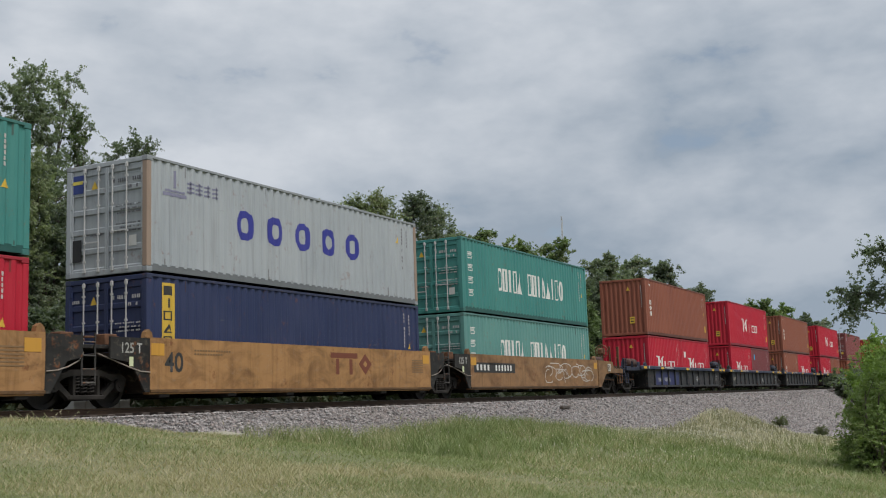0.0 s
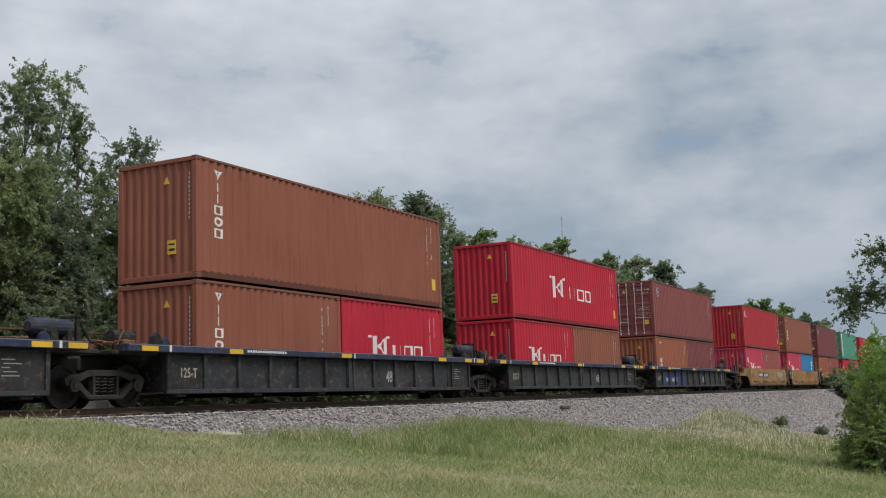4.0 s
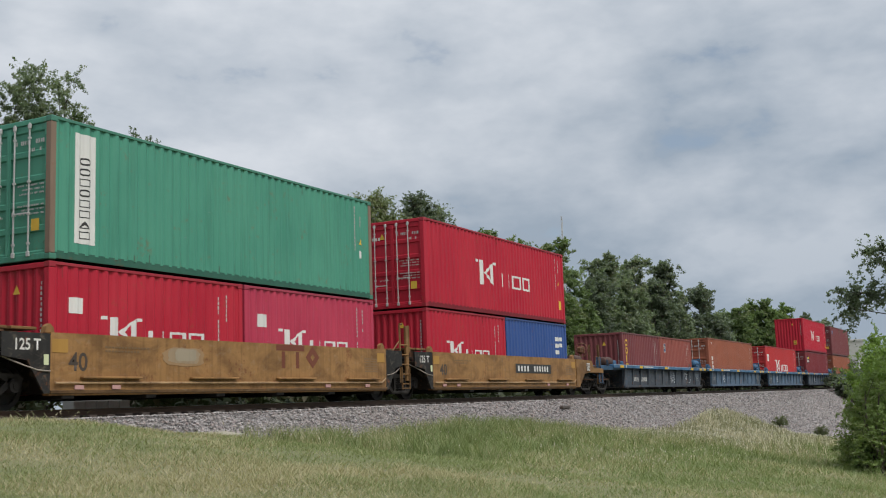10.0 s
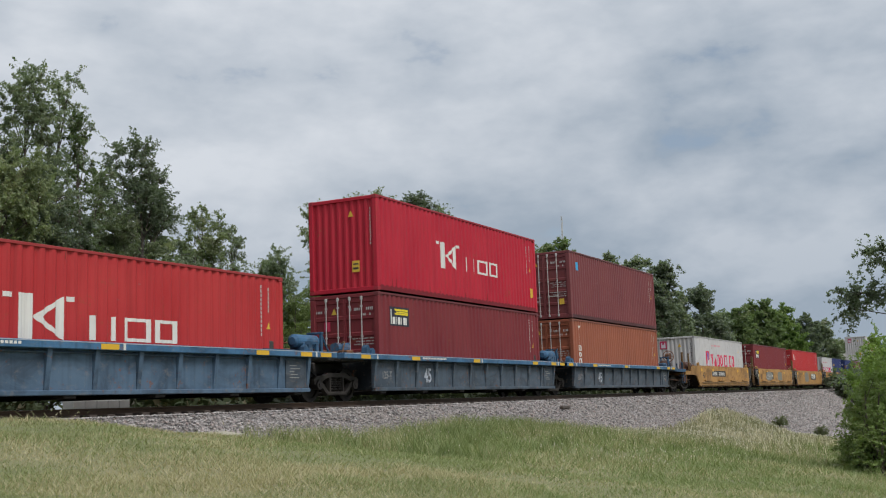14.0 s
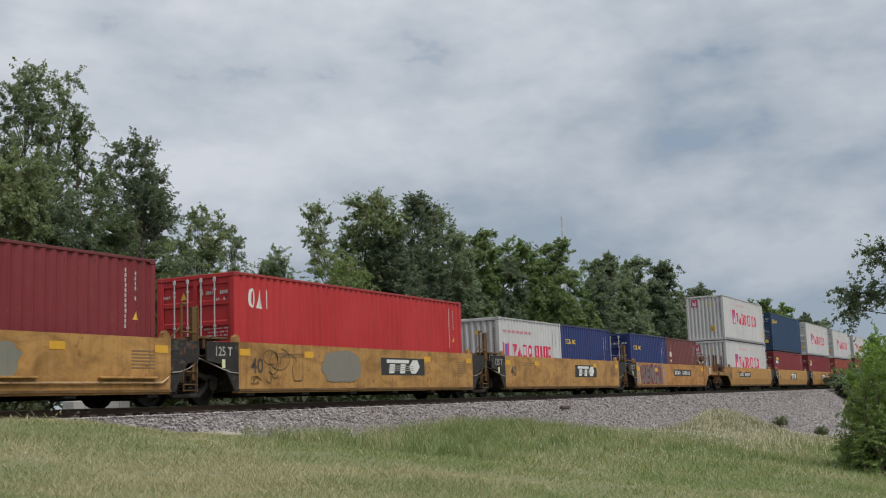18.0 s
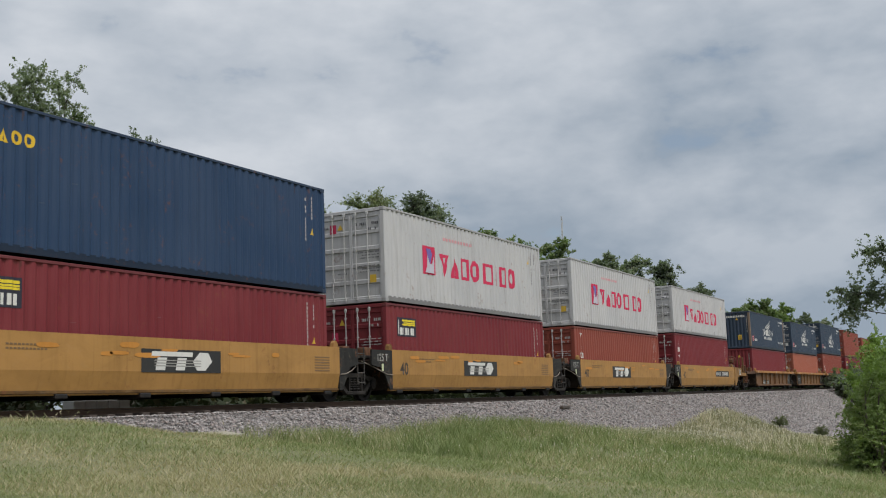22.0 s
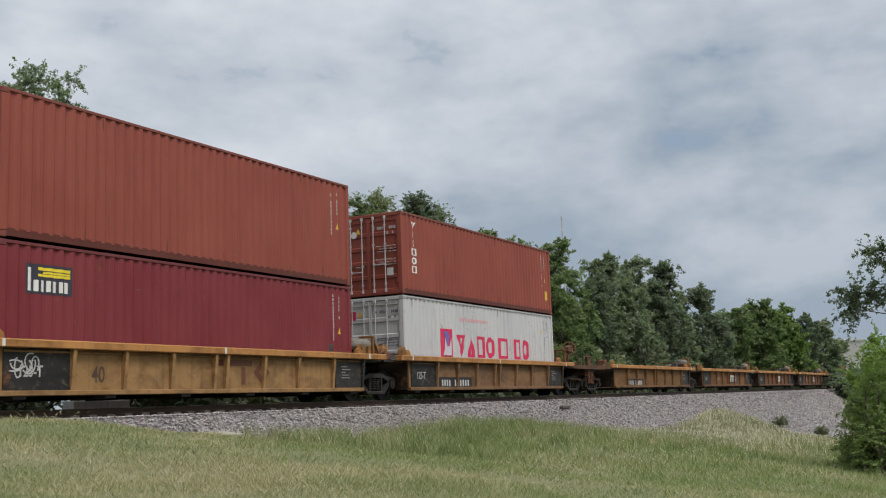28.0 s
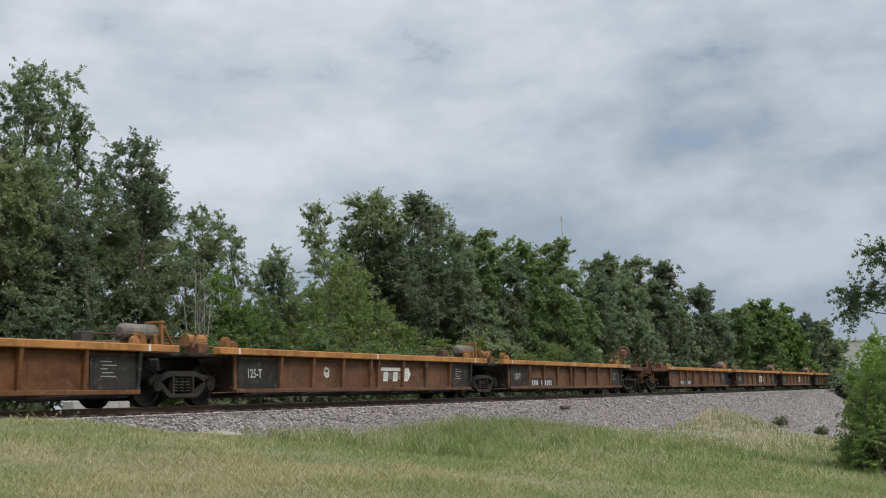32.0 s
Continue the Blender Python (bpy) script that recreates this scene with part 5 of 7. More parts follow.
def well_car(x, style, main, a, b, first=False, last=False, ledges=False, rails=False, rail_tone=0.42, stripe=None, trim=None, number="40", spot="", words_="", reach=(0.7, 1.1), ends=INK, slant=False, text_at=1.6, bent=False):
    """One unit of an articulated well car. a, b: the ends of the well, from the container's place."""
    unit = new("well_car")
    tagged(unit, words_, "well car", group="well cars of the train")
    MOVING.append((unit, x, 0.0, 0.0))
    key = (style, round(a, 2), round(b, 2))
    n_ = lambda *k: (*key, *k)
    for s in (-1, 1):
        if style == "smooth":
            prof = [(-1.5, 1.46), (-1.40, 1.46), (-1.40, 1.42), (-1.44, 1.40), (-1.44, 0.34), (-1.30, 0.30), (-1.30, 0.26), (-1.47, 0.26), (-1.485, 0.30), (-1.5, 0.74)]
            low_y = 0.0
            if bent:
                prof, low_y = [(-1.5, 1.46), (-1.40, 1.46), (-1.40, 1.42), (-1.44, 1.40), (-1.44, 0.80), (-1.36, 0.34), (-1.30, 0.30), (-1.30, 0.26), (-1.40, 0.26), (-1.41, 0.30), (-1.5, 0.74)], 0.075
            part("side_wall", kept(n_("wall", s, bent), lambda s=s: Kit().beam([(y * -s, z) for y, z in prof], a, b).mesh("side_wall", M_NEWER if bent else M_CAR)), unit, (0, 0, 0), main)
            # strake at 0.35 of the wall colour: the shadow line below is painted in
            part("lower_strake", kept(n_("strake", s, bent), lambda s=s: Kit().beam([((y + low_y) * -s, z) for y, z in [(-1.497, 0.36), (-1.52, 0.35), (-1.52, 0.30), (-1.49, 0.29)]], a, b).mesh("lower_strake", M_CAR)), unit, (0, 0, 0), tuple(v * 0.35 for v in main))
            if ledges and s < 0:
                part("air_pipe", kept(n_("pipe"), lambda: Kit().path([(a + 0.1, 0, 0.50), (b - 0.3, 0, 0.50), (b - 0.1, 0, 0.62)], 0.022).mesh("air_pipe", M_CAR)), unit, (0, -1.53, 0), (0.46, 0.30, 0.16), "pale air pipe along the side")
                for x_ in (a + 0.6, a + 1.6, b - 3.2, b - 1.2) if x < 300 else ():
                    part("marker", kept("marker", lambda: Kit().box(0, 0.24, -0.012, 0.012, 0.37, 0.46, 0.006).mesh("marker", M_MARK)), unit, (x_, -1.515, 0), (0.46, 0.26, 0.24), "red and white marker")
            if ledges:
                for i in range(4):
                    part("ledge", kept("ledge", lambda: Kit().box(0, 1.65, -0.05, 0.05, 0, 0.045, 0.01).mesh("ledge", M_CAR)), unit, (a + 0.75 + i * (b - a - 2.9) / 3, s * 1.55, 0.58), main)
        else:
            part("top_chord", kept(n_("chord", s), lambda s=s: Kit().box(a - reach[0], b + reach[1], -0.15 if s < 0 else -0.09, 0.09 if s < 0 else 0.15, 1.15, 1.31, 0.015).mesh("top_chord", M_CAR)), unit, (0, s * 1.45, 0), main)
            part("side_sheet", kept(n_("sheet", s), lambda s=s: Kit().box(a, b, -0.02, 0.02, 0.30, 1.15).mesh("side_sheet", M_CAR)), unit, (0, s * 1.40, 0), trim or main)
            part("bottom_chord", kept(n_("bottom", s), lambda s=s: Kit().box(a, b, -0.07, 0.07, 0.26, 0.36, 0.012).mesh("bottom_chord", M_CAR)), unit, (0, s * 1.43, 0), trim or main)
            k_ = round((b - a) / 1.28)
            for r_ in (-4.5, -3.08, -1.65, -0.21, 0.21, 1.65, 3.08, 4.7, 6.2) if s < 0 and main == OCHRE else ():
                part("rib", kept("tapered_rib", lambda: Kit().beam([(0.08, 1.15), (-0.11, 1.15), (-0.03, 0.36), (0.08, 0.36)], -0.045, 0.045).mesh("rib", M_CAR)), unit, ((a + b) / 2 + r_, s * 1.45, 0), ends if r_ > 6 else tuple(v * 1.15 for v in trim or main))
            for i in range(k_ + 1 if s < 0 and main != OCHRE else 0):
                part("rib", kept(("rib", slant), lambda: (Kit().beam([(0.08, 1.15), (-0.085, 1.15), (0.015, 0.36), (0.08, 0.36)], -0.06, 0.06) if slant else Kit().plate([(-0.05, 0.36), (0.05, 0.36), (0.05, 1.15), (-0.05, 1.15)], -0.05, 0.05)).mesh("rib", M_CAR)), unit, (a + 0.05 + (b - a - 0.1) * i / k_, s * 1.45, 0), (trim or main) if slant or 0 < i < k_ else ends)
            for x_ in ((a + b) / 2 - 0.12, (a + b) / 2 + 0.12) if s < 0 and not slant and main != OCHRE else ():
                part("rib", kept("midrib", lambda: Kit().box(-0.035, 0.035, -0.075, 0.06, 0.30, 1.15, 0.008).mesh("rib", M_CAR)), unit, (x_, s * 1.45, 0), tuple(min(0.5, v * 1.35) for v in (trim or main)))
            for e0, e1 in ((a + 0.12, a + (1.74 if main == OCHRE else 1.15)), (b - (1.0 if slant else 1.38 if main == OCHRE else 1.55), b - 0.02)):
                if first and main == OCHRE and e0 < 1:
                    continue
                part("end_sheet", kept(n_("dark", s, round(e0, 2)), lambda s=s, e0=e0, e1=e1: Kit().box(e0, e1, -0.012, 0.012, 0.37, 1.14).mesh("end_sheet", M_CAR)), unit, (0, s * 1.435, 0), ends, "darker end sheet")
            if s < 0:
                part("conduit", kept(n_("conduit"), lambda: Kit().tube((a + 0.1, 0, 1.09), (b - 0.1, 0, 1.09), 0.022, n=6).mesh("conduit", M_CAR)), unit, (0, -1.46, 0), tuple(v * 0.7 for v in trim or main))
            if s < 0:
                worn = tuple(0.35 * v + (0.32 if slant else 0.14) for v in main) if stripe else tuple(min(1.0, v * 1.35 + 0.02) for v in main)
                part("worn_edge", kept(n_("edge"), lambda: Kit().box(a - reach[0] + 0.02, b + reach[1] - 0.02, -0.0015, 0.0015, 1.285, 1.30).mesh("worn_edge", M_MARK)), unit, (0, s * 1.6015, 0), worn)
                for x_ in (a - 0.05, (a + b) / 2, b + 0.12):
                    part("tick", kept("tick", lambda: Kit().box(0, 0.07, -0.0015, 0.0015, 1.16, 1.30).mesh("tick", M_MARK)), unit, (x_, s * 1.604, 0), (0.55, 0.55, 0.52))
            if stripe and s < 0:
                for x_ in (a - 0.9, a + 2.0, (a + b) / 2 - 0.62, b - 2.4, b - 0.55, b + 0.35):
                    part("reflector", kept("refl", lambda: Kit().box(0, 0.5, -0.002, 0.002, 1.165, 1.275).mesh("reflector", M_MARK)), unit, (x_, s * 1.603, 0), stripe)
    # bulkheads nearly black: shadow in the well and dirt put into the colour
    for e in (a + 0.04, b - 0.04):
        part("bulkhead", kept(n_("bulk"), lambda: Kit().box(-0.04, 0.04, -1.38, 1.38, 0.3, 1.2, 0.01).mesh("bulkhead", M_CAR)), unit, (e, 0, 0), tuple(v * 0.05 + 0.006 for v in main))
    for i in range(6):
        part("crossbearer", kept("bearer", lambda: Kit().box(-0.16, 0.16, -1.46, 1.46, 0.19, 0.29, 0.02).mesh("crossbearer", M_STEEL)), unit, (a + 0.5 + i * (b - a - 1.0) / 5, 0, 0))
    guides(unit, a, b, 1.46 if style == "smooth" else 1.31, main)
    if first:
        car_end(unit, -1, style, main, a)
    else:
        joint(unit, -1, style, main, a, rail_tone if rails else 0)
        truck(unit, a - 1.40)
    if last:
        car_end(unit, 1, style, main, L40 - b)
    else:
        joint(unit, 1, style, main, L40 - b, rail_tone if rails else 0)
    off = -1.504 if style == "smooth" else -1.45
    if style == "smooth":
        if not first:
            near_text(unit, "125 T", 0.30, a - 0.88, 1.12, (0.55, 0.53, 0.50) if ledges and x < 300 else (0.30, 0.29, 0.27), -1.4975, 0.9)
            part("sticker", kept("sticker", lambda: blocks([(0, 0, 0.12, 0.2)])), unit, (a - 0.62 if not ledges else a - 0.16, -1.4975, 0.84), (0.55, 0.58, 0.36), "pale inspection sticker")
        if x != 33.50:
            near_text(unit, number, 0.6 if first and bent or x < 100 else 0.5, *((a - 0.62, 0.74, BLACK, -1.534) if first and bent else (a + 0.45, 0.74, BLACK if x < 100 else (0.06, 0.045, 0.035), off)), 1.0)
        for x_ in () if bent else (a + 0.03, b - 0.50) if x < 300 or x == 375.34 else (a + 0.03, a + 2.7, b - 3.4, b - 0.50):
            part("reflector", kept(("refl2", x < 300), lambda: Kit().box(0, 0.40, -0.002, 0.002, 1.08 if x < 300 else 1.14, 1.34 if x < 300 else 1.30).mesh("reflector", M_MARK)), unit, (x_, off - 0.001, 0), (0.37, 0.20, 0.045) if main == TAN else (0.50, 0.255, 0.04) if x < 300 else (0.58, 0.31, 0.03))
        tagged(part("data_stencil", kept("bars", lambda: blocks(row(0, 1.20, 1.3, 0.035, 14, 0.7) + row(0, 1.12, 1.0, 0.035, 11, 0.7))), unit, (a + 1.4, off, 0), (0.16, 0.1, 0.05)), kind="stuff")
        tagged(part("data_stencil", kept("bars2", lambda: blocks([(0, 0.8 + 0.07 * i, 0.7, 0.03) for i in range(6)])), unit, (b - 1.2, off, 0), (0.2, 0.12, 0.06)), kind="stuff")
    else:
        near_text(unit, "125-T", 0.30, a + 0.45, 0.62, (0.2, 0.2, 0.2) if slant else (0.3, 0.27, 0.21) if stripe else (0.36, 0.35, 0.33), -1.4495) if not first else None
        if not (slant and first):
            near_text(unit, number, 0.6 if slant else 0.45, a + (6.6 if main == OCHRE and spot in ("bars", "") else 2.3 if main == OCHRE else text_at), 0.52, (0.07, 0.04, 0.025) if number == "40" else (0.34, 0.37, 0.42) if slant else (0.30, 0.30, 0.30), -1.4265)
        if slant and not first and x < 270:
            part("number_panel", kept("npan", lambda: blocks([(0, 0.42, 0.95, 0.66)])), unit, (a + text_at - 0.12, -1.4235, 0), tuple(v * 0.6 for v in trim), "dark panel behind the number")
        tagged(part("data_stencil", kept("bars3", lambda: blocks([(0.04 * (i % 2), 0.62 + 0.075 * i, 0.42 - 0.11 * (i % 3), 0.022) for i in range(5)])), unit, (b - 1.1 if not slant else b - 0.85, -1.4505, 0), (0.24, 0.24, 0.23)), kind="stuff")
        stripe and tagged(part("reporting_stripe", kept("bars4", lambda: blocks(row(0, 1.21, 1.6, 0.055, 16, 0.7))), unit, (a + 2.65, -1.6035, 0), WHITE if stripe else (0.12, 0.07, 0.03)), kind="stuff")
    plate_at = 1.9 if first and bent else 2.4 if first else 0.05 if x == 33.50 else 7.4 if x == 456.66 else 6.2
    so = off if style == "smooth" else -1.5025
    if spot in ("black", "white"):
        x_, z_, sc, y_ = ({330.02: 2.3, 344.93: 6.35, 360.15: 6.75, 410.25: 4.72, 425.64: 4.5, 441.30: 3.85}[x], 0.72, 1.13, so) if spot == "black" else (6.3, 0.49, 1.0, -1.4265)
        x == 572.25 and part("logo_plate", kept("lp_low", lambda: blocks([(0, 0, 2.35, 0.60)])), unit, (x_ + 0.05, -1.4235, z_ - 0.05), (0.035, 0.024, 0.018), "dark plate with a white logo as plain slanted blocks")
        spot == "white" or part("logo_plate", kept(("lp", sc), lambda: blocks([(0, 0, 2.3 * sc, 0.5)])), unit, (x_, y_, z_), BLACK, "black plate with a white logo as plain slanted blocks")
        lean_ = lambda pts: [((x + 0.22 * (z - 0.05)) * sc, z) for x, z in pts]
        for i, pts in enumerate((((0.2, 0.35), (1.36, 0.35), (1.36, 0.45), (0.2, 0.45)), ((0.38, 0.05), (0.64, 0.05), (0.64, 0.32), (0.38, 0.32)), ((0.94, 0.05), (1.2, 0.05), (1.2, 0.32), (0.94, 0.32)), ((1.40, 0.25), (1.56, 0.05), (1.82, 0.05), (1.98, 0.25), (1.82, 0.45), (1.56, 0.45)))):
            part("logo_shape", kept(("slb", i, sc), lambda: Kit().plate(lean_(pts), -0.0015, 0.0015).mesh("logo_shape", M_MARK)), unit, (x_, y_ - 0.003, z_), WHITE)
        for i in range(3):
            part("logo_bar", kept("slbar", lambda: blocks([(0, 0, 1.5, 0.022)])), unit, (x_ + 0.35 * sc, y_ - 0.005, z_ + 0.13 + 0.06 * i), (0.3, 0.29, 0.27))
    elif spot == "brown":
        x_, y_, z_, k_, g_ = (7.0 if ledges else 6.72, so, 0.86 if ledges else 0.72, 0.95 if ledges else 1.05, 1.22) if style == "smooth" else (6.05, -1.4265, 0.46, 1.0, 1.2)
        for i, (u_, w_, v_, h_, kind) in enumerate(((0.0, 1.28, 0.36, 0.12, "s"), (0.24, 0.15, 0.0, 0.34, "s"), (0.88, 0.15, 0.0, 0.34, "s"), (1.34, 0.66, 0.0, 0.48, "x"))):
            part("logo_shape", kept(("brown", i, k_), lambda: shape_mesh(SHAPES[kind], w_ * k_, h_ * g_)), unit, (x_ + u_ * k_, y_, z_ + v_ * g_), (0.15, 0.045, 0.025) if style == "smooth" else (0.11, 0.04, 0.022), "faded brown paint shape")
    elif spot == "plate":
        part("number_plate", kept("np", lambda: blocks([(0, 0.84, 3.4, 0.34)])), unit, (plate_at, so, 0), BLACK, "black plate with white number bars")
        tagged(part("number_stencil", kept("nbp", lambda: blocks(row(0.12, 0.91, 1.15, 0.2, 4, 0.5) + row(1.65, 0.91, 1.5, 0.2, 6, 0.5))), unit, (plate_at, so - 0.003, 0), WHITE), kind="stuff")
    elif spot == "bars":
        if x > 470:
            part("number_panel", kept("npan3", lambda: blocks([(0, 0.365, 2.42, 0.31)])), unit, (1.74, -1.4235, 0), (0.02, 0.019, 0.02), "black panel behind the number bars")
            tagged(part("number_stencil", kept("nbc", lambda: blocks(row(0.0, 0.39, 0.66, 0.2, 4, 0.55) + row(0.9, 0.39, 1.12, 0.2, 6, 0.55))), unit, (1.95, -1.4265, 0), (0.45, 0.44, 0.42)), kind="stuff")
            return unit
        tagged(part("number_stencil", kept("nbb", lambda: blocks(row(0.0, 0.55, 0.78, 0.19, 4, 0.52) + row(1.1, 0.55, 1.05, 0.19, 6, 0.52))), unit, (a + (1.5 if slant else 2.0), -1.4265, 0), (0.45, 0.44, 0.42)), kind="stuff")
    return unit


def scrawl(unit, seed, x, z, w_, h_, colour, off, turns=7, thick=0.022):
    """Loose sprayed loops, no letters."""
    def make():
        rng = random.Random(seed)
        k = Kit()
        for _ in range(turns):
            cx, cz, a, b = x + rng.uniform(0, w_), z + rng.uniform(0.25, 0.75) * h_, rng.uniform(0.08, 0.28) * w_, rng.uniform(0.2, 0.42) * h_
            t0, span_ = rng.uniform(0, 6.28), rng.uniform(2.0, 5.5)
            pts = []
            for i in range(13):
                t = t0 + span_ * i / 12
                pts.append((cx + a * math.cos(t) + 0.02 * i * w_ / 6, min(z + h_, max(z, cz + b * math.sin(t * 1.0)))))
            for (ax, az), (bx, bz) in zip(pts, pts[1:]):
                dx, dz = bx - ax, bz - az
                q_ = math.hypot(dx, dz) or 1.0
                nx, nz = -dz / q_ * thick, dx / q_ * thick
                k.add([(ax - nx, 0, az - nz), (bx - nx, 0, bz - nz), (bx + nx, 0, bz + nz), (ax + nx, 0, az + nz)], [(0, 1, 2, 3)])
        return k.mesh("graffiti", M_MARK)
    tagged(part("graffiti", make(), unit, (0, off, 0), colour, "sprayed scribble of loose loops"), kind="stuff")


def blotch(unit, seed, x, z, w_, h_, colour, under, off):
    """Faded spray paint: thin uneven coats over one another, denser towards the middle."""
    for i, (k, f_) in enumerate(((1.0, 0.3), (0.78, 0.6), (0.52, 0.9))):
        c_ = tuple(u_ + (v - u_) * f_ for u_, v in zip(under, colour))
        patch(unit, seed + 5 * i, x + w_ * (1 - k) * (0.35 + 0.1 * i), z + h_ * (1 - k) * 0.5, w_ * k, h_ * (0.35 + 0.65 * k), c_, off - 0.0026 * i, "faded_spray", "faded sprayed paint")


def rust_runs(top, length, h, seed, colour):
    """Thin stains that run down from the top rail and rise from the sill of a container's side."""
    rng = random.Random(seed)
    rects = []
    for _ in range(int(length * 1.1)):
        x, w_ = rng.uniform(0.2, length - 0.3), rng.uniform(0.012, 0.035)
        d_ = rng.uniform(0.05, 0.28)
        rects.append((x, 0.17, w_, d_) if rng.random() < 0.65 else (x, h - 0.08 - d_, w_, d_))
    mark(top, "rust_stain", rects, tuple(0.42 * v + q for v, q in zip(colour, (0.030, 0.014, 0.008))), -W / 2 + 0.0095)
    knocks = [(rng.uniform(0.3, length - 0.6), rng.uniform(0.25, h - 0.4), rng.uniform(0.04, 0.14), rng.uniform(0.012, 0.03)) for _ in range(int(length * 0.6))]
    mark(top, "scuff", knocks, tuple(0.8 * v + 0.05 for v in colour), -W / 2 + 0.0095)


def mural(u, off):
    """Large sprayed shapes: five fat brick-red forms filled with grey, small blue clouds at both ends."""
    patch(u, 39, -0.12, 0.40, 0.62, 0.85, (0.40, 0.245, 0.12), off, "sprayed_ground", "pale sprayed ground")
    patch(u, 38, 4.0, 0.42, 0.55, 0.9, (0.40, 0.225, 0.085), off, "sprayed_ground", "pale sprayed ground")
    for i, (x, z, w_, h_) in enumerate(((0.02, 0.95, 0.16, 0.16), (0.1, 1.25, 0.2, 0.14), (0.0, 0.5, 0.2, 0.2), (0.14, 0.72, 0.14, 0.16), (4.15, 0.45, 0.2, 0.3), (4.3, 0.85, 0.16, 0.2), (4.22, 1.15, 0.26, 0.16))):
        patch(u, 60 + i, x, z, w_, h_, (0.12, 0.18, 0.33), off - 0.0028, "sprayed_cloud", "small blue sprayed cloud")
    fills = {
        "swirl": ((0.14, 0.78, 0.62, 0.13), (0.50, 0.56, 0.30, 0.18), (0.16, 0.40, 0.20, 0.30), (0.62, 0.14, 0.24, 0.40), (0.16, 0.08, 0.40, 0.20)),
        "comb": ((0.12, 0.10, 0.30, 0.80), (0.50, 0.74, 0.36, 0.14), (0.50, 0.44, 0.30, 0.14), (0.50, 0.12, 0.38, 0.15)),
        "zigzag": ((0.10, 0.10, 0.20, 0.80), (0.38, 0.34, 0.24, 0.44), (0.70, 0.08, 0.20, 0.82)),
        "fork": ((0.12, 0.08, 0.28, 0.84), (0.50, 0.58, 0.36, 0.30), (0.50, 0.10, 0.38, 0.34)),
        "ring": ((0.12, 0.20, 0.24, 0.58), (0.66, 0.20, 0.22, 0.58), (0.28, 0.82, 0.46, 0.10), (0.28, 0.08, 0.46, 0.10)),
    }
    for i, (kind, x, z, w_, h_) in enumerate((("swirl", 0.36, 0.40, 0.88, 0.98), ("comb", 1.16, 0.39, 0.72, 1.02), ("zigzag", 1.80, 0.39, 0.84, 1.04), ("fork", 2.56, 0.38, 0.80, 1.05), ("ring", 3.28, 0.38, 0.80, 1.06))):
        patch(u, 80 + i, x - 0.03, z - 0.02, w_ + 0.06, h_ + 0.04, (0.40, 0.30, 0.15), off - 0.0028 * (1 + i % 2), "sprayed_edge", "thin pale edge")
        patch(u, 80 + i, x, z, w_, h_, (0.165, 0.026, 0.032), off - 0.0056 - 0.0028 * (i % 2), "sprayed_shape", "fat brick-red sprayed form")
        for n_, (a_, b_, c_, d_) in enumerate(fills[kind]):
            patch(u, 90 + 7 * i + n_, x + (a_ - 0.025) * w_, z + (b_ - 0.02) * h_, (c_ + 0.05) * w_, (d_ + 0.04) * h_, ((0.13, 0.125, 0.12), (0.17, 0.12, 0.11), (0.145, 0.14, 0.13))[n_ % 3], off - 0.0112, "sprayed_fill", "grey sprayed filling")
    for x, z in ((-0.17, 1.04), (2.72, 1.04)):
        part("reflector", kept("refl3", lambda: Kit().box(0, 0.48, -0.002, 0.002, 0, 0.17).mesh("reflector", M_MARK)), u, (x, off - 0.0145, z), (0.60, 0.32, 0.03), "bright yellow reflector strip")


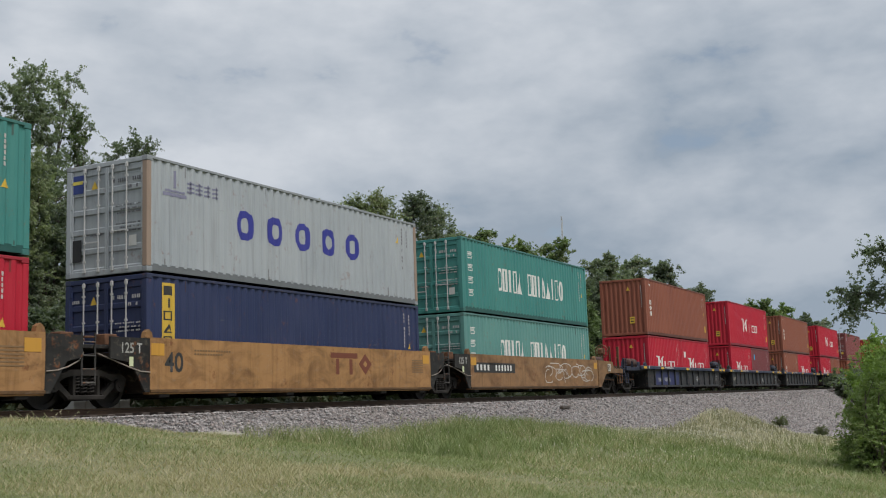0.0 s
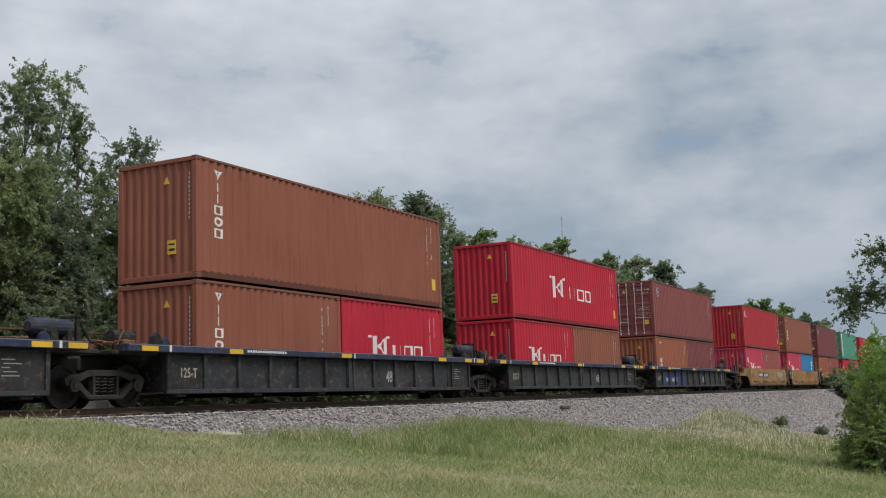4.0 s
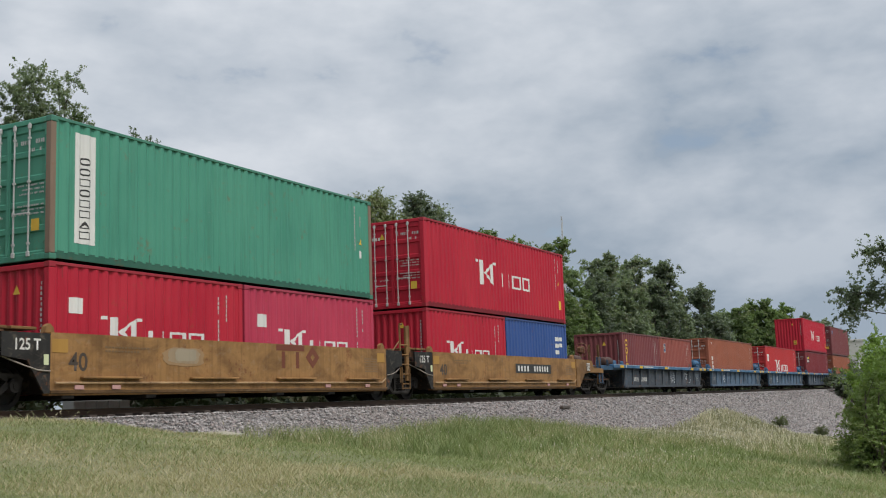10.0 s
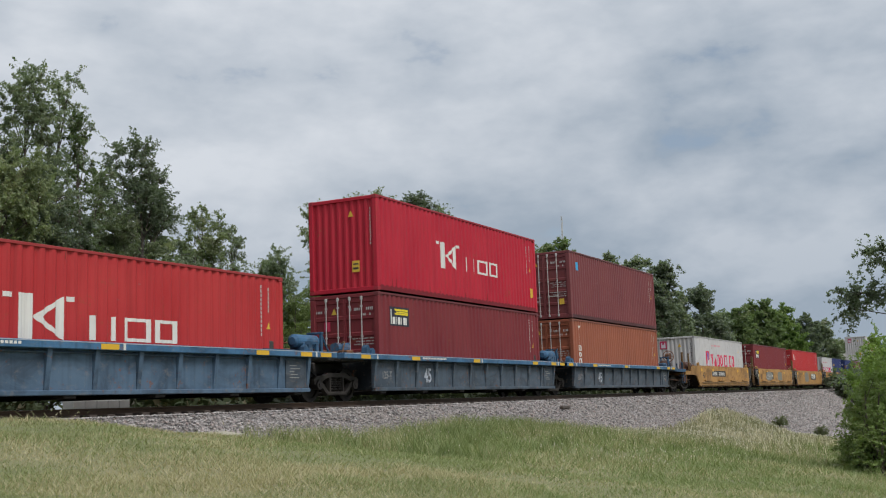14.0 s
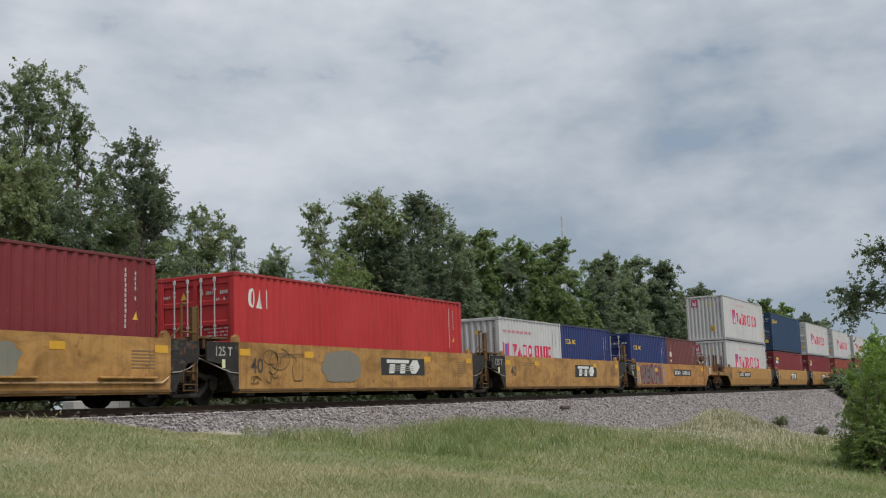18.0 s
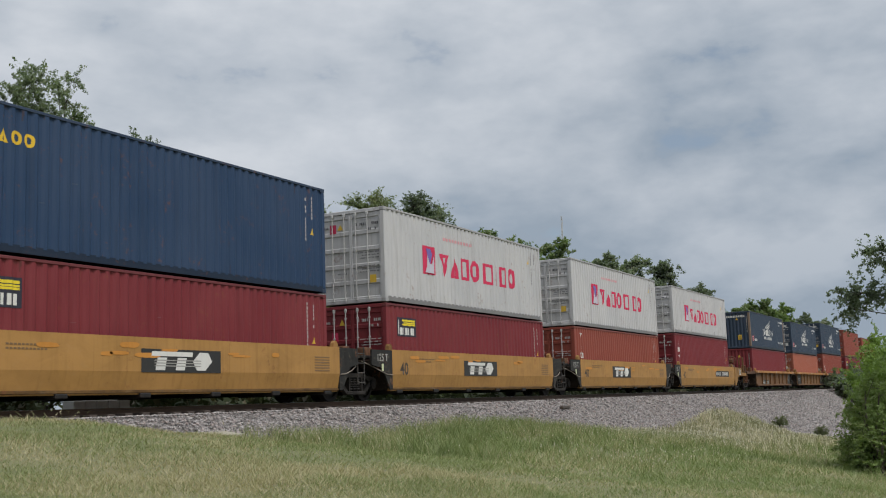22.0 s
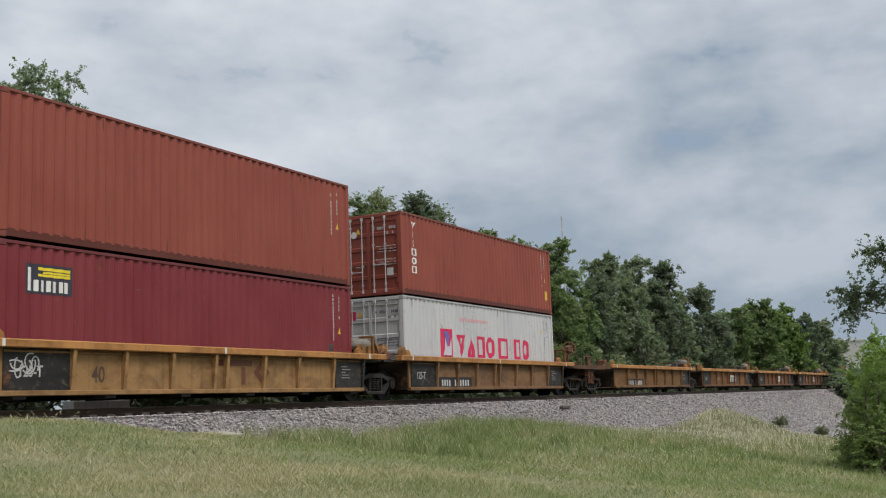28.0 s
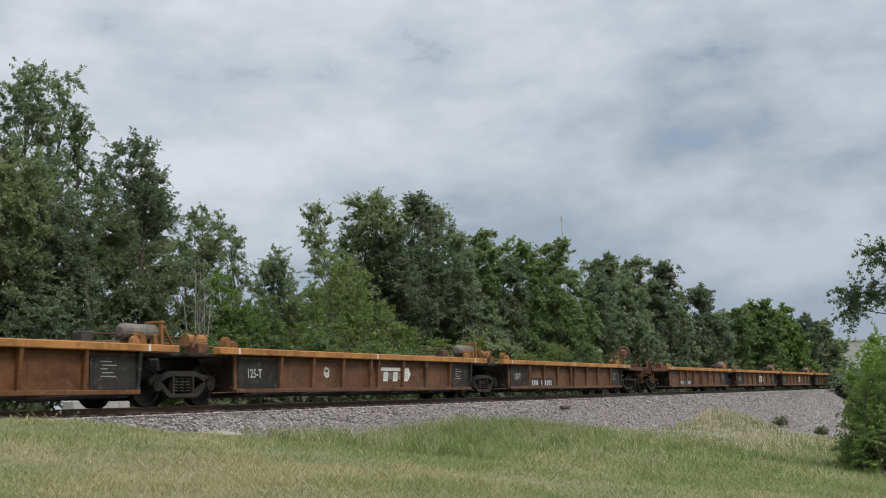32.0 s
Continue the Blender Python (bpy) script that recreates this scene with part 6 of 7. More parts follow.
EXTRA = {
    54.39: lambda u: part("painted_panel", kept("navy", lambda: blocks([(-1.2, 0.37, 5.7, 0.76)])), u, (0, -1.4235, 0), (0.024, 0.03, 0.10), "navy-painted stretch of the side"),
    126.43: lambda u: part("painted_panel", kept("navy2", lambda: blocks([(-0.1, 0.37, 4.6, 0.76)])), u, (0, -1.4235, 0), (0.024, 0.03, 0.10), "navy-painted stretch of the side"),
    33.50: lambda u: (scrawl(u, 5, 6.6, 0.5, 3.0, 0.75, (0.55, 0.52, 0.48), -1.506, 12, 0.016), scrawl(u, 6, 9.4, 0.5, 2.2, 0.7, (0.5, 0.48, 0.45), -1.506, 7, 0.016)),
    178.26: lambda u: blotch(u, 2, 4.6, 0.86, 1.9, 0.42, (0.29, 0.29, 0.25), PAINT[178.26], -1.506),
    193.61: lambda u: blotch(u, 3, 2.9, 0.86, 1.4, 0.42, (0.30, 0.26, 0.19), TAN, -1.506),
    147.38: lambda u: blotch(u, 4, 8.8, 0.84, 2.4, 0.45, (0.22, 0.26, 0.25), TAN, -1.506),
    330.02: lambda u: (patch(u, 7, 2.2, 0.62, 2.25, 0.66, (0.19, 0.185, 0.165), -1.5115), patch(u, 8, 6.5, 0.58, 1.8, 0.72, (0.17, 0.165, 0.135), -1.506), scrawl(u, 9, 2.5, 0.74, 1.6, 0.4, (0.5, 0.5, 0.48), -1.5135, 6, 0.014)),
    344.93: lambda u: (patch(u, 10, 3.3, 0.50, 1.95, 0.86, (0.19, 0.175, 0.145), -1.506), scrawl(u, 12, 0.9, 0.55, 1.8, 0.8, (0.12, 0.075, 0.03), -1.506, 7, 0.014), scrawl(u, 13, 0.3, 0.45, 0.7, 0.2, (0.14, 0.09, 0.035), -1.506, 5, 0.012)),
    375.34: lambda u: mural(u, -1.506),
    228.5: lambda u: (scrawl(u, 16, 7.0, 0.5, 0.9, 0.5, (0.5, 0.52, 0.54), -1.424, 6, 0.014), scrawl(u, 17, 9.9, 0.5, 0.9, 0.5, (0.5, 0.52, 0.54), -1.424, 6, 0.014)),
    522.38: lambda u: scrawl(u, 18, 0.1, 0.6, 0.8, 0.45, (0.45, 0.45, 0.45), -1.449, 7, 0.014),
    572.25: lambda u: scrawl(u, 19, 3.4, 0.6, 0.5, 0.3, (0.5, 0.5, 0.5), -1.424, 3, 0.02),
    603.35: lambda u: scrawl(u, 20, 3.3, 0.6, 0.5, 0.3, (0.55, 0.5, 0.48), -1.424, 2, 0.03),
}

# ---------------------------------------------------------------- the train
OLD = "mustard-yellow smooth-sided well car unit, paint faded and rust-stained"
NEW = "ochre smooth-sided well car unit with ledges along its side"
DARK = "dark grey ribbed well car unit with blue and yellow top stripe"
BLUE = "grey-blue ribbed well car unit with yellow reflectors"
RUSTY = "rust-brown ribbed well car unit with yellow top chord"
# kind of car, then for each unit: place at the start, upper load, lower loads, logo
TRAIN = [
    ("old", [(2.7, ("china", STD), [("kd", STD)], "brown"), (18.10, ("cosco", STD), [("trac", STD)], "brown"), (33.50, ("china", STD), [("chinaf", STD)], "plate")]),
    ("dark", [(54.39, ("tri", HI), [("k", 20), ("k", 20)], "bars"), (72.38, ("k", HI), [("k", 20), ("marr", 20)], ""), (90.44, ("tri", HI), [("tri", 20), ("k", 20)], ""), (108.39, ("k", HI), [("k", 20), ("brw", 20)], ""), (126.43, ("mark", HI), [("triof", 20), ("mar", 20)], "bars")]),
    ("new", [(147.38, ("cai", HI), [("kp", 20), ("brk", 20)], "plate"), (162.67, ("trid", HI), [("kp", 20), ("sky", 20)], "brown"), (178.26, ("marr", HI), [("triof", 20), ("brk", 20)], "brown"), (193.61, ("dong", HI), [("k", 20), ("kp", 20)], "brown"), (209.05, ("kd", HI), [("k", 20), ("blue", 20)], "plate")]),
    ("blue", [(228.5, None, [("gold", 20), ("brk", 20)], "bars"), (244.80, None, [("trio", HI)], ""), (261.66, None, [("ks", HI)], ""), (278.62, ("k", HI), [("bea", HI)], ""), (294.54, ("marr", HI), [("trio", HI)], "")]),
    ("mid", [(314.20, None, [("ymf", HI)], "plate"), (330.02, None, [("bea", HI)], "black"), (344.93, None, [("caid", HI)], "black"), (360.15, None, [("ymf", 20), ("sea", 20)], "black"), (375.34, None, [("sea", 20), ("tex", 20)], "plate")]),
    ("late", [(394.93, ("ymf", HI), [("ymf", HI)], "plate"), (410.25, ("seat", HI), [("bea", STD)], "black"), (425.64, ("ym", HI), [("bea", STD)], "black"), (441.30, ("ym", HI), [("trib", STD)], "black"), (456.66, ("ym", STD), [("texd", HI)], "plate")]),
    ("rusty", [(476.09, ("nykf", STD), [("wine", STD)], "bars"), (491.82, ("nyk", STD), [("sal", STD)], ""), (507.24, ("nyk", HI), [("trib", HI)], "brown"), (522.38, ("bri", HI), [("bea", HI)], "brown"), (537.56, ("trib", STD), [("ym", HI)], "bars")]),
    ("rusty", [(556.60, None, [], "bars"), (572.25, None, [], "white"), (587.65, None, [], "white"), (603.35, None, [], "white"), (619.05, None, [], "bars")]),
    ("rusty", [(639.65, None, [], "bars"), (655.05, None, [], "white"), (670.45, None, [], "white"), (685.85, None, [], "white"), (701.25, None, [], "bars")]),
    ("rusty", [(721.85, None, [], "bars"), (737.25, None, [], "white")]),
]
KINDS = {
    "old": dict(style="smooth", main=GOLD_OLD, a=-0.2, b=12.35, words_=OLD),
    "new": dict(style="smooth", rail_tone=0.7, main=TAN, a=-0.2, b=12.35, rails=True, words_=NEW),
    "mid": dict(style="smooth", rail_tone=0.28, main=GOLD_MID, a=-0.2, b=12.35, rails=True, words_=OLD),
    "late": dict(style="smooth", bent=True, main=GOLD_NEW, a=-0.2, b=12.35, words_="golden-yellow smooth-sided well car unit with dark end panels"),
    "dark": dict(style="rib", main=(0.026, 0.036, 0.075), trim=ASH, a=-1.3, b=13.5, reach=(1.3, 0.9), ends=(0.024, 0.024, 0.026), stripe=(0.6, 0.36, 0.03), text_at=9.4, number="48", words_=DARK),
    "blue": dict(style="rib", main=(0.05, 0.14, 0.26), trim=(0.075, 0.125, 0.19), a=-0.75, b=12.95, reach=(1.75, 1.15), ends=(0.055, 0.075, 0.10), slant=True, text_at=3.05, stripe=(0.6, 0.36, 0.03), number="45", words_=BLUE),
    "rusty": dict(style="rib", main=OCHRE, trim=(0.20, 0.092, 0.031), a=-0.15, b=12.35, number="40", words_=RUSTY),
}
BASE = 0.30
TONE = {476.09: (0.16, 0.078, 0.032), 507.24: (0.24, 0.135, 0.05), 522.38: (0.27, 0.15, 0.058), 572.25: (0.155, 0.064, 0.020), 587.65: (0.13, 0.055, 0.020), 228.5: (0.05, 0.062, 0.08), 278.62: (0.065, 0.09, 0.12), 294.54: (0.065, 0.085, 0.11), 491.82: (0.19, 0.10, 0.042), 537.56: (0.18, 0.095, 0.042), 556.60: (0.16, 0.078, 0.024)}
PAINT = {33.50: (0.265, 0.145, 0.066), 2.7: (0.34, 0.18, 0.072), 375.34: (0.42, 0.20, 0.055), 178.26: (0.31, 0.175, 0.052)}
for kind, units in TRAIN:
    for i, (x, upper, lower, spot) in enumerate(units):
        unit = well_car(x, ledges=kind == "new" or x in (314.20, 330.02), first=i == 0, last=i == len(units) - 1, spot=spot, **{**KINDS[kind], **({"main": PAINT[x]} if x in PAINT else {}), **({"trim": TONE[x]} if x in TONE else {"trim": (0.12, 0.056, 0.027)} if x > 600 else {})})
        if kind == "late":
            rng = random.Random(int(x))
            for j in range(9):
                patch(unit, rng.randrange(99), rng.uniform(0.2, 11.2), rng.uniform(1.0, 1.3), rng.uniform(0.3, 0.9), rng.uniform(0.05, 0.12), (0.50, 0.215, 0.04), -1.5065, "paint_patch", "brighter orange touched-up paint")
        if x in EXTRA:
            EXTRA[x](unit)
        if len(lower) == 2:
            for j, (key, _) in enumerate(lower):
                load(key, x + j * (L40 - L20), BASE, L20, STD, flag=x == 193.61 or (x == 54.39 and j == 1))
            z = BASE + STD + 0.04
        elif lower:
            load(lower[0][0], x, BASE, L40, lower[0][1])
            z = BASE + lower[0][1] + 0.04
        if upper:
            load(upper[0], x, z, L40, upper[1])

# ---------------------------------------------------------------- plants


def leaves(rng, centres, size, slim=0.42, corners=4):
    """Small folded leaves at the centres, in all directions."""
    k = len(centres)
    up = rng.normal(size=(k, 3)) + [0, 0, 0.75]
    a = np.cross(up, rng.normal(size=(k, 3)))
    a /= np.linalg.norm(a, axis=1)[:, None]
    b = np.cross(a, up)
    b /= np.linalg.norm(b, axis=1)[:, None]
    s = size * rng.uniform(0.6, 1.35, (k, 1))
    v = np.stack([centres - a * s * 0.5, centres + b * s * slim * 0.5, centres + a * s * 0.5, centres - b * s * slim * 0.5], 1)
    if corners == 3:
        v = np.stack([centres - a * s * 0.5 + b * s * slim * 0.6, centres + a * s * 0.5, centres - a * s * 0.5 - b * s * slim * 0.6], 1)
    return v.reshape(-1, 3), np.arange(corners * k).reshape(-1, corners)


def plant_meshes(seed, height, half, lobes, leaf, clear, mat, top=0.7, lean=0.0, stems=1, fill=1.0, rise=0.3, limbs=()):
    """Meshes of a trunk with limbs and of a crown of leafy sprays. half: the crown's half width; top: its share near the top; limbs: given ends x, y, z, size of limbs."""
    rng = np.random.default_rng(seed)
    k = Kit()
    r = 0.011 * height + 0.035
    lines = []
    for _ in range(stems):
        p = np.array([0.0, 0.0, -0.4]) + (rng.normal(0, 0.2, 3) * [1, 1, 0] if stems > 1 else 0)
        d = np.array([lean, 0.0, 1.0]) + (rng.normal(0, 0.22, 3) * [1, 1, 0] if stems > 1 else 0)
        line = [p]
        for i in range(8):
            d = d + rng.normal(0, 0.09, 3) * [1, 1, 0] * min(1.0, half)
            d /= np.linalg.norm(d)
            line.append(line[-1] + d * (0.86 * height + 0.4) / 8)
            k.tube(tuple(line[-2]), tuple(line[-1]), r * (1 - 0.11 * i), r * (1 - 0.11 * (i + 1)), n=7)
        lines.append(np.array(line))
    ends = [(np.array(q[:3], float), q[3]) for q in limbs]
    lobes = 0 if limbs else round(lobes * 1.6)
    for i in range(lobes):
        u = (i + rng.uniform(0.1, 0.9)) / lobes
        wide = 1.3 * half * (top * u + (1.0 - u)) * (0.65 + 0.35 * math.sin(math.pi * min(1.0, 0.12 + u)) ** 0.5)
        a = min(1.5, max(0.34, half * rng.uniform(0.36, 0.66) * (1.0 - 0.25 * u)))
        z = clear + 0.7 * a + (height - clear - 1.9 * a) * u
        az = i * 2.4 + rng.uniform(-0.6, 0.6)
        line = lines[i % stems]
        j = int(np.argmin(np.abs(line[:, 2] - z)))
        ends.append((np.array([line[j, 0], line[j, 1], z]) + np.array([math.cos(az), math.sin(az), 0]) * max(0.0, wide - a * 0.55) * rng.uniform(0.45, 1.0), a))
    vs = []
    for i, (q, a) in enumerate(ends):
        line = lines[i % stems]
        reach = np.linalg.norm(q[:2] - line[4, :2])
        j = max(1, min(7, int(np.argmin(np.abs(line[:, 2] - (q[2] - (0.25 * reach if limbs else 1.1 * reach + 0.4)))))))
        mid = (line[j] + q) * 0.5 + rng.normal(0, 0.1, 3) * half * [1, 1, 0.5]
        w_ = max(0.014, r * (1 - 0.11 * j) * 0.5)
        k.tube(tuple(line[j]), tuple(mid), w_, w_ * 0.7, n=5)
        k.tube(tuple(mid), tuple(q), w_ * 0.7, w_ * 0.4, n=5)
        # branchlets that fan out of the limb's end
        nb = int(7 + 6 * a)
        d = rng.normal(size=(nb, 3)) * [1, 1, 0.8] + [0, 0, rise]
        d /= np.linalg.norm(d, axis=1)[:, None]
        reach = a * rng.uniform(0.6, 1.12, nb)
        for n_ in range(nb if leaf < 0.12 and stems == 1 else 3):
            k.tube(tuple(q), tuple(q + d[n_] * reach[n_] * 0.95), w_ * 0.35 + 0.004, 0.005, n=3)
        # sprays along the branchlets, leaves along the sprays
        count = max(60, int(fill * 1250 * (a / 0.55) ** 2 * (0.11 / leaf) ** 2))
        ns = max(12, count // 26)
        o = rng.integers(0, nb, ns)
        base = q + d[o] * (reach[o] * rng.uniform(0.1, 1.0, ns) ** 0.7)[:, None]
        way = d[o] * 0.8 + rng.normal(0, 0.62, (ns, 3)) + [0, 0, rise * 0.6]
        way /= np.linalg.norm(way, axis=1)[:, None]
        long_ = rng.uniform(0.2, 1.0, ns) ** 1.3 * (0.45 + 0.55 * a)
        t = rng.integers(0, ns, count)
        f = rng.uniform(0, 1, count)
        c = base[t] + way[t] * (long_[t] * f)[:, None] + rng.normal(size=(count, 3)) * (leaf * (0.5 - 0.25 * f))[:, None]
        c[:, 2] -= 0.18 * long_[t] * f ** 2
        vs.append(c)
    c = np.concatenate(vs)
    c = c[c[:, 2] > 0.03]
    v, fs = leaves(rng, c, leaf, 0.5, 3)
    if not limbs:
        scale = height / np.percentile(v[:, 2], 99.95)
        mid = v[v[:, 2] > 0.55 * v[:, 2].max()].mean(axis=0) * [1, 1, 0]
        v = (v - mid) * [1, 1, scale]
        k.v = [(a_ - mid[0], b_ - mid[1], c_) for a_, b_, c_ in k.v]
        k.v = [(a_, b_, min(c_ * scale, height * 0.97)) for a_, b_, c_ in k.v]
    return k.mesh("trunk", M_BARK), raw_mesh("crown", v, fs, mat)


def grow(name, meshes, x, y, s=1.0, sz=1.0, turn=0.0, label="", category="tree", z=None, group="trees beside the track", tint=None):
    ob = new(name)
    tagged(ob, label, category, group=group)
    part("trunk", meshes[0], ob)
    part("crown", meshes[1], ob, colour=tint)
    g_ = float(ground_z(x, y)) if z is None else z
    ob.matrix_basis = Matrix.Translation((x, y, g_ - 0.05)) @ Matrix.Rotation(turn, 4, "Z") @ Matrix.Diagonal((s, s, s * sz, 1))
    return ob


OLIVE, DEEP, FRESH, GREYISH, PLAIN = (1.06, 1.08, 0.84), (0.70, 0.75, 0.74), (1.0, 1.14, 0.80), (1.2, 1.2, 1.25), (1.0, 1.05, 0.98)


def build_plants():
    rng = random.Random(8)
    # x, y, height of the top, half width, lobes, height of the lowest leaves, leaf, material, tint, words
    rows = [
        (24.3, 27.3, 11.24, 1.35, 22, 2.0, 0.088, M_LEAF, PLAIN, "tall feathery elm with an open crown"),
        (26.1, 27.9, 11.6, 0.85, 12, 4.5, 0.088, M_LEAF, PLAIN, "tall slim elm with a feathery tip"),
        (26.2, 27.0, 10.0, 0.62, 10, 5.2, 0.088, M_LEAF2, DEEP, "dark narrow tree with thick leaves"),
        (22.4, 26.2, 7.9, 1.55, 20, 0.8, 0.088, M_LEAF, OLIVE, "olive-green elm with dense foliage"),
        (20.2, 27.5, 9.0, 1.5, 18, 0.8, 0.088, M_LEAF, OLIVE, "olive-green elm with dense foliage"),
        (30.2, 28.2, 10.29, 1.25, 13, 6.4, 0.088, M_LEAF, DEEP, "leaning elm with a dark rounded head"),
        (31.2, 28.6, 8.8, 0.85, 8, 6.6, 0.088, M_LEAF, DEEP, "short dark elm in the row"),
        (27.7, 27.6, 8.57, 0.55, 7, 5.2, 0.088, M_LEAF, PLAIN, "slim young elm between larger trees"),
        # next two are tinted DEEP: shadow inside the row put into the leaf colour
        (24.2, 25.8, 6.5, 1.4, 16, 0.8, 0.088, M_LEAF, DEEP, "grey-green elm darkened for shadow inside the row"),
        (28.4, 26.6, 6.8, 1.45, 16, 0.8, 0.088, M_LEAF3, DEEP, "grey-green elm darkened for shadow inside the row"),
        (34.2, 28.5, 8.2, 1.0, 9, 5.2, 0.092, M_LEAF3, PLAIN, "open elm on a bare pale stem"),
        (36.2, 28.5, 7.5, 0.8, 11, 2.2, 0.092, M_LEAF, PLAIN, "young elm with a pointed crown"),
        (38.8, 28.8, 6.6, 0.7, 9, 2.0, 0.092, M_LEAF3, PLAIN, "young elm with thin foliage"),
        (40.6, 29.0, 6.0, 0.6, 8, 2.0, 0.092, M_LEAF, PLAIN, "young elm with thin foliage"),
        (31.4, 26.8, 6.2, 1.0, 13, 0.8, 0.092, M_LEAF, PLAIN, "small green elm under taller ones"),
        (38.0, 27.6, 6.7, 1.2, 16, 0.8, 0.092, M_LEAF, PLAIN, "green elm with dense foliage"),
        (64.0, 30.6, 10.9, 1.4, 15, 0.8, 0.15, M_LEAF2, PLAIN, "rounded bright green tree"),
        (52.4, 30.6, 11.0, 1.2, 14, 1.5, 0.105, M_LEAF, DEEP, "dark elm between two taller ones"),
        (33.2, 26.6, 5.2, 1.3, 13, 0.6, 0.092, M_LEAF2, FRESH, "small bright green tree"),
        (35.3, 26.4, 4.5, 1.2, 12, 0.5, 0.092, M_LEAF2, PLAIN, "small green tree"),
        (46.4, 30.5, 10.3, 1.1, 14, 3.8, 0.105, M_LEAF3, GREYISH, "grey-green elm with drooping sprays"),
        (49.1, 30.0, 11.1, 1.55, 20, 3.4, 0.105, M_LEAF, OLIVE, "tall elm with an olive-green top"),
        (55.3, 30.5, 12.1, 1.75, 22, 3.6, 0.105, M_LEAF, DEEP, "tall dark elm with a broad head"),
        (61.2, 31.5, 12.2, 1.45, 18, 3.0, 0.12, M_LEAF, PLAIN, "tall elm with a ragged outline"),
        (50.2, 29.0, 9.2, 1.45, 15, 4.0, 0.105, M_LEAF, DEEP, "dark elm with a shaded trunk"),
        (57.6, 29.0, 9.8, 1.3, 14, 2.6, 0.12, M_LEAF, PLAIN, "elm with a ragged outline"),
        (61.7, 30.0, 9.9, 1.45, 17, 0.8, 0.15, M_LEAF2, PLAIN, "rounded bright green tree"),
        (67.9, 31.0, 10.6, 1.3, 15, 0.8, 0.15, M_LEAF, FRESH, "rounded bright green tree"),
        (69.9, 30.0, 11.0, 1.45, 16, 0.8, 0.16, M_LEAF2, PLAIN, "rounded bright green tree"),
        (75.9, 30.5, 11.7, 1.75, 18, 0.8, 0.16, M_LEAF2, PLAIN, "rounded bright green tree"),
        (78.2, 29.5, 9.7, 1.5, 15, 0.8, 0.18, M_LEAF, FRESH, "rounded green tree"),
        (59.4, 29.4, 9.0, 1.4, 14, 0.8, 0.14, M_LEAF, PLAIN, "elm that fills a gap in the row"),
        (65.0, 29.4, 9.3, 1.5, 14, 0.8, 0.16, M_LEAF, DEEP, "dark elm that fills a gap in the row"),
        (72.8, 29.5, 10.0, 1.6, 14, 0.8, 0.17, M_LEAF2, PLAIN, "green tree that fills a gap in the row"),
        (82.0, 29.3, 9.6, 1.8, 14, 0.8, 0.19, M_LEAF, DEEP, "dark elm that fills a gap in the row"),
        (90.5, 29.5, 10.4, 1.9, 14, 0.8, 0.21, M_LEAF, PLAIN, "elm that fills a gap in the row"),
        (99.5, 29.6, 10.8, 1.9, 14, 0.8, 0.22, M_LEAF, DEEP, "dark elm that fills a gap in the row"),
        (86.0, 30.0, 11.5, 2.0, 18, 0.8, 0.20, M_LEAF, PLAIN, "elm with grey-green foliage"),
        (95.0, 30.5, 12.2, 1.95, 18, 0.8, 0.21, M_LEAF, PLAIN, "elm with grey-green foliage"),
        (103.6, 30.0, 12.6, 1.8, 18, 1.0, 0.22, M_LEAF, DEEP, "tall dark elm"),
        (110.0, 30.5, 10.6, 1.7, 15, 0.8, 0.24, M_LEAF, PLAIN, "elm with a thin crown"),
        (117.4, 30.0, 11.6, 2.2, 17, 1.0, 0.25, M_LEAF, DEEP, "dark elm with a rounded head"),
        (125.5, 30.0, 9.2, 1.8, 14, 0.8, 0.27, M_LEAF, PLAIN, "elm with grey-green foliage"),
        (134.1, 30.0, 10.1, 2.4, 16, 0.8, 0.28, M_LEAF2, PLAIN, "broad green tree"),
        (153.3, 31.0, 12.4, 2.8, 18, 0.8, 0.30, M_LEAF2, PLAIN, "broad green tree"),
        (165.0, 30.5, 12.5, 2.8, 18, 0.8, 0.32, M_LEAF2, FRESH, "broad green tree"),
        (181.5, 30.0, 12.0, 2.6, 17, 0.8, 0.34, M_LEAF, DEEP, "dark tree in the distance"),
        (197.9, 30.0, 11.7, 2.6, 17, 0.8, 0.36, M_LEAF, PLAIN, "green tree in the distance"),
        (214.5, 30.0, 9.0, 2.3, 15, 0.8, 0.38, M_LEAF, PLAIN, "green tree in the distance"),
    ]
    for i, (x, y, h_, half, lobes, clear, leaf, mat, tint, said) in enumerate(rows):
        g_ = float(ground_z(x, y))
        lean = 0.05 if abs(x - 30.2) < 0.1 else rng.uniform(-0.02, 0.02)
        grow("tree", plant_meshes(100 + i, h_ - g_, half, lobes, leaf, clear, mat, 0.75, lean, rise=0.42, fill=0.6 if x < 45 else 0.75 if x < 60 else 1.25), x, y, 1.12 if x > 45 else 1.0, 0.893 if x > 45 else 1.0, label=said + " behind the track", tint=tint)
    # second row that closes the gaps
    deep = [plant_meshes(41 + i, 10.0, 2.4, 15, 0.34, 0.3, mt, 0.85, fill=0.8) for i, mt in enumerate((M_LEAF, M_LEAF3, M_LEAF))]
    for i in range(32):
        x = 12 + i * 6.2 + rng.uniform(-1.5, 1.5)
        h_ = (5.0 if 38 < x < 56 else 8.2 if x < 60 else 9.4) + rng.uniform(-1.0, 0.8)
        grow("tree", deep[rng.randrange(3)], x, 36 + rng.uniform(-2, 3), 1.3, h_ / 10.0 / 1.3, rng.uniform(0, 6.28), "green tree deeper in the wood", tint=rng.choice((DEEP, PLAIN, DEEP)))
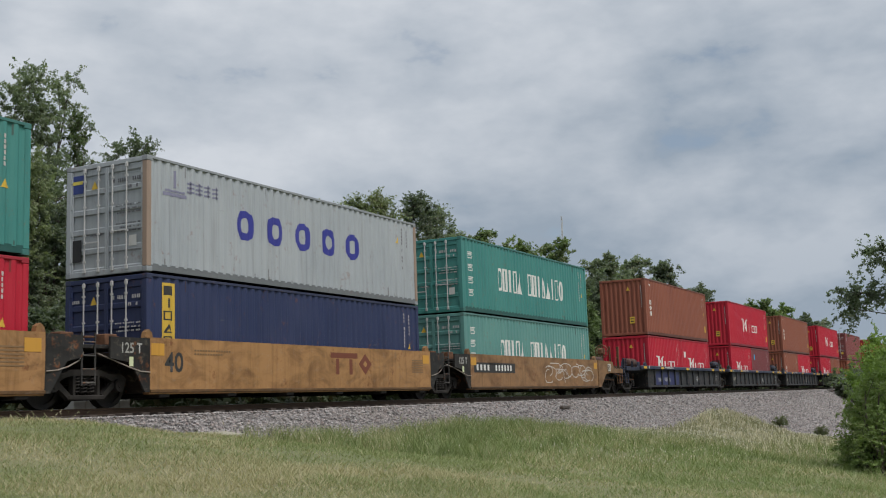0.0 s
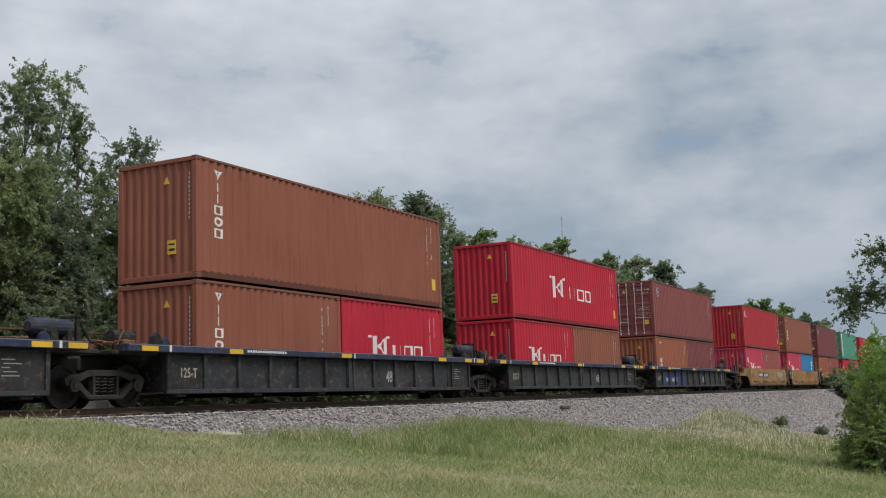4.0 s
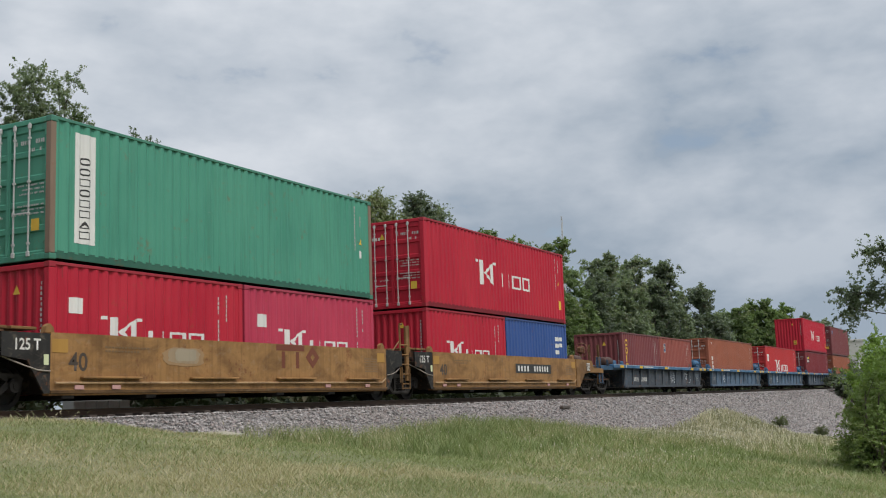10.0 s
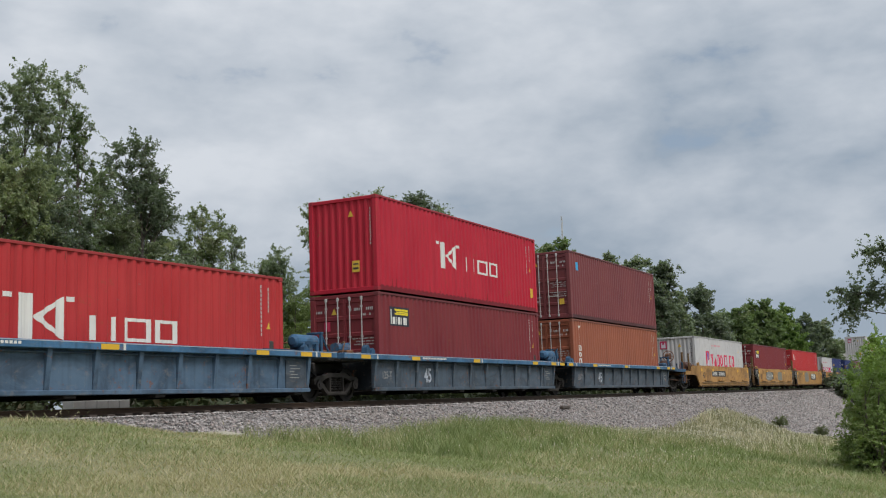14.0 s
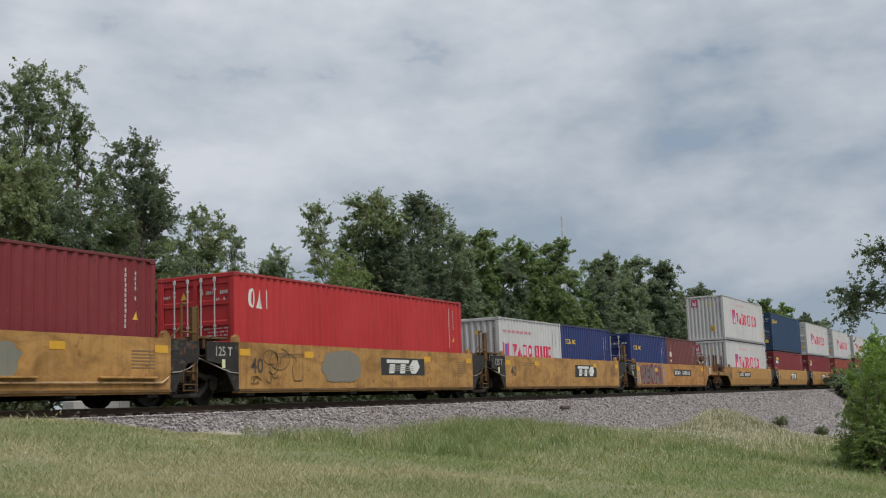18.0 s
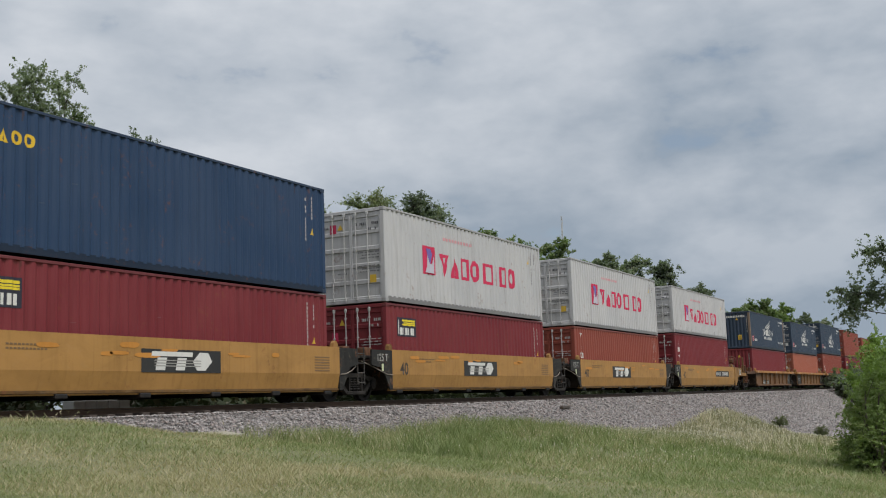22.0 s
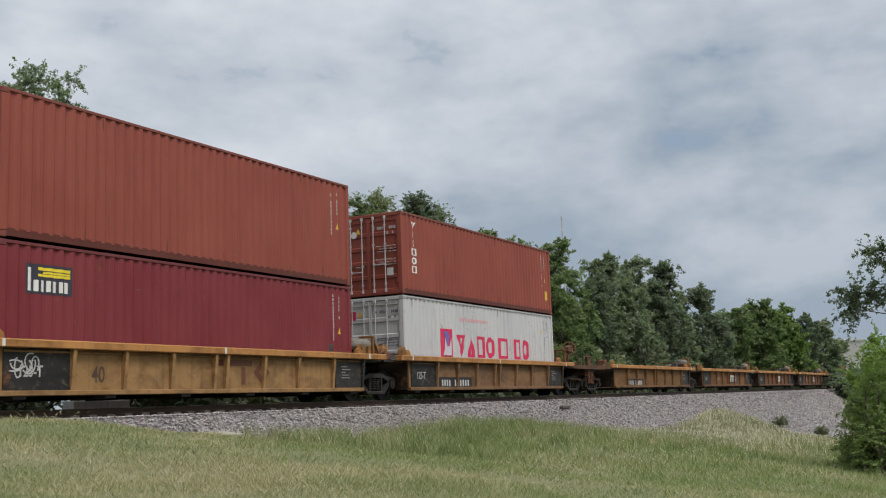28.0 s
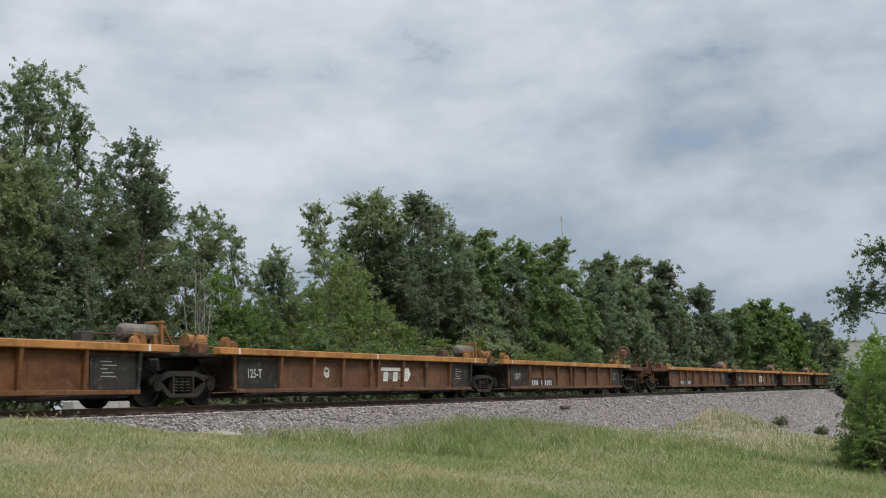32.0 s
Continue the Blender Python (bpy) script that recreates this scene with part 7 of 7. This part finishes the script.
    near_kinds = [plant_meshes(51 + i, 4.0, 1.9, 12, 0.14, 0.1, mt, 0.75, stems=4, fill=0.42) for i, mt in enumerate((M_LEAF, M_LEAF3, M_LEAF2))]
    far_kinds = [plant_meshes(61 + i, 4.0, 2.0, 12, 0.36, 0.1, mt, 0.75, stems=4) for i, mt in enumerate((M_LEAF, M_LEAF3, M_LEAF2))]
    for i in range(54):
        x = 12.5 + i * 3.5 + rng.uniform(-1, 1)
        y = 25.3 + rng.uniform(-0.9, 1.6)
        h_ = rng.uniform(2.4, 4.1) * (0.72 if x > 68 else 1.0)
        if x > 68 and i % 2:
            continue
        s = rng.uniform(0.9, 1.2)
        # up to x = 33 the tint is darkened: shadow inside the wood put in
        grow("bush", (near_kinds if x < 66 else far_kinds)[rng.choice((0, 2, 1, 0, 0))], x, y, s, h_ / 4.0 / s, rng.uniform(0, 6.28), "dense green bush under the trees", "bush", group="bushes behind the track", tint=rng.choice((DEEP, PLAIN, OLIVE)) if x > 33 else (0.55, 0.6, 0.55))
    light = [plant_meshes(81 + i, 6.6, 1.7, 18, 0.105, 0.1, M_LEAF4, 0.6, stems=4, rise=0.5, fill=0.34) for i in range(2)]
    for x, y, h_, s, i in ((41.1, 26.4, 7.1, 0.92, 0), (42.3, 25.4, 5.3, 0.95, 1), (38.2, 26.2, 5.4, 0.62, 1), (44.6, 25.2, 4.0, 0.9, 0), (36.9, 25.0, 3.9, 0.75, 0), (30.4, 24.9, 3.2, 0.7, 1)):
        grow("bush", light[i], x, y, s, h_ / 6.6 / s, x, "tall light green bush beside the track", "bush", group="bushes behind the track")
    grow("bush", near_kinds[1], 53.5, 25.2, 1.0, 1.0, 0.4, "grey-green bush beside the track", "bush", group="bushes behind the track", tint=GREYISH)
    grow("bush", light[1], 63.0, 25.4, 0.9, 0.62, 2.0, "light green bush beside the track", "bush", group="bushes behind the track")
    # bare pale stems among the leaves
    for i, (x, y, h_, w_) in enumerate(((25.9, 24.6, 3.6, 0.9), (31.0, 26.0, 5.9, 0.7), (38.9, 27.6, 5.2, 0.8), (31.6, 24.5, 1.9, 1.0))):
        twigs = np.random.default_rng(300 + i)
        ob = tagged(new("bare_shrub"), "leafless shrub of thin pale stems", "bush", group="bare shrubs behind the track")
        ob.matrix_basis = pose(x, y, float(ground_z(x, y)) - 0.05)
        for _ in range(9):
            e = np.array([twigs.normal(0, w_ * 0.6), twigs.normal(0, w_ * 0.4), h_ * twigs.uniform(0.6, 1.0)])
            m_ = e * 0.5 + twigs.normal(0, 0.12, 3)
            stem = Kit().tube((0, 0, 0), tuple(m_), 0.028, 0.02, n=5).tube(tuple(m_), tuple(e), 0.02, 0.007, n=5)
            for _ in range(3):
                b_ = m_ + (e - m_) * twigs.uniform(0.1, 0.8)
                stem.tube(tuple(b_), tuple(b_ + twigs.normal(0, 0.3, 3) + [0, 0, 0.25]), 0.011, 0.004, n=4)
            part("stem", stem.mesh("stem", M_PALE), ob)
    # near side, where the bank drops
    close = [plant_meshes(71, 4.4, 1.8, 22, 0.085, 0.1, M_LEAF4, 0.75, stems=5, rise=0.4, fill=0.45), plant_meshes(72, 3.0, 0.8, 12, 0.08, 0.05, M_LEAF4, 0.7, stems=4, rise=0.5, fill=0.5)]
    bough = plant_meshes(73, 7.0, 1.8, 5, 0.085, 4.0, M_LEAF, limbs=[(0.1, 1.75, 4.95, 0.50), (0.0, 1.95, 4.55, 0.36), (-0.2, 1.15, 5.85, 0.42), (0.2, 1.0, 5.15, 0.40), (0.3, -0.4, 6.3, 0.7), (-0.3, 0.2, 5.6, 0.6)], rise=0.05)
    for i, x, y, s, sz, turn in ((0, 33.2, 2.35, 1.0, 1.04, 0.6), (0, 36.6, 2.6, 0.9, 1.12, 2.9), (1, 30.6, 3.02, 1.0, 1.0, 1.4), (1, 31.4, 3.4, 0.7, 0.85, 4.0), (1, 34.4, 4.35, 0.62, 0.66, 3.0), (1, 30.8, 3.55, 0.8, 0.46, 5.0), (1, 31.6, 3.95, 0.62, 0.40, 0.3), (1, 30.2, 3.1, 1.0, 0.6, 2.2)):
        grow("bush", close[i], x, y, s, sz / s, turn, "thick bright green bush on the near bank", "bush", group="bushes on the near bank", tint=PLAIN if i else FRESH)
    grow("tree", bough, 30.0, 1.7, 1.0, 1.0, 0.0, "small-leaved tree with a drooping bough", "tree", tint=DEEP)
    for x, y, h_ in ((108, 13.7, 3.4), (114, 13.2, 3.9), (121, 13.8, 4.0), (129, 14.0, 4.4)):
        grow("bush", far_kinds[0], x, y, 1.0, h_ / 4.0, x, "bush at the foot of the rock bank", "bush", z=-1.6, group="bushes on the near bank", tint=DEEP)
    for x, y in ((66.3, 12.66), (72.2, 11.35)):
        grow("bush", near_kinds[0], x, y, 0.2, 1.0, x, "small weed bush on the rock bank", "bush", z=TOP - (EDGE - y) / FALL - 0.05, group="bushes on the near bank", tint=(0.75, 0.75, 0.55))


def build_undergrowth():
    """Low leafy growth on the far side of the track, its shade put into the leaf colour."""
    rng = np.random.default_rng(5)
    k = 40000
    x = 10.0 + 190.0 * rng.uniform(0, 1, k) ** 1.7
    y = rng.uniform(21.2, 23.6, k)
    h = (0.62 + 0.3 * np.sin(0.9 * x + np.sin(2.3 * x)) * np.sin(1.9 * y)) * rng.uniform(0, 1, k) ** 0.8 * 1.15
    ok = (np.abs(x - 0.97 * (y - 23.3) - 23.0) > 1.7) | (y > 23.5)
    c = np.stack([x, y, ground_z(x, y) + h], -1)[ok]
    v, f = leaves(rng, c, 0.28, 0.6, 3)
    ob = new("undergrowth", raw_mesh("undergrowth", v, f, M_SHADE_LEAF))
    tagged(ob, "low tangled leafy growth beyond the track, coloured dark for shade", "undergrowth", kind="stuff")


def build_grass():
    rng = np.random.default_rng(21)
    k = 340000
    yaw = rng.uniform(radians(36.0), radians(87.5), k)
    r = 9.0 * (8.5 ** (rng.uniform(0, 1, k) ** 1.25))
    x, y = r * np.sin(yaw), r * np.cos(yaw)
    f = np.interp(x, FOOT_X, FOOT_Z)
    yf = EDGE - FALL * (TOP - f)
    fringe = yf + rng.normal(0.05, 0.16, k) + 0.15 * np.sin(1.7 * x)
    ok = (y < fringe) & (x > 4)
    x, y, r, yf = x[ok], y[ok], r[ok], yf[ok]
    k = len(x)
    z = np.maximum(ground_z(x, np.minimum(y, yf)), TOP - (EDGE - y) / FALL * 1.0 - 9 * (y < yf))
    tuft = np.sin(1.3 * x + 2.1 * np.sin(0.8 * y)) * np.sin(1.1 * y + 1.7 * np.sin(0.6 * x))
    mown = np.clip((x - 17.0) / 8.0, 0.0, 1.0)
    h = (0.062 + 0.022 * tuft) + mown * (0.065 + 0.05 * np.clip(tuft, 0, 1) ** 2)
    clump = np.sin(2.7 * x + 1.9 * np.sin(1.6 * y)) * np.sin(2.3 * y - 1.1 * x) + 0.5 * np.sin(5.1 * x + 3.0 * y)
    h = h * rng.uniform(0.5, 1.5, k) * (1.0 + 0.38 * clump * np.clip((x - 12.0) / 8.0, 0.15, 1.0))
    w_ = 0.0050 * (r / 10.0) ** 0.85 * rng.uniform(0.7, 1.4, k)
    az = rng.uniform(0, 6.283, k)
    bend = h * rng.uniform(0.3, 1.6, k)
    ba = rng.uniform(0, 6.283, k)
    p = np.stack([x, y, z - 0.01], -1)
    d = np.stack([np.cos(az), np.sin(az), np.zeros(k)], -1) * w_[:, None]
    tip = p + np.stack([np.cos(ba) * bend, np.sin(ba) * bend, h], -1)
    v = np.stack([p - d, p + d, tip], 1)
    lush = rng.uniform(0, 1, k) < np.clip((x - 14.0) / 14.0 + 0.25 * np.sin(0.35 * x + 0.8 * y) + 0.25 + np.clip((x / y - 1.8) / 1.2, 0.0, 0.8), 0.15, 0.95)
    for name, pick, mat, words_ in (("dry_grass", ~lush, M_BLADE, "short yellowing grass on the slope"), ("green_grass", lush, M_BLADE2, "short green grass on the slope")):
        u = v[pick].reshape(-1, 3)
        ob = new(name, raw_mesh(name, u, np.arange(len(u)).reshape(-1, 3), mat))
        tagged(ob, words_, "grass", kind="stuff")
    # tall dry weeds at the foot of the bank
    k = 42000
    x = rng.uniform(38, 74, k)
    f = np.interp(x, FOOT_X, FOOT_Z)
    yf = EDGE - FALL * (TOP - f)
    lift = np.interp(x, [38, 46, 50, 54, 58.5, 61.5, 64.5, 68, 74], [0.1, 0.4, 0.9, 1.5, 2.1, 1.3, 0.3, 0.0, 0.0])
    y = yf + lift - np.abs(rng.normal(0, 2.0, k))
    z = np.where(y < yf, ground_z(x, np.minimum(y, yf)), TOP - (EDGE - y) / FALL)
    h = rng.uniform(0.2, 0.62, k) * np.interp(x, [38, 46, 54, 62, 74], [0.45, 0.7, 1.05, 0.9, 0.4])
    p = np.stack([x, y, z], -1)
    az, ba = rng.uniform(0, 6.283, k), rng.uniform(0, 6.283, k)
    d = np.stack([np.cos(az), np.sin(az), np.zeros(k)], -1) * rng.uniform(0.008, 0.02, k)[:, None]
    tip = p + np.stack([np.cos(ba) * h * 0.3, np.sin(ba) * h * 0.3, h], -1)
    v = np.stack([p - d, p + d, tip + d * 0.7, tip - d * 0.7], 1).reshape(-1, 3)
    ob = new("weeds", raw_mesh("weeds", v, np.arange(4 * k).reshape(-1, 4), M_WEED))
    tagged(ob, "tall dry straw-coloured weeds along the rock bank", "weeds", kind="stuff")
    pick = rng.uniform(0, 1, k) < 0.34
    t, up = tip[pick], np.array([0, 0, 1.0])
    sz = rng.uniform(0.018, 0.036, (len(t), 1))
    e = np.stack([np.cos(az[pick]), np.sin(az[pick]), np.zeros(len(t))], -1)
    v = np.stack([t - e * sz, t - up * sz, t + e * sz, t + up * sz * 1.4], 1).reshape(-1, 3)
    ob = new("weed_heads", raw_mesh("weed_heads", v, np.arange(len(v)).reshape(-1, 4), M_SEED))
    tagged(ob, "small cream seed heads on the dry weeds", "weeds", kind="stuff")
    # coarse tufts
    k = 30000
    cx = rng.uniform(19, 52, 260)
    cy = EDGE - FALL * (TOP - np.interp(cx, FOOT_X, FOOT_Z)) - np.abs(rng.normal(0, 2.6, 260))
    o = rng.integers(0, 260, k)
    x, y = cx[o] + rng.normal(0, 0.16, k), cy[o] + rng.normal(0, 0.16, k)
    f = np.interp(x, FOOT_X, FOOT_Z)
    yf = EDGE - FALL * (TOP - f)
    ok = y < yf
    x, y = x[ok], y[ok]
    k = len(x)
    h = rng.uniform(0.12, 0.46, k)
    p = np.stack([x, y, ground_z(x, y)], -1)
    az, ba = rng.uniform(0, 6.283, k), rng.uniform(0, 6.283, k)
    d = np.stack([np.cos(az), np.sin(az), np.zeros(k)], -1) * rng.uniform(0.006, 0.012, k)[:, None]
    tip = p + np.stack([np.cos(ba) * h * 0.6, np.sin(ba) * h * 0.6, h], -1)
    v = np.stack([p - d, p + d, tip], 1).reshape(-1, 3)
    ob = new("grass_tufts", raw_mesh("grass_tufts", v, np.arange(3 * k).reshape(-1, 3), M_BLADE2))
    tagged(ob, "taller tufts of coarse green grass", "grass", kind="stuff")


def build_stalks():
    """Thin seed stalks with pale heads that stand out of the grass."""
    rng = np.random.default_rng(77)
    k = 2600
    x = 15 + 27 * rng.uniform(0, 1, k) ** 0.7
    y = rng.uniform(5.5, 14.0, k)
    tuft = np.sin(0.9 * x + 1.3 * np.sin(0.7 * y)) * np.sin(1.2 * y + 0.5 * x) + rng.uniform(-0.6, 0.6, k)
    x, y = x[tuft > 0.1], y[tuft > 0.1]
    k = len(x)
    f = np.interp(x, FOOT_X, FOOT_Z)
    ok = y < EDGE - FALL * (TOP - f) - 0.2
    x, y = x[ok], y[ok]
    k = len(x)
    h = rng.uniform(0.14, 0.42, k)
    az, ba = rng.uniform(0, 6.283, k), rng.uniform(0, 6.283, k)
    p = np.stack([x, y, ground_z(x, y)], -1)
    lean = np.stack([np.cos(ba) * h * 0.25, np.sin(ba) * h * 0.25, h], -1)
    d = np.stack([np.cos(az), np.sin(az), np.zeros(k)], -1)
    v = np.stack([p - d * 0.004, p + d * 0.004, p + lean + d * 0.003, p + lean - d * 0.003], 1)
    ob = new("grass_stalks", raw_mesh("grass_stalks", v.reshape(-1, 3), np.arange(4 * k).reshape(-1, 4), M_BLADE))
    tagged(ob, "thin straw-coloured seed stalks above the grass", "grass", kind="stuff")
    t = p + lean
    up = np.array([0, 0, 0.03])
    v = np.stack([t - d * 0.011, t - up * 0.6, t + d * 0.011, t + up], 1)
    ob = new("seed_heads", raw_mesh("seed_heads", v.reshape(-1, 3), np.arange(4 * k).reshape(-1, 4), M_SEED))
    tagged(ob, "small pale seed heads on the grass stalks", "grass", kind="stuff")


def build_stones():
    rng = np.random.default_rng(33)
    k = 46000
    x = 10.0 * (13.0 ** rng.uniform(0, 1, k))
    y = rng.uniform(11.5, TY - 1.3, k)
    f = np.interp(x, FOOT_X, FOOT_Z)
    yf = EDGE - FALL * (TOP - f)
    ok = y > yf - 0.1
    x, y = x[ok], y[ok]
    k = len(x)
    z = np.where(y < EDGE, TOP - (EDGE - y) / FALL, TOP + 0.02)
    s = rng.uniform(0.020, 0.050, k) * (0.85 + x / 95.0)
    oct_ = np.array([(1, 0, 0), (0, 1, 0), (-1, 0, 0), (0, -1, 0), (0, 0, 1), (0, 0, -1)], float)
    tri = np.array([(0, 1, 4), (1, 2, 4), (2, 3, 4), (3, 0, 4), (1, 0, 5), (2, 1, 5), (3, 2, 5), (0, 3, 5)])
    v = oct_[None] * rng.uniform(0.55, 1.25, (k, 6, 1)) * [1.15, 0.85, 0.55]
    a = rng.uniform(0, 6.283, k)
    t = rng.uniform(-0.9, 0.9, k)
    ca, sa, ct, st = np.cos(a)[:, None], np.sin(a)[:, None], np.cos(t)[:, None], np.sin(t)[:, None]
    vx, vy, vz = v[..., 0], v[..., 1], v[..., 2]
    vy, vz = vy * ct - vz * st, vy * st + vz * ct
    vx, vy = vx * ca - vy * sa, vx * sa + vy * ca
    v = np.stack([vx, vy, vz], -1) * s[:, None, None] + np.stack([x, y, z + 0.008], -1)[:, None]
    fs = (tri[None] + 6 * np.arange(k)[:, None, None]).reshape(-1, 3)
    ob = new("ballast_stones", raw_mesh("ballast_stones", v.reshape(-1, 3), fs, M_STONE))
    tagged(ob, "loose broken grey and pinkish stones on the bank", "stones", kind="stuff")


def build_extras():
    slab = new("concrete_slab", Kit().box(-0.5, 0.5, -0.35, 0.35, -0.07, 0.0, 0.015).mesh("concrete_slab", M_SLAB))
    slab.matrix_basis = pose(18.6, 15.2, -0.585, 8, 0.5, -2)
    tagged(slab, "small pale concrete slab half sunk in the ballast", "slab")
    block = tagged(new("concrete_barrier"), "low pale concrete barrier of five panels beyond the rails", "barrier")
    block.matrix_basis = pose(21.06, 21.0, -0.04)
    panel = Kit().box(-0.19, 0.19, -0.2, 0.2, -0.7, 0.27, 0.02).mesh("panel", M_CONC)
    for i in range(5):
        part("panel", panel, block, (-0.784 + 0.392 * i, 0, 0.004 * (i % 2)))
    part("core", Kit().box(-0.95, 0.95, -0.14, 0.14, -0.7, 0.22, 0.02).mesh("core", M_CONC), block)
    scrap = new("timber_scrap", Kit().box(-0.55, 0.55, -0.07, 0.07, -0.05, 0.06, 0.02).mesh("timber_scrap", M_TIE))
    scrap.matrix_basis = pose(39.3, 15.4, TOP - (EDGE - 15.4) / FALL + 0.05, 0, 0, 8)
    tagged(scrap, "dark piece of broken tie on the stones", "scrap")
    mast = tagged(new("radio_mast"), "thin grey lattice radio mast far behind the trees", "mast")
    mast.matrix_basis = pose(519.0, 200.0, -1.0)
    legs = [(0.35, 0.0), (-0.18, 0.3), (-0.18, -0.3)]
    for lx, ly in legs:
        part("leg", kept("mast_leg", lambda: Kit().tube((0, 0, 0), (0, 0, 92.5), 0.15, n=6).mesh("leg", M_ROD)), mast, (lx, ly, 0))
    lace = Kit()
    for i in range(46):
        p, q = legs[i % 3], legs[(i + 1) % 3]
        lace.tube((*p, i * 2.0), (*q, i * 2.0 + 2.0), 0.09, n=4)
    part("lattice", lace.mesh("lattice", M_ROD), mast)


def build_far_building():
    ob = tagged(new("warehouse"), "plain pale grey warehouse far beyond the trees", "building")
    ob.matrix_basis = pose(300.0, 39.4, -1.0, 0, 0, 8)
    part("wall", Kit().box(-9, 9, -4.0, 4.0, 0.0, 12.4).mesh("wall", M_CONC), ob)
    part("roof", Kit().box(-9.2, 9.2, -4.2, 4.2, 12.4, 12.9, 0.05).mesh("roof", M_ROD), ob)
    for y_ in (-2.2, 1.0):
        part("door", Kit().box(-9.1, -9.0, y_, y_ + 1.6, 0.0, 3.2).mesh("door", M_STEEL), ob)


build_plants()
build_far_building()
build_undergrowth()
build_grass()
build_stalks()
build_stones()
build_extras()

# ---------------------------------------------------------------- motion of the train
RUN = [(0, 0.0), (4, 70.70), (8, 142.20), (12, 214.42), (16, 287.23), (20, 360.54), (24, 434.23), (28, 508.22), (32, 582.38)]


def motions():
    for ob, x, y, z in MOVING:
        walk(ob, [(t, pose(x - d, TY + y, z)) for t, d in RUN])


motions()
